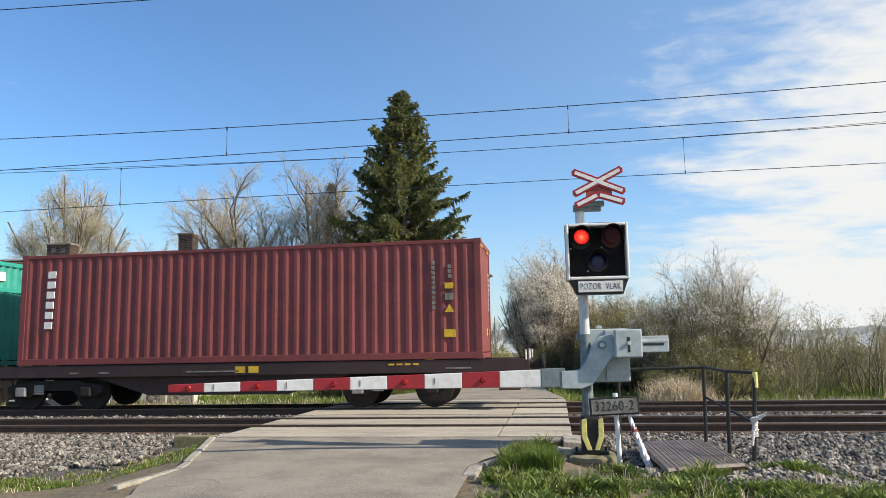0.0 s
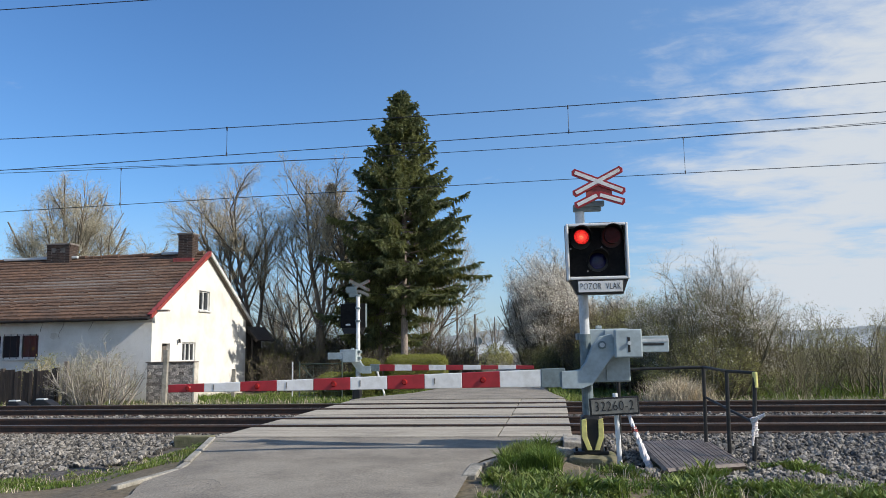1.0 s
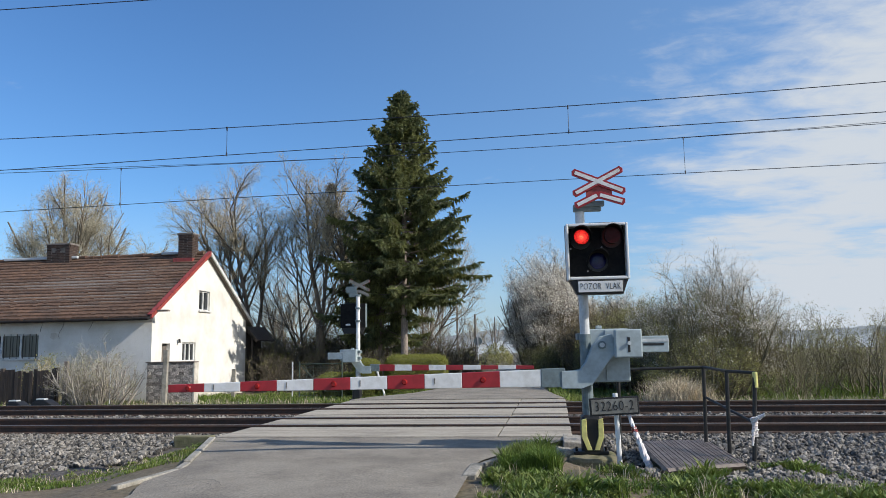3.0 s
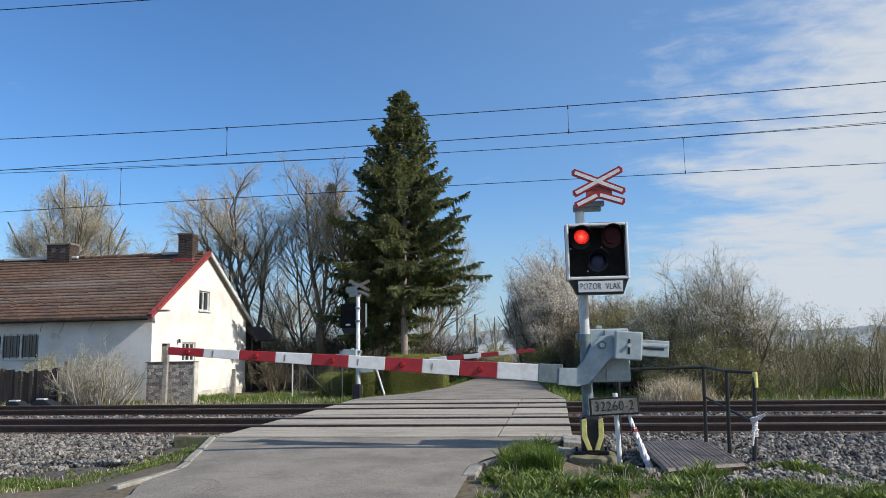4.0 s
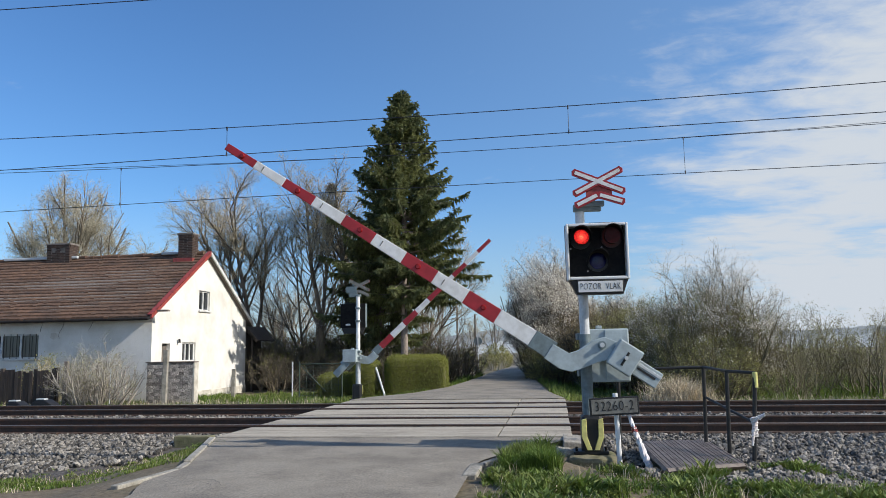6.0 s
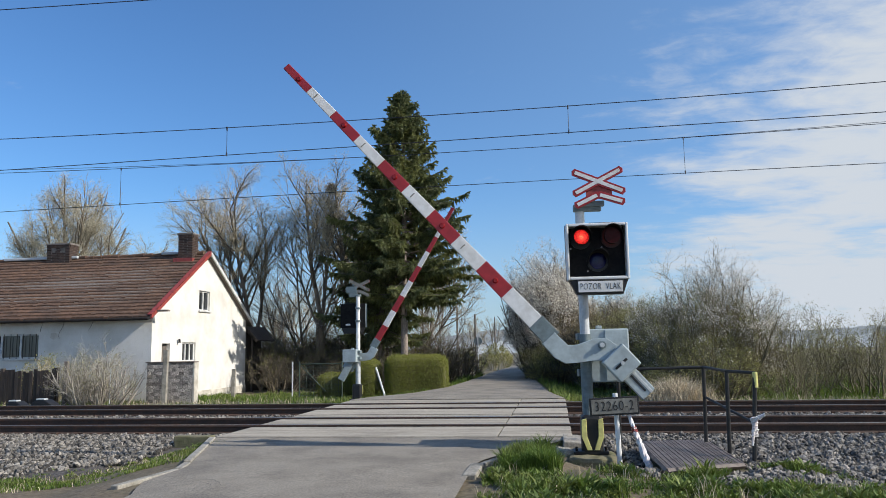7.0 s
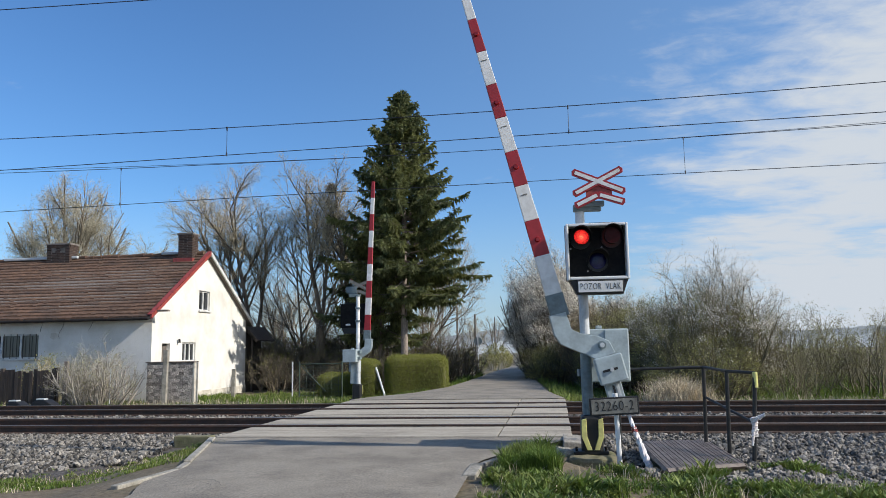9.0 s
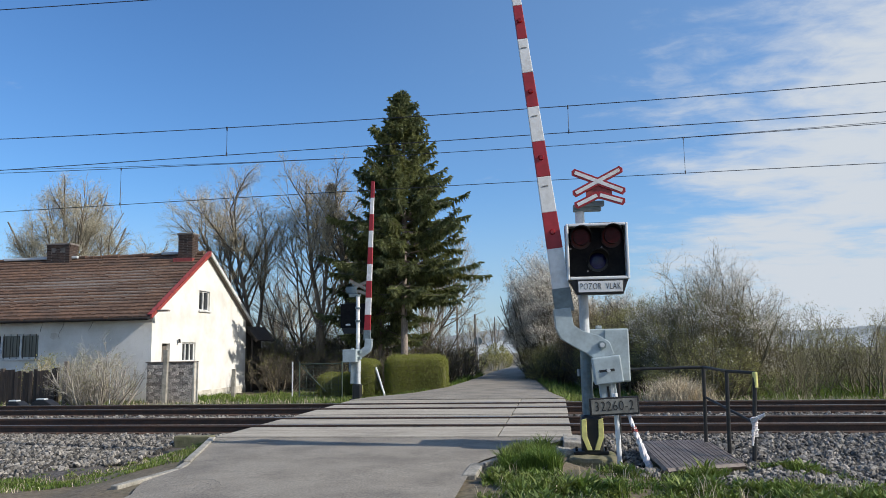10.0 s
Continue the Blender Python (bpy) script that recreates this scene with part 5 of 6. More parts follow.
def build_container(label, material, marks):
    c = thing("shipping_container", label, "container", "containers on the train")
    L, W, H = 12.192, 1.219, 2.896
    z0 = 0.0
    for side, y in ((-1, -W + 0.012), (1, W - 0.012)):
        bm = corrugated(bmesh.new(), L - 0.3, 0.16, H - 0.1, -side * 0.027, 0.283)
        bmesh.ops.transform(bm, matrix=Matrix.Translation((-L + 0.15, y, 0)), verts=bm.verts[:])
        part("side_wall", bm, material, c, "ribbed steel side wall")
    for x, deep in ((-0.02, -0.045), (-L + 0.02, 0.045)):
        bm = corrugated(bmesh.new(), 2 * W - 0.28, 0.16, H - 0.12, deep, 0.285)
        m = Matrix.Translation((x, -W + 0.14, 0)) @ Matrix(((0, 1, 0, 0), (1, 0, 0, 0), (0, 0, 1, 0), (0, 0, 0, 1)))
        bmesh.ops.transform(bm, matrix=m, verts=bm.verts[:])
        part("end_wall", bm, material, c, "ribbed steel end wall")
    part("roof", boxed(-L + 0.05, -0.05, -W + 0.05, W - 0.05, H - 0.05, H - 0.015), material, c)
    for y in (-W, W - 0.1):
        part("top_rail", boxed(-L + 0.12, -0.12, y, y + 0.1, H - 0.1, H - 0.012, 0.008), material, c)
        part("bottom_rail", boxed(-L + 0.12, -0.12, y, y + 0.1, 0.01, 0.17, 0.01), material, c)
        for x in (-L, -0.16):
            part("corner_post", boxed(x, x + 0.16, y, y + 0.1, 0.1, H - 0.1, 0.01), material, c)
            for z in (0.0, H - 0.118):
                part("corner_casting", boxed(x - 0.001, x + 0.178, y - 0.003, y + 0.165 if y < 0 else y + 0.103, z, z + 0.118, 0.01), material, c)
    for x in (-L, -0.1):
        for z in (0.01, H - 0.12):
            part("end_rail", boxed(x, x + 0.1, -W + 0.1, W - 0.1, z, z + 0.12, 0.01), material, c)
    yf = -W - 0.001
    if marks:
        for k in range(6):
            z = 2.36 - k * 0.265
            bm = bmesh.new()
            box(bm, -11.42 - 0.01 * k, -11.20 - 0.01 * k, yf - 0.004, yf + 0.02, z - 0.09, z + 0.09, 0.002)
            part("marking", bm, M["white"], c, "plain white painted block")
        for x, z, w, hgt, mt in ((-0.78, 1.76, 0.2, 0.14, "marker"), (-0.78, 1.50, 0.2, 0.17, "plate"), (-0.78, 0.62, 0.27, 0.19, "marker")):
            part("marking", boxed(x - w / 2, x + w / 2, yf - 0.004, yf + 0.02, z - hgt / 2, z + hgt / 2), M[mt], c, "label on the side wall")
        bm = prism(bmesh.new(), [(-0.9, 1.12), (-0.66, 1.12), (-0.78, 1.31)], yf - 0.004, yf + 0.02)
        part("marking", bm, M["marker"], c, "yellow warning triangle")
        for x, za, zb in ((-1.16, 1.2, 2.42), (-0.76, 1.95, 2.42)):
            for k in range(int((zb - za) / 0.12)):
                part("marking", boxed(x - 0.04, x + 0.04, yf - 0.004, yf + 0.02, za + k * 0.12, za + k * 0.12 + 0.085), M["plate"], c, "small pale unreadable characters")
        xe = 0.0
        for k in range(8):
            part("marking", boxed(xe - 0.01, xe + 0.004, 0.70, 0.76, 1.2 + k * 0.13, 1.29 + k * 0.13), M["white"], c, "small pale unreadable characters")
        part("marking", boxed(xe - 0.01, xe + 0.004, 0.05, 0.22, 0.55, 0.74), M["marker"], c)
        part("marking", boxed(xe - 0.01, xe + 0.004, 0.72, 0.82, 0.55, 0.74), M["marker"], c)
        for y in (-0.8, 0.72):
            part("stripes", boxed(xe - 0.01, xe + 0.004, y - 0.3, y + 0.2, H - 0.17, H - 0.13), M["marker"], c)
    else:
        part("marking", boxed(-0.01, 0.004, -1.0, -0.2, 2.35, 2.6), M["white"], c, "white panel")
        part("marking", boxed(-0.01, 0.004, -1.19, 1.19, 2.05, 2.16), M["teal"], c)
    return c


WHEELS = []


def build_wagon(label):
    w = thing("container_wagon", label, "wagon", "wagons of the train")
    x0, x1 = -15.2, -0.75
    for y in (-1.2, 1.05):
        part("side_beam", boxed(x0, x1, y, y + 0.15, 0.84, 1.145, 0.01), M["chassis"], w, "brown steel side beam")
        bm = prism(bmesh.new(), [(-4.9, 0.86), (-6.6, 0.36), (-10.3, 0.36), (-11.9, 0.86)], y + 0.2 if y < 0 else y - 0.05, y + 0.25 if y < 0 else y)
        part("fishbelly_beam", bm, M["chassis"], w)
    for x in np.linspace(x0, x1 - 0.2, 9):
        part("cross_beam", boxed(x, x + 0.2, -1.05, 1.05, 0.86, 1.05), M["chassis"], w)
    part("centre_sill", boxed(x0, x1, -0.25, 0.25, 0.75, 1.02), M["chassis"], w)
    for y in (-1.21, 1.202):
        for x in (-7.9, -7.55):
            part("marking", boxed(x, x + 0.26, y, y + 0.008, 0.9, 1.06), M["marker"], w, "yellow marking on the side beam")
        for k in range(4):
            part("marking", boxed(-4.0 + k * 0.2, -3.86 + k * 0.2, y, y + 0.008, 1.03, 1.07), M["marker"], w)
        for x, ln in ((-12.4, 0.25), (-11.6, 0.3), (-9.2, 1.4), (-2.6, 0.6)):
            part("marking", boxed(x, x + ln, y, y + 0.008, 0.93, 0.965), M["plate"], w, "small pale unreadable characters")
    # ends: head stock, buffers, hook, steps
    for x, s in ((x1, 1), (x0, -1)):
        part("headstock", boxed(*sorted((x, x + s * 0.12)), -1.2, 1.2, 0.78, 1.12, 0.01), M["chassis"], w)
        for y in (-0.875, 0.875):
            b = part("buffer", tubed((x + s * 0.1, y, 1.0), (x + s * 0.42, y, 1.0), 0.1, n=16), M["bogie"], w, "black buffer")
            part("buffer_plate", tubed((x + s * 0.42, y, 1.0), (x + s * 0.47, y, 1.0), 0.22, n=20), M["bogie"], b)
        part("coupling_hook", boxed(*sorted((x + s * 0.12, x + s * 0.4)), -0.05, 0.05, 0.85, 1.05, 0.02), M["bogie"], w)
        part("coupling_link", tubed((x + s * 0.3, 0, 0.95), (x + s * 0.33, 0, 0.45), 0.03, n=6), M["bogie"], w)
        for y in (-1.15, 1.1):
            part("step", boxed(*sorted((x - s * 0.6, x - s * 0.1)), y - 0.12, y + 0.16, 0.42, 0.46), M["chassis"], w)
            part("step_hanger", boxed(*sorted((x - s * 0.58, x - s * 0.54)), y, y + 0.04, 0.42, 0.85), M["chassis"], w)
            part("hand_grip", tubed((x + s * 0.05, y, 1.1), (x + s * 0.05, y, 1.36), 0.018, n=6), M["white"], w, "white hand grip")
    part("tail_marker", boxed(x1 + 0.121, x1 + 0.15, -1.12, -0.85, 1.14, 1.36), M["white"], w, "white tail marker plate")
    part("tail_marker", boxed(x1 + 0.121, x1 + 0.15, 0.85, 1.12, 1.14, 1.36), M["white"], w, "white tail marker plate")
    for x in (-3.0, -12.9):
        part("twistlock", boxed(x - 0.1, x + 0.1, -1.19, -1.0, 1.10, 1.155), M["marker"], w)
    # bogies
    for bx in (-3.87, -12.9):
        bg = part("bogie", boxed(bx - 0.35, bx + 0.35, -0.9, 0.9, 0.55, 0.74, 0.02), M["bogie"], w, "grimy black freight bogie")
        for y in (-1.06, 0.94):
            o = [(bx - 1.35, 0.62), (bx - 1.35, 0.46), (bx - 1.1, 0.34), (bx - 0.7, 0.34), (bx - 0.5, 0.5), (bx + 0.5, 0.5), (bx + 0.7, 0.34), (bx + 1.1, 0.34), (bx + 1.35, 0.46), (bx + 1.35, 0.62), (bx + 0.6, 0.76), (bx - 0.6, 0.76)]
            part("side_frame", prism(bmesh.new(), o, y, y + 0.12, 0.01), M["bogie"], bg)
            for ax in (bx - 0.92, bx + 0.92):
                yy = y - 0.04 if y < 0 else y + 0.16
                part("axle_box", boxed(ax - 0.14, ax + 0.14, yy - 0.06, yy + 0.06, 0.36, 0.6, 0.03), M["brake"] if y < 0 and ax < bx else M["bogie"], bg)
            for sx in (-0.25, 0, 0.25):
                part("spring", tubed((bx + sx, y + 0.06, 0.5), (bx + sx, y + 0.06, 0.74), 0.08, n=10), M["bogie"], bg)
            for k in range(5):
                part("spring_leaf", boxed(bx - 0.55, bx - 0.28, y - 0.05, y - 0.02, 0.42 + k * 0.05, 0.45 + k * 0.05), M["brake"], bg)
        for ax in (bx - 0.92, bx + 0.92):
            bm = tubed((0, -0.95, 0), (0, 0.95, 0), 0.08, n=10)
            for y in (-0.75, 0.75):
                tube(bm, (0, y - 0.065, 0), (0, y + 0.065, 0), 0.46, n=30)
                for k in range(3):
                    a = k * 2.09
                    tube(bm, (0.25 * math.cos(a), y - 0.075, 0.25 * math.sin(a)), (0.25 * math.cos(a), y - 0.06, 0.25 * math.sin(a)), 0.05, n=8)
            ws = part("wheelset", bm, M["bogie"], bg, at=pose(ax, 0, 0.465))
            WHEELS.append((ws, ax))
    return w


WAGON_TAIL = build_wagon("brown flat container wagon at the tail of the train")
WAGON_NEXT = build_wagon("brown flat container wagon coupled ahead of the last one")
BOX_TAIL = build_container("dark red-brown ribbed steel shipping container with white markings", M["boxcar"], True)
BOX_NEXT = build_container("teal ribbed steel shipping container with a white band", M["teal"], False)
TRAIN = ((WAGON_TAIL, 0.0, 0.004), (WAGON_NEXT, -15.4, 0.004), (BOX_TAIL, -1.71 + 0.0, 1.158), (BOX_NEXT, -1.71 - 13.5, 1.158))

# ---------------------------------------------------------------- plants


class Growth:
    """Collects tapered limbs and small leaves for one plant."""

    def __init__(self, seed):
        self.rng = random.Random(seed)
        self.first = 0.22
        self.v, self.f = [], []
        self.tv, self.tf = [], []
        self.lv, self.lf = [], []
        self.hull = None
        self.tips = 2

    def inside(self, p):
        """Whether a point lies within the plant's ragged outline."""
        if self.hull is None:
            return True
        cx, rx, ry, zc, rz = self.hull
        q = ((p.x - cx) / rx) ** 2 + (p.y / ry) ** 2 + ((p.z - zc) / rz) ** 2
        return q < 1 + 0.75 * noise.noise(p * 0.8 + Vector((rx, ry, zc))) + 0.35 * noise.noise(p * 2.6)

    def limb(self, p, d, length, r0, r1, segs, sides, wander, lift, thin):
        rng = self.rng
        vs, fs = (self.tv, self.tf) if thin else (self.v, self.f)
        pts = []
        p, d = p.copy(), d.normalized()
        base = None
        for k in range(segs + 1):
            f = k / segs
            r = r0 + (r1 - r0) * f
            side = d.orthogonal().normalized()
            other = d.cross(side)
            start = len(vs)
            for s in range(sides):
                a = 2 * math.pi * s / sides
                vs.append((p + side * (math.cos(a) * r) + other * (math.sin(a) * r))[:])
            if base is not None:
                for s in range(sides):
                    t = (s + 1) % sides
                    fs.append((base + s, base + t, start + t, start + s))
            base = start
            pts.append((p.copy(), d.copy(), r))
            d = (d + Vector((rng.uniform(-1, 1), rng.uniform(-1, 1), rng.uniform(-1, 1))) * wander + Vector((0, 0, lift))).normalized()
            p = p + d * (length / segs)
        return pts

    def leaf(self, p, d, w, h):
        rng = self.rng
        n = Vector((rng.uniform(-1, 1), rng.uniform(-1, 1), rng.uniform(-1, 1))).normalized()
        u = d.cross(n)
        if u.length < 1e-3:
            u = d.orthogonal()
        u = u.normalized() * w
        d = d.normalized() * h
        s = len(self.lv)
        self.lv += [p[:], (p + d * 0.5 + u)[:], (p + d)[:], (p + d * 0.5 - u)[:]]
        self.lf.append((s, s + 1, s + 2, s + 3))

    def spread(self, d, angle):
        rng = self.rng
        o = d.orthogonal().normalized()
        o.rotate(Matrix.Rotation(rng.uniform(0, 2 * math.pi), 3, d))
        return (d * math.cos(angle) + o * math.sin(angle)).normalized()

    def grow(self, p, d, length, r, level, plan, leaf=None):
        """plan[level] = (children, share of length, angle, lift, wander, sides)."""
        n, share, angle, lift, wander, sides = plan[level]
        last = level == len(plan) - 1
        thin = level >= len(plan) - 2
        if level and not self.inside(p + d * length * 0.8):
            length *= 0.5
            if not self.inside(p + d * length * 0.8):
                return
        pts = self.limb(p, d, length, r, r * (0.35 if not last else 0.3), 5 if level < 2 else (3 if not last else self.tips), sides, wander, lift, thin)
        rng = self.rng
        if last:
            if leaf and rng.random() < leaf[2]:
                for q, dd, _ in pts[1:]:
                    for _ in range(leaf[3]):
                        off = Vector((rng.gauss(0, 1), rng.gauss(0, 1), rng.gauss(0, 1))) * leaf[4]
                        self.leaf(q + off, self.spread(dd, 0.9), leaf[0] * rng.uniform(0.6, 1.3), leaf[1] * rng.uniform(0.6, 1.3))
            return
        for k in range(n):
            f = 0.3 + 0.7 * (k + rng.random()) / n if level else self.first + (1 - self.first) * (k + rng.random()) / n
            i = min(len(pts) - 2, int(f * (len(pts) - 1)))
            g = f * (len(pts) - 1) - i
            q = pts[i][0].lerp(pts[i + 1][0], min(1, g))
            rr = pts[i][2] * 0.62
            self.grow(q, self.spread(pts[i][1], radians(angle) * rng.uniform(0.6, 1.3)), length * share * rng.uniform(0.7, 1.2) * (1.15 - 0.45 * f), rr, level + 1, plan, leaf)

    def finish(self, name, label, category, at, wood, twig, leafmat=None, group="", twig_name="crown"):
        t = thing(name, label, category, group, at=at)
        if self.v:
            part("trunk", raw("trunk", self.v, self.f, wood, True), wood, t, smooth=True)
        if self.tv:
            part(twig_name, raw(twig_name, self.tv, self.tf, twig), twig, t, "crown of many fine twigs")
        if self.lv:
            part("leaves", raw("leaves", self.lv, self.lf, leafmat), leafmat, t, "small leaves and flowers")
        return t


def bare_tree(seed, at, trunk_len, r, limbs, plan, label, twig="twig", group="bare trees", leaf=None, leafmat="youngleaf", lean=Vector((0, 0, 1)), hull=None):
    g = Growth(seed)
    g.tips = 2 if plan is TREE_PLAN else 1
    g.hull = hull
    pts = g.limb(Vector((0, 0, -0.2)), lean.normalized(), trunk_len, r, r * 0.75, 5, 9, 0.05, 0.0, False)
    top, d, rr = pts[-1]
    for dx, dy, dz, ln, s in limbs:
        at_k = pts[-1] if s > 0.55 else pts[-2]
        g.grow(at_k[0], Vector((dx, dy, dz)).normalized(), ln, rr * s, 0, plan, leaf)
    return g.finish("bare_tree", label, "tree", at, M["bark"], M[twig], M[leafmat], group)


TREE_PLAN = ((11, 0.46, 40, 0.025, 0.08, 7), (8, 0.5, 38, 0.10, 0.13, 5), (6, 0.58, 36, 0.13, 0.18, 4), (6, 0.6, 34, 0.08, 0.22, 3), (0, 0, 0, 0.06, 0.25, 3))
FAR_PLAN = ((11, 0.46, 38, 0.05, 0.07, 6), (10, 0.48, 38, 0.09, 0.13, 4), (8, 0.55, 38, 0.10, 0.2, 3), (6, 0.62, 38, 0.04, 0.3, 3), (0, 0, 0, 0.02, 0.3, 3))

GARDEN_PLAN = ((9, 0.5, 42, 0.04, 0.08, 5), (7, 0.52, 40, 0.09, 0.14, 4), (6, 0.58, 38, 0.10, 0.2, 3), (0, 0, 0, 0.04, 0.25, 3))
LIGHT_PLAN = ((9, 0.46, 38, 0.05, 0.07, 5), (8, 0.48, 38, 0.09, 0.13, 3), (6, 0.55, 38, 0.10, 0.2, 3), (4, 0.62, 38, 0.04, 0.3, 3), (0, 0, 0, 0.02, 0.3, 3))


def build_bare_trees():
    bud = (0.005, 0.2, 0.55, 1, 0.08)
    bare_tree(21, pose(-15.3, 39.5, -0.7), 3.8, 0.38, ((-0.60, 0.1, 0.82, 7.6, 0.5), (-0.10, -0.2, 0.97, 7.6, 0.5), (-0.85, 0.3, 0.6, 5.8, 0.36), (0.25, 0.2, 0.95, 6.6, 0.4), (-0.35, 0.3, 0.92, 7.8, 0.42)), TREE_PLAN,
              "leaning bare willow with budding twigs behind the cottage", leaf=bud, leafmat="twig", lean=Vector((-0.42, 0, 0.9)))
    bare_tree(22, pose(-12.9, 40, -0.7), 4.2, 0.30, ((-0.24, 0, 0.97, 7.0, 0.6), (0.14, 0.15, 0.98, 7.0, 0.55), (-0.45, 0.25, 0.88, 6.5, 0.4), (0.4, -0.2, 0.9, 5.5, 0.36)), TREE_PLAN,
              "tall bare willow with upright budding limbs", leaf=bud, leafmat="twig", lean=Vector((-0.08, 0, 1)))
    bare_tree(23, pose(-11.6, 41, -0.7), 5.0, 0.28, ((-0.17, 0, 1, 6.1, 0.7), (0.3, 0.15, 0.95, 5.8, 0.5), (-0.28, 0.1, 0.95, 6.0, 0.55)), TREE_PLAN,
              "bare willow with a bird's nest in its crown", leaf=bud, leafmat="twig", lean=Vector((0.02, 0, 1)))
    # distant crowns take the twig colour that has haze put into it
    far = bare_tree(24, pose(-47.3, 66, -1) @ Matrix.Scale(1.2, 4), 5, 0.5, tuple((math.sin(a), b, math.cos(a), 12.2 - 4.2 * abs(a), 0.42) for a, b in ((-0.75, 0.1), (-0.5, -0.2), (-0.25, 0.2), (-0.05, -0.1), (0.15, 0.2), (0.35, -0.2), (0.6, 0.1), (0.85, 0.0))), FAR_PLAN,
                    "wide bare tree in spring bud, paled with haze colour, far behind the cottage", "twigfar", leaf=(0.010, 0.3, 0.55, 1, 0.2), leafmat="twigfar", hull=(0.0, 4.9, 4.9, 9.2, 7.2))
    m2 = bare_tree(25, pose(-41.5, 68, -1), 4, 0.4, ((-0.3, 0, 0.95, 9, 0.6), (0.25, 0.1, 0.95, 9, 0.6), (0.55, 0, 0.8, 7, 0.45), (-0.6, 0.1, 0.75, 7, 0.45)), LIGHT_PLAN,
                   "bare tree in spring bud, paled with haze colour, far behind the cottage", "twigfar", leaf=(0.010, 0.3, 0.55, 1, 0.2), leafmat="twigfar")
    for x, y, rz, k in ((-36, 75, 40, 0.62), (-30, 78, 130, 0.6), (-25.5, 72, 200, 0.62), (-56, 80, 70, 0.65), (-9.5, 58, 80, 0.5)):
        copy_thing(m2, pose(x, y, -1.2, 0, 0, rz) @ Matrix.Scale(k, 4))
    for x, y, rz, k in ((-11.0, 140, 20, 0.62), (-6.0, 138, 120, 0.6), (-17, 150, 220, 0.66)):
        copy_thing(m2, pose(x, y, -2.0, 0, 0, rz) @ Matrix.Scale(k, 4))
    # whitish tree right behind the spruce
    bare_tree(26, pose(-8.3, 46, -0.8), 2.2, 0.18, ((0.35, 0, 0.9, 6.0, 0.7), (0.6, 0.1, 0.75, 5.2, 0.6), (0.05, 0.1, 1, 6.2, 0.6)), TREE_PLAN,
              "slender tree in first whitish blossom behind the spruce", leaf=(0.011, 0.03, 0.6, 1, 0.05), leafmat="blossom")
    # young trees filling the garden behind the cottage
    young = bare_tree(27, pose(-14.2, 41.5, -0.7), 1.3, 0.17, ((-0.5, 0, 0.85, 5.6, 0.7), (0.3, 0.2, 0.92, 5.8, 0.7), (-0.15, -0.3, 0.95, 6.4, 0.75), (0.6, -0.1, 0.8, 4.6, 0.5), (-0.8, 0.2, 0.6, 4.2, 0.5)), GARDEN_PLAN,
                      "young bare tree with grey twigs behind the cottage", "greytwig", leaf=(0.006, 0.05, 0.5, 1, 0.05), leafmat="greytwig")
    for x, y, rz, k in ((-11.2, 42.5, 70, 0.85), (-16.8, 44.5, 220, 0.9), (-6.9, 43.8, 190, 0.62)):
        copy_thing(young, pose(x, y, -0.7, 0, 0, rz) @ Matrix.Scale(k, 4))
    # the nest
    g = Growth(9)
    for _ in range(220):
        a = Vector((g.rng.gauss(0, 1), g.rng.gauss(0, 1), g.rng.gauss(0, 0.7))).normalized() * 0.21 * g.rng.uniform(0.7, 1.2)
        g.limb(a, a.cross(Vector((g.rng.uniform(-1, 1), g.rng.uniform(-1, 1), g.rng.uniform(-1, 1)))), 0.35, 0.012, 0.006, 2, 3, 0.3, 0, True)
    me = raw("birds_nest", g.tv, g.tf, M["bark"])
    ob = new("birds_nest", me)
    ob.matrix_basis = pose(-12.62, 40.95, 10.8)
    tagged(ob, "round bird's nest of dark twigs in a bare crown", "nest")


build_bare_trees()


def shrub(seed, at, height, width, stems, label, leaf, leafmat, twig="shrub", group="trackside shrubs", plan=None, depth=None, hull=None, thick=1.0, tips=2):
    g = Growth(seed)
    g.tips = tips
    g.hull = hull
    g.first = 0.08
    depth = depth or width
    plan = plan or ((7, 0.5, 38, 0.05, 0.13, 4), (6, 0.55, 42, 0.05, 0.2, 3), (5, 0.6, 44, 0.03, 0.3, 3), (0, 0, 0, 0.0, 0.35, 3))
    for k in range(stems):
        a, q = g.rng.uniform(0, 2 * math.pi), math.sqrt(g.rng.random())
        foot = Vector((math.cos(a) * q * width * 0.26, math.sin(a) * q * depth * 0.26, -0.1))
        out = Vector((math.cos(a) * q * width * 0.42, math.sin(a) * q * depth * 0.42, height * (0.9 - 0.35 * q * q)))
        g.grow(foot, out - Vector((0, 0, 0)), out.length * g.rng.uniform(0.62, 0.85), (0.035 + 0.006 * height) * thick, 0, plan, leaf)
    return g.finish("shrub", label, "shrub", at, M[twig], M[twig], M[leafmat], group)


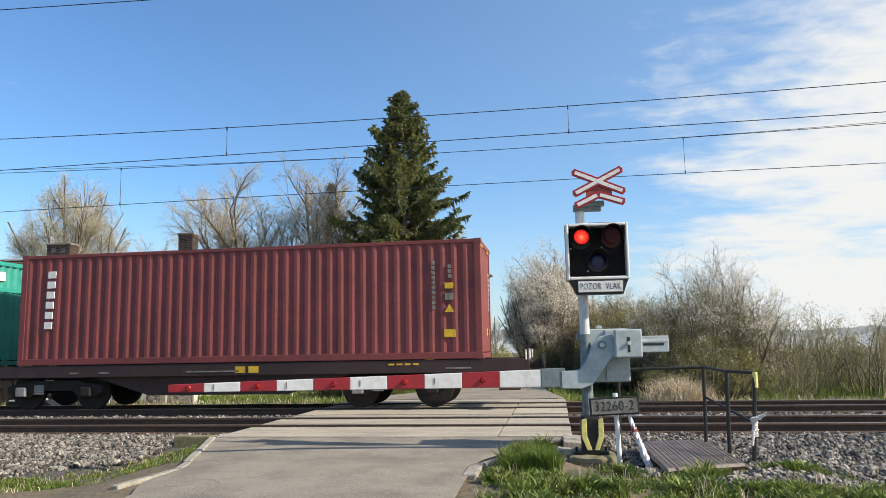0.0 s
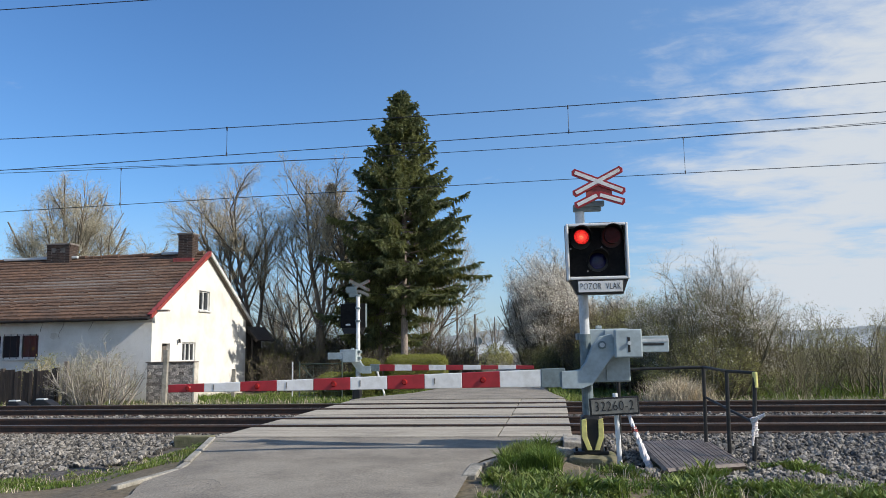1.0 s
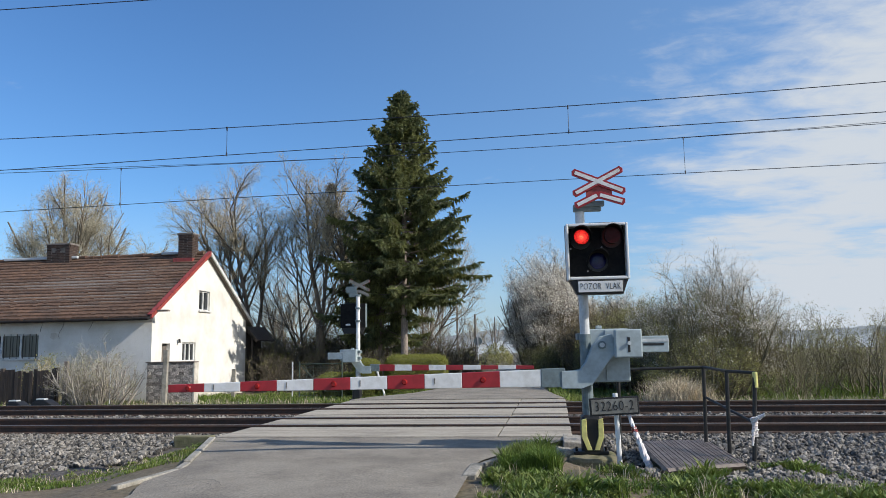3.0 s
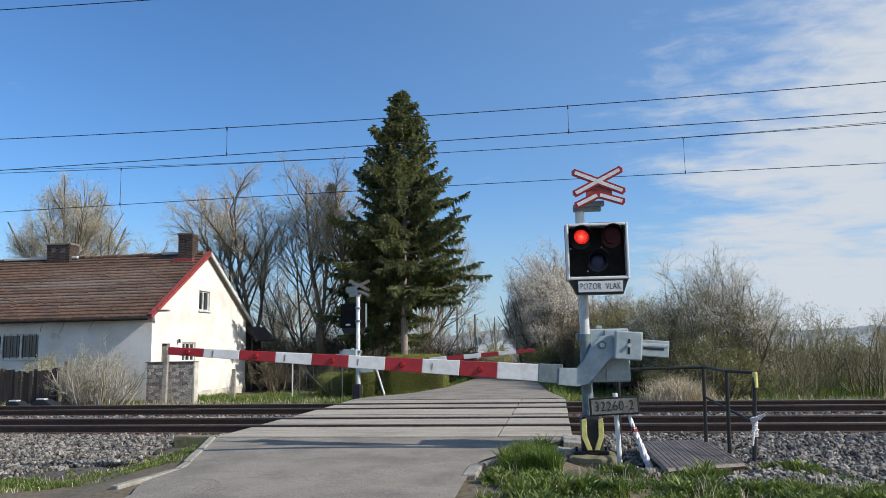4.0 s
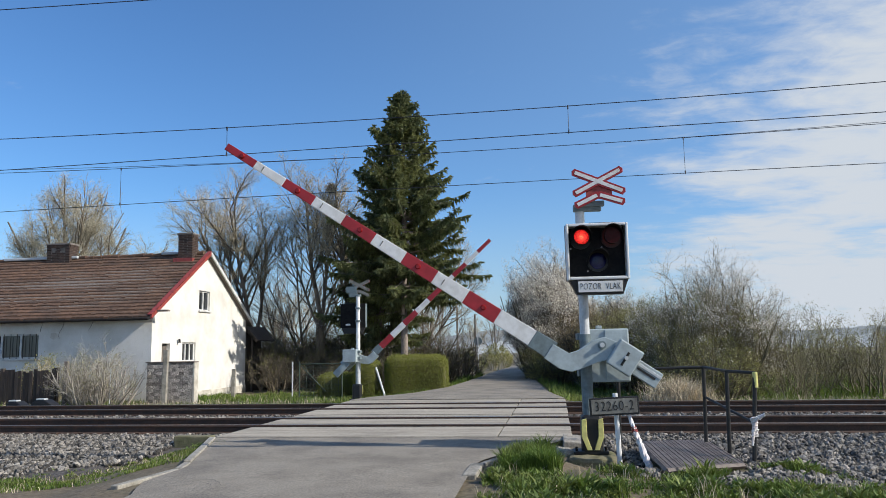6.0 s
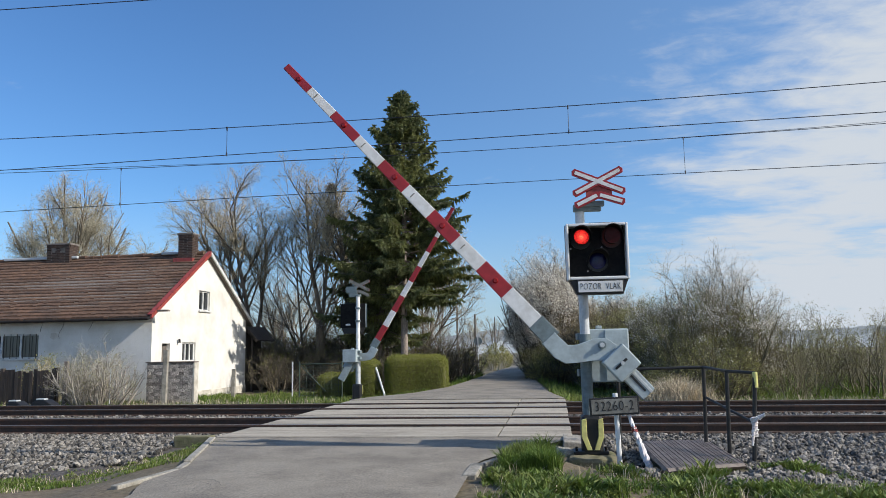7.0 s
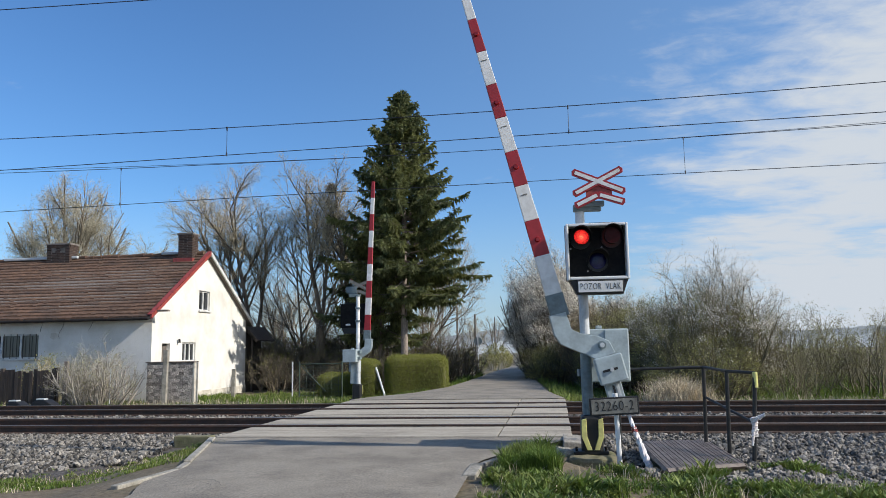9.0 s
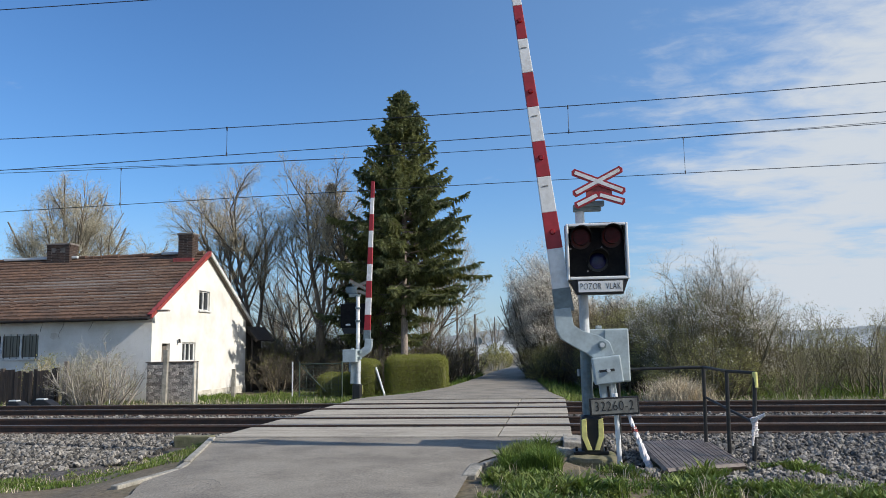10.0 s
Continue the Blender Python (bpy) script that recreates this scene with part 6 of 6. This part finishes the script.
def build_shrubs():
    flower = (0.024, 0.055, 0.95, 4, 0.09)
    fresh = (0.017, 0.05, 0.7, 2, 0.06)
    # tall blossoming thorn at the road side beyond the crossing
    thorn = shrub(31, pose(-0.55, 41.3, -0.6), 8.6, 4.2, 78, "tall blackthorn in dense white blossom beside the road", flower, "blossom", twig="darktwig", thick=0.8, hull=(-0.15, 2.05, 2.6, 4.3, 4.3))
    under = shrub(32, pose(-0.1, 38.6, -0.6), 2.9, 3.2, 32, "low dark tangled shrub under the blossoming thorn", fresh, "youngleaf", twig="darktwig", hull=(0.0, 1.7, 1.7, 1.2, 1.7))
    # extra copies, mostly hidden behind the thorn, added to shade the far road
    for x, y, rz, k in ((0.35, 43.6, 40, 1.1), (0.1, 47.4, 130, 1.15), (-0.1, 51.2, 220, 1.15), (-0.2, 55, 310, 1.2), (0.6, 41.0, 80, 1.2), (1.6, 43.0, 10, 1.6), (1.8, 47.0, 100, 1.7), (1.6, 51.0, 190, 1.7), (1.4, 57.0, 280, 1.7), (1.0, 62, 50, 1.6), (1.6, 67, 90, 1.6)):
        copy_thing(under, pose(x, y, -0.6, 0, 0, rz) @ Matrix.Scale(k, 4))
    # one thorn to the right; the others, mostly hidden, are added as road shade
    for x, y, rz, k in ((3.9, 42.5, 130, 0.68), (1.0, 47.5, 60, 0.85), (1.2, 53.5, 200, 0.8), (1.0, 60, 300, 0.8)):
        copy_thing(thorn, pose(x, y, -0.6, 0, 0, rz) @ Matrix.Scale(k, 4))
    tan = shrub(33, pose(2.3, 36.8, -0.6), 4.9, 4.2, 62, "tangled shrub in tan and green bud", fresh, "tanbud", twig="darktwig", tips=1, hull=(0.0, 2.3, 2.3, 2.3, 2.7))
    # copies along the road's right side, mostly hidden, added to cast shade on it
    for x, y, rz, k in ((1.6, 40.2, 70, 0.9), (1.5, 45.0, 160, 1.0), (1.2, 50.2, 250, 1.0), (1.0, 56, 20, 1.1), (3.6, 46, 300, 1.0)):
        copy_thing(tan, pose(x, y, -0.6, 0, 0, rz) @ Matrix.Scale(k, 4))
    green = shrub(34, pose(3.3, 31.5, -0.6), 4.2, 3.4, 60, "tangled shrub in fresh green bud behind the track", fresh, "youngleaf", twig="darktwig", hull=(0.0, 1.9, 1.9, 1.9, 2.4))
    for x, y, rz, k in ((2.4, 34.3, 90, 0.9), (4.6, 33.6, 200, 1.0), (4.2, 37, 300, 1.1)):
        copy_thing(green, pose(x, y, -0.6, 0, 0, rz) @ Matrix.Scale(k, 4))
    shrub(35, pose(5.5, 27.8, -0.6), 6.0, 4.6, 62, "wide blackthorn in thin white blossom beside the track", (0.015, 0.038, 0.7, 3, 0.07), "blossom", thick=0.7, hull=(0.0, 2.5, 2.4, 2.6, 3.25))
    shrub(42, pose(5.2, 27.3, -0.6), 4.8, 4.4, 40, "tangled shrub in yellow-green bud beside the track", fresh, "youngleaf", thick=0.7, hull=(0.0, 2.4, 2.0, 2.0, 2.6))
    shrub(36, pose(4.9, 25.6, -0.6), 2.6, 3.6, 20, "low shrub in fresh green bud beside the track", fresh, "youngleaf", hull=(0.0, 2.2, 1.5, 1.0, 1.5))
    low = shrub(37, pose(8.6, 28.4, -0.6), 3.7, 3.4, 11, "thin bare trackside shrub in first bud", (0.014, 0.038, 0.7, 2, 0.06), "youngleaf", thick=0.55, tips=1)
    for x, y, rz, k in ((10.6, 27.2, 50, 1.0), (12.6, 29.6, 120, 1.12), (14.8, 27.5, 200, 1.05), (9.6, 33, 260, 1.15), (12.0, 35, 300, 1.2), (15.5, 34, 20, 1.25), (17.5, 30, 160, 1.1), (7.6, 25.6, 80, 0.6), (11.3, 25.6, 240, 0.6), (20, 36, 60, 1.2), (22, 31, 100, 1.2)):
        copy_thing(low, pose(x, y, -0.6, 0, 0, rz) @ Matrix.Scale(k, 4))
    # along the road and the garden
    dark = shrub(38, pose(-11.4, 37.5, -0.6), 2.7, 3.2, 14, "dark leafless garden shrub under the trees", (0.015, 0.045, 0.3, 1, 0.05), "hedge", twig="darktwig", tips=1)
    for x, y, rz, k in ((-13.6, 35.5, 40, 0.95), (-9.3, 38, 100, 1.0), (-7.4, 39.5, 200, 1.1), (-15.5, 39.8, 260, 1.2), (-12.2, 42, 20, 1.3), (-9.8, 43, 150, 1.35), (-17.5, 42, 30, 1.4), (-14.6, 44, 130, 1.4), (-13, 46.5, 15, 1.5), (-10.6, 47, 95, 1.55), (-16.5, 47, 185, 1.6), (-19.5, 46, 275, 1.5), (-11.6, 38.8, 222, 1.0), (-8.2, 40.5, 60, 1.05), (-6.4, 42.5, 310, 1.25), (-7.2, 45.5, 25, 1.4), (-6.2, 49, 75, 1.2), (-9.9, 36.4, 140, 0.9), (-14.8, 40.6, 200, 1.55), (-12.6, 40.8, 290, 1.6), (-10.4, 41.4, 340, 1.5), (-16.8, 41.2, 80, 1.5), (-13.7, 39.2, 10, 1.3)):
        copy_thing(dark, pose(x, y, -0.65, 0, 0, rz) @ Matrix.Scale(k, 4))
    shrub(39, pose(-16.75, 25.5, -0.6), 2.8, 3.4, 34, "bare grey lilac bush with sparse buds before the cottage", (0.012, 0.035, 0.3, 1, 0.05), "youngleaf", twig="greytwig", thick=0.75, hull=(-0.1, 1.85, 1.5, 1.3, 1.75))
    shrub(40, pose(-19.6, 26.6, -0.6), 2.4, 3.0, 12, "budding garden bush behind the board fence", (0.02, 0.06, 0.7, 1, 0.05), "youngleaf", twig="twig")
    yel = shrub(41, pose(-6.7, 84, -1.1), 3.4, 3.4, 16, "pale yellow-green bush beside the country road", (0.05, 0.12, 0.8, 2, 0.12), "youngleaf", twig="twigfar", tips=1, hull=(0.0, 1.7, 1.7, 1.4, 1.9))
    for x, y, k in ((-10.5, 88, 0.8), (-13.5, 80, 0.9), (-7.9, 72, 0.62), (-9.6, 64, 0.55), (-11.6, 60, 0.6), (-9.0, 52, 0.5), (5.5, 90, 1.1), (10, 100, 1.2)):
        copy_thing(yel, pose(x, y, -1.1, 0, 0, x * 37) @ Matrix.Scale(k, 4))


build_shrubs()


def build_spruce(name, seed, at, height, radius, low, label, density=1.0):
    g = Growth(seed)
    rng = g.rng
    g.limb(Vector((0, 0, -0.3)), Vector((0, 0, 1)), height + 0.2, 0.21, 0.02, 12, 8, 0.008, 0.01, False)
    z = low
    needles_v, needles_f = [], []

    def tuft(p, d, ln, w):
        """A twig clothed in needles: four thin blades round its line."""
        o = d.orthogonal().normalized()
        for k in range(3):
            q = Matrix.Rotation(k * math.pi / 3 + rng.random(), 3, d) @ o
            s = len(needles_v)
            needles_v.extend([(p - q * w * 0.55)[:], (p + d * ln * 0.55 - q * w + Vector((0, 0, -0.02)))[:], (p + d * ln)[:], (p + d * ln * 0.55 + q * w)[:], (p + q * w * 0.55)[:]])
            needles_f.append((s, s + 1, s + 2, s + 3, s + 4))
    while z < height - 0.15:
        f = (z - low) / (height - low)
        reach = radius * (1 - f) ** 0.79 * (0.54 + 0.46 * min(1, f * 4.5)) + 0.12
        n = max(5, int((8 if f < 0.7 else 7) * density))
        start = rng.uniform(0, 6.28)
        for k in range(n):
            a = start + 2 * math.pi * k / n + rng.uniform(-0.3, 0.3)
            ln = reach * rng.choice((0.45, 0.6, 0.75, 0.85, 0.95, 1.08)) * rng.uniform(0.9, 1.1)
            droop = -0.18 * (1 - f) + 0.6 * f * f + rng.uniform(-0.34, 0.3)
            d = Vector((math.cos(a), math.sin(a), droop)).normalized()
            pts = g.limb(Vector((0, 0, z + rng.uniform(-0.5, 0.5) * (1 - f))), d, ln, 0.012 + 0.012 * ln, 0.006, 6, 4, 0.07, 0.055, False)
            steps = max(4, int(ln / 0.17))
            for j in range(steps):
                u = (0.30 + 0.70 * (j + rng.random()) / steps) * 6
                i = min(5, int(u))
                p = pts[i][0].lerp(pts[i + 1][0], u - i)
                dd = pts[i][1]
                sidev = dd.cross(Vector((0, 0, 1))).normalized()
                size = 0.32 + 0.30 * (1 - u / 6) * min(1.6, ln / 1.6)
                for s in (-1, 1):
                    td = (dd * rng.uniform(0.5, 0.9) + sidev * s * rng.uniform(0.55, 0.95) + Vector((0, 0, rng.uniform(-0.75, 0.15)))).normalized()
                    tl = size * rng.uniform(0.6, 1.15)
                    tuft(p, td, tl, 0.036)
                    m = p + td * tl * 0.5
                    for s2 in (-1, 1):
                        t2 = (td + td.cross(Vector((0, 0, 1))).normalized() * s2 * 0.9 + Vector((0, 0, rng.uniform(-0.6, 0.1)))).normalized()
                        tuft(m, t2, tl * 0.55, 0.032)
                for _ in range(3):
                    tuft(p, (dd * 0.3 + Vector((rng.uniform(-0.3, 0.3), rng.uniform(-0.3, 0.3), -0.8))).normalized(), size * rng.uniform(0.6, 1.35), 0.036)
            tip, td, _ = pts[-1]
            tuft(tip - td * 0.1, td, 0.3, 0.045)
        z += (0.29 if f < 0.75 else 0.22) * rng.uniform(0.8, 1.2)
    tuft(Vector((0, 0, height - 0.5)), Vector((0.02, 0, 1)), 0.75, 0.05)
    t = thing(name, label, "tree", "spruces", at=at)
    part("trunk", raw("trunk", g.v, g.f, M["sprucebark"], True), M["sprucebark"], t)
    part("needles", raw("needles", needles_v, needles_f, M["spruce"]), M["spruce"], t, "dark green needled boughs")
    return t


build_spruce("spruce", 51, pose(-7.72, 37.8, -0.55), 15.6, 4.9, 4.3, "tall dark green Norway spruce beside the road")
build_spruce("spruce", 52, pose(-9.3, 39.2, -0.6), 9.6, 3.6, 2.5, "smaller dark spruce pressed against the tall one", 0.9)


def build_hedge(seed, at, sx, sy, sz, n, label):
    rng = random.Random(seed)
    h = thing("hedge", label, "hedge", "clipped hedges", at=at)
    bm = boxed(-sx / 2 + 0.08, sx / 2 - 0.08, -sy / 2 + 0.08, sy / 2 - 0.08, 0, sz - 0.08, 0.33)
    part("hedge_core", bm, M["shrub"], h, "dark inner twigs")
    verts, faces = [], []
    for _ in range(n):
        face = rng.random()
        u, v = rng.uniform(-1, 1), rng.uniform(-1, 1)
        if face < 0.3:
            p, nn = Vector((u * sx / 2, v * sy / 2, sz)), Vector((0, 0, 1))
        elif face < 0.75:
            p, nn = Vector((u * sx / 2, -sy / 2, (v + 1) / 2 * sz)), Vector((0, -1, 0))
        else:
            p, nn = Vector((rng.choice((-1, 1)) * sx / 2, u * sy / 2, (v + 1) / 2 * sz)), Vector((1, 0, 0))
        c = Vector((max(-sx / 2 + 0.42, min(sx / 2 - 0.42, p.x)), max(-sy / 2 + 0.42, min(sy / 2 - 0.42, p.y)), min(sz - 0.42, p.z)))
        d = p - c
        if d.length > 0.42:
            p = c + d.normalized() * 0.42
        p = p + Vector((rng.gauss(0, 0.03), rng.gauss(0, 0.03), rng.gauss(0, 0.03))) * (1 + 0.8 * noise.noise(p * 1.5))
        a = (Vector((rng.gauss(0, 1), rng.gauss(0, 1), rng.gauss(0, 1)))).normalized()
        b = a.orthogonal().normalized() * 0.011
        a = a * 0.03
        s = len(verts)
        verts += [p[:], (p + a * 0.5 + b)[:], (p + a)[:], (p + a * 0.5 - b)[:]]
        faces.append((s, s + 1, s + 2, s + 3))
    part("foliage", raw("foliage", verts, faces, M["hedge"]), M["hedge"], h, "small yellow-green leaves")
    return h


build_hedge(61, pose(-5.75, 30.6, -0.5, 0, 0, 8), 2.55, 1.7, 1.62, 52000, "clipped yellow-green hedge with rounded corners")
build_hedge(62, pose(-7.75, 30.2, -0.5), 1.1, 1.2, 1.5, 20000, "narrow clipped hedge beside the white stake")
build_hedge(63, pose(-9.2, 30.8, -0.55), 1.7, 1.0, 1.0, 18000, "low rounded hedge under the spruce")

# grass


def blades(name, spots, label, material, seed):
    """Bent tapering blades; a spot is x, y, z, height, width."""
    rng = random.Random(seed)
    verts, faces = [], []
    for x, y, z, ht, w in spots:
        a, lean, b = rng.uniform(0, 6.28), rng.uniform(0.1, 0.75), rng.uniform(0, 6.28)
        ux, uy = math.cos(b) * w, math.sin(b) * w
        lx, ly = math.cos(a) * lean * ht, math.sin(a) * lean * ht
        s = len(verts)
        verts += [(x - ux, y - uy, z - 0.02), (x + ux, y + uy, z - 0.02), (x + ux * 0.8 + lx * 0.35, y + uy * 0.8 + ly * 0.35, z + ht * 0.55), (x - ux * 0.8 + lx * 0.35, y - uy * 0.8 + ly * 0.35, z + ht * 0.55), (x + lx, y + ly, z + ht * (1 - 0.3 * lean))]
        faces += [(s, s + 1, s + 2, s + 3), (s + 3, s + 2, s + 4)]
    ob = new(name, raw(name, verts, faces, material))
    return tagged(ob, label, "grass", kind="stuff")


def build_grass():
    rng = random.Random(70)

    def patch(n, x0, x1, y0, y1, ht, w, dense=0.0, scale=1.2, keep=lambda x, y: True, tall=1.7):
        out = []
        for _ in range(n):
            x, y = rng.uniform(x0, x1), rng.uniform(y0, y1)
            d = noise.noise((x * scale, y * scale, 7)) + 0.5 * noise.noise((x * scale * 3, y * scale * 3, 2))
            if d < dense + rng.uniform(-0.35, 0.35) or not keep(x, y):
                continue
            out.append((x, y, ground_z(x, y), ht * rng.uniform(0.4, 1.25) * (1 + tall * max(0, d)), w * rng.uniform(0.7, 1.3)))
        return out
    off_road = lambda x, y: x > road_right(y) + 0.12 or x < road_left(y) - 0.2
    bank = lambda x, y: ((x - 2.55) / 0.75) ** 2 + ((y - 9.95) / 0.2) ** 2 < 1
    right = lambda x, y: bank(x, y) or x > road_right(y) + 0.22 and not (1.15 < x < 2.3 and y > 9.6) and not (-0.1 < x < 1.15 and y > 9.95) and y < (11.0 if x < 0.1 else 9.55) + 0.45 * noise.noise((x, 0, 3)) - max(0, x - 2.4) * 0.25 and not ((x - 2.45) / 0.85) ** 2 + ((y - 9.08) / 0.4) ** 2 < 1 + 0.8 * noise.noise((x * 3, y * 3, 6))
    left = lambda x, y: x < -5.55 and y < 9.75 + max(0, x + 8.9) * 0.95 + 0.3 * noise.noise((x, 1, 3)) and y > 9.0 + max(0, (x + 7.5)) * 0.75
    near = patch(26000, -0.9, 6.5, 6.9, 11.6, 0.05, 0.008, 0.0, 1.5, right)
    for x, y, z, ht, w in patch(2600, -0.9, 6.5, 6.9, 11.4, 0.095, 0.008, 0.0, 1.5, right):
        for _ in range(rng.randint(10, 22)):
            near.append((x + rng.gauss(0, 0.03), y + rng.gauss(0, 0.03), z, ht * rng.uniform(0.5, 1.25), w * rng.uniform(0.6, 1.2)))
    near += patch(13000, -0.75, 0.02, 9.6, 11.3, 0.20, 0.007, -0.25, 2.2, right)
    near += patch(40000, -11, -5.5, 8.4, 12.6, 0.04, 0.007, -0.1, 1.6, left)
    blades("grass_verge", near, "fresh green grass on the verge beside the crossing", M["grass"], 71)
    verts, faces = [], []
    for x, y, z, ht, w in patch(6800, -0.9, 6.5, 6.9, 11.2, 0.065, 0.012, 0.04, 1.5, right, 3.2) + patch(500, -9.5, -5.5, 8.6, 12.2, 0.045, 0.010, 0.05, 1.4, left, 1.0):
        for _ in range(rng.randint(9, 16)):
            a, up = rng.uniform(0, 6.28), rng.uniform(0.15, 1.1)
            ln, ww = ht * rng.uniform(0.6, 1.4), w * rng.uniform(0.8, 1.7)
            dx, dy, dz = math.cos(a) * math.cos(up) * ln, math.sin(a) * math.cos(up) * ln, math.sin(up) * ln
            ux, uy = -math.sin(a) * ww, math.cos(a) * ww
            bx, by, bz = x + rng.gauss(0, 0.02), y + rng.gauss(0, 0.02), z + rng.uniform(0, 0.05)
            s = len(verts)
            verts += [(bx, by, bz), (bx + dx * 0.5 + ux, by + dy * 0.5 + uy, bz + dz * 0.6), (bx + dx, by + dy, bz + dz * 0.85), (bx + dx * 0.5 - ux, by + dy * 0.5 - uy, bz + dz * 0.6)]
            faces.append((s, s + 1, s + 2, s + 3))
    ob = new("weed_leaves", raw("weed_leaves", verts, faces, M["weed"]))
    tagged(ob, "broad green weed rosettes among the verge grass", "weeds", kind="stuff")
    dead = patch(5000, -0.9, 6.5, 6.9, 11.2, 0.12, 0.004, 0.15, 1.7, right) + patch(3500, -10, -5.6, 8.4, 12.4, 0.06, 0.004, 0.0, 1.7, left)
    blades("dry_grass", dead, "dead straw-coloured blades among the verge grass", M["straw"], 72)
    clear = lambda x, y: off_road(x, y) and not (x < GX + 0.1 and y > GY0)
    far = patch(34000, -23, -5.0, 22.8, 34, 0.15, 0.011, -0.2, 0.5, clear) + patch(22000, -1.2, 6, 22.2, 48, 0.20, 0.014, -0.35, 0.5, clear) + patch(9000, -8, -3.6, 32, 50, 0.2, 0.016, -0.25, 0.5, clear) + patch(9000, 4, 16, 22.3, 26, 0.22, 0.012, -0.15, 0.5) + patch(20000, 6, 24, 26, 46, 0.3, 0.025, -0.4, 0.4)
    blades("far_grass", far, "green spring grass beyond the tracks", M["grass"], 73)
    straw = []
    for _ in range(2400):
        x, y = rng.gauss(3.65, 0.42), rng.gauss(23.6, 0.4)
        straw.append((x, y, -0.55, rng.uniform(0.5, 1.25) * max(0.3, 1 - abs(x - 3.6) * 0.25), 0.010))
    for _ in range(2600):
        x, y = rng.uniform(-1, 15), rng.uniform(22.4, 24.5)
        straw.append((x, y, -0.55, rng.uniform(0.2, 0.5), 0.009))
    for _ in range(1500):
        x, y = rng.uniform(-22, -8), rng.uniform(23.5, 27)
        straw.append((x, y, -0.55, rng.uniform(0.15, 0.4), 0.009))
    blades("tall_dry_grass", straw, "tall bleached dry grass tuft beside the track", M["straw"], 74)


build_grass()

# ---------------------------------------------------------------- distance


def far_ridge(name, y, base, heights, step, x0, material, label, seed):
    rng = random.Random(seed)
    verts, faces = [], []
    n = int(-2 * x0 / step)
    for i in range(n + 1):
        x = x0 + i * step
        h = heights[0] + heights[1] * noise.noise((x * 0.004, seed, 0)) + heights[2] * noise.noise((x * 0.05, seed, 1)) + heights[3] * rng.random()
        verts += [(x, y, base), (x, y + 8, base + h), (x, y + 60, base)]
    for i in range(n):
        a = i * 3
        faces += [(a, a + 3, a + 4, a + 1), (a + 1, a + 4, a + 5, a + 2)]
    ob = new(name, raw(name, verts, faces, material))
    return tagged(ob, label, "backdrop", kind="structure")


# woods and hills share one base colour with the haze mixed in
far_ridge("backdrop_woods", 420, -4, (7.5, 3, 1.6, 1.2), 3.0, -900, M["haze_wood"], "line of far woods in painted blue-grey haze", 3)
far_ridge("backdrop_hills", 1600, -10, (34, 22, 3, 2), 6.0, -3000, M["haze_wood"], "far hills on the horizon in painted haze", 8)


# ---------------------------------------------------------------- what moves


def motions():
    speed = 26.4
    # the train runs out of sight along the far track
    for ob, x, z in TRAIN:
        walk(ob, [(t, pose(x - speed * t, TRACK_FAR, z)) for t in range(11)])
    for ws, ax in WHEELS:
        rows = [(k / 30, pose(ax, 0, 0.465, 0, -84 * k, 0)) for k in range(0, 25)]
        walk(ws, rows + [(10.0, pose(ax, 0, 0.465, 0, -84 * 24, 0))])
    # barrier arms rise
    near = ((0, 0), (3.3, 0), (3.75, 1.2), (4.0, 5.0), (4.5, 12.9), (5.0, 20.15), (5.5, 27.35), (6.25, 37.7), (7.0, 48.05), (7.5, 54.9), (8.0, 61.8), (8.5, 68.6), (9.0, 76.3), (9.3, 81.2), (9.5, 83.7), (9.65, 84.2), (10, 84.2))
    far = ((0, 0), (3.4, 0), (3.75, 1.2), (4.0, 5.3), (4.5, 15), (5.0, 25.7), (5.5, 35.1), (6.25, 47.6), (7.0, 59.4), (7.5, 66.9), (8.0, 74.1), (8.5, 81.4), (8.9, 87.4), (9.05, 88.1), (10, 88.1))
    walk(ARM_NEAR, [(t, pose(*NEAR_PIVOT, 0, a, 5)) for t, a in near])
    walk(ARM_FAR, [(t, pose(*FAR_PIVOT, 0, a, 180)) for t, a in far])
    # the red lamps turn their glowing faces out and away in turn, once a second
    for (side, which), lens in LENSES.items():
        lit = which == "left"
        turn = 0.0 if lit else 180.0
        rows = [(0.0, pose(0, -0.14, 0, 0, 0, turn))]
        changes = [n + d for n in range(10) for d in (0.1, 0.6)]
        for c in changes:
            if c > 9.15:
                break
            f = round(c * 30)
            for k, a in ((-2, 0), (-1, 35), (0, 90), (1, 145), (2, 180)):
                rows.append(((f + k) / 30, pose(0, -0.14, 0, 0, 0, turn + a)))
            turn += 180
            lit = not lit
        if lit:
            f = round(9.4 * 30)
            for k, a in ((-2, 0), (-1, 35), (0, 90), (1, 145), (2, 180)):
                rows.append(((f + k) / 30, pose(0, -0.14, 0, 0, 0, turn + a)))
            turn += 180
        rows.append((10.0, pose(0, -0.14, 0, 0, 0, turn)))
        walk(lens, rows)


motions()
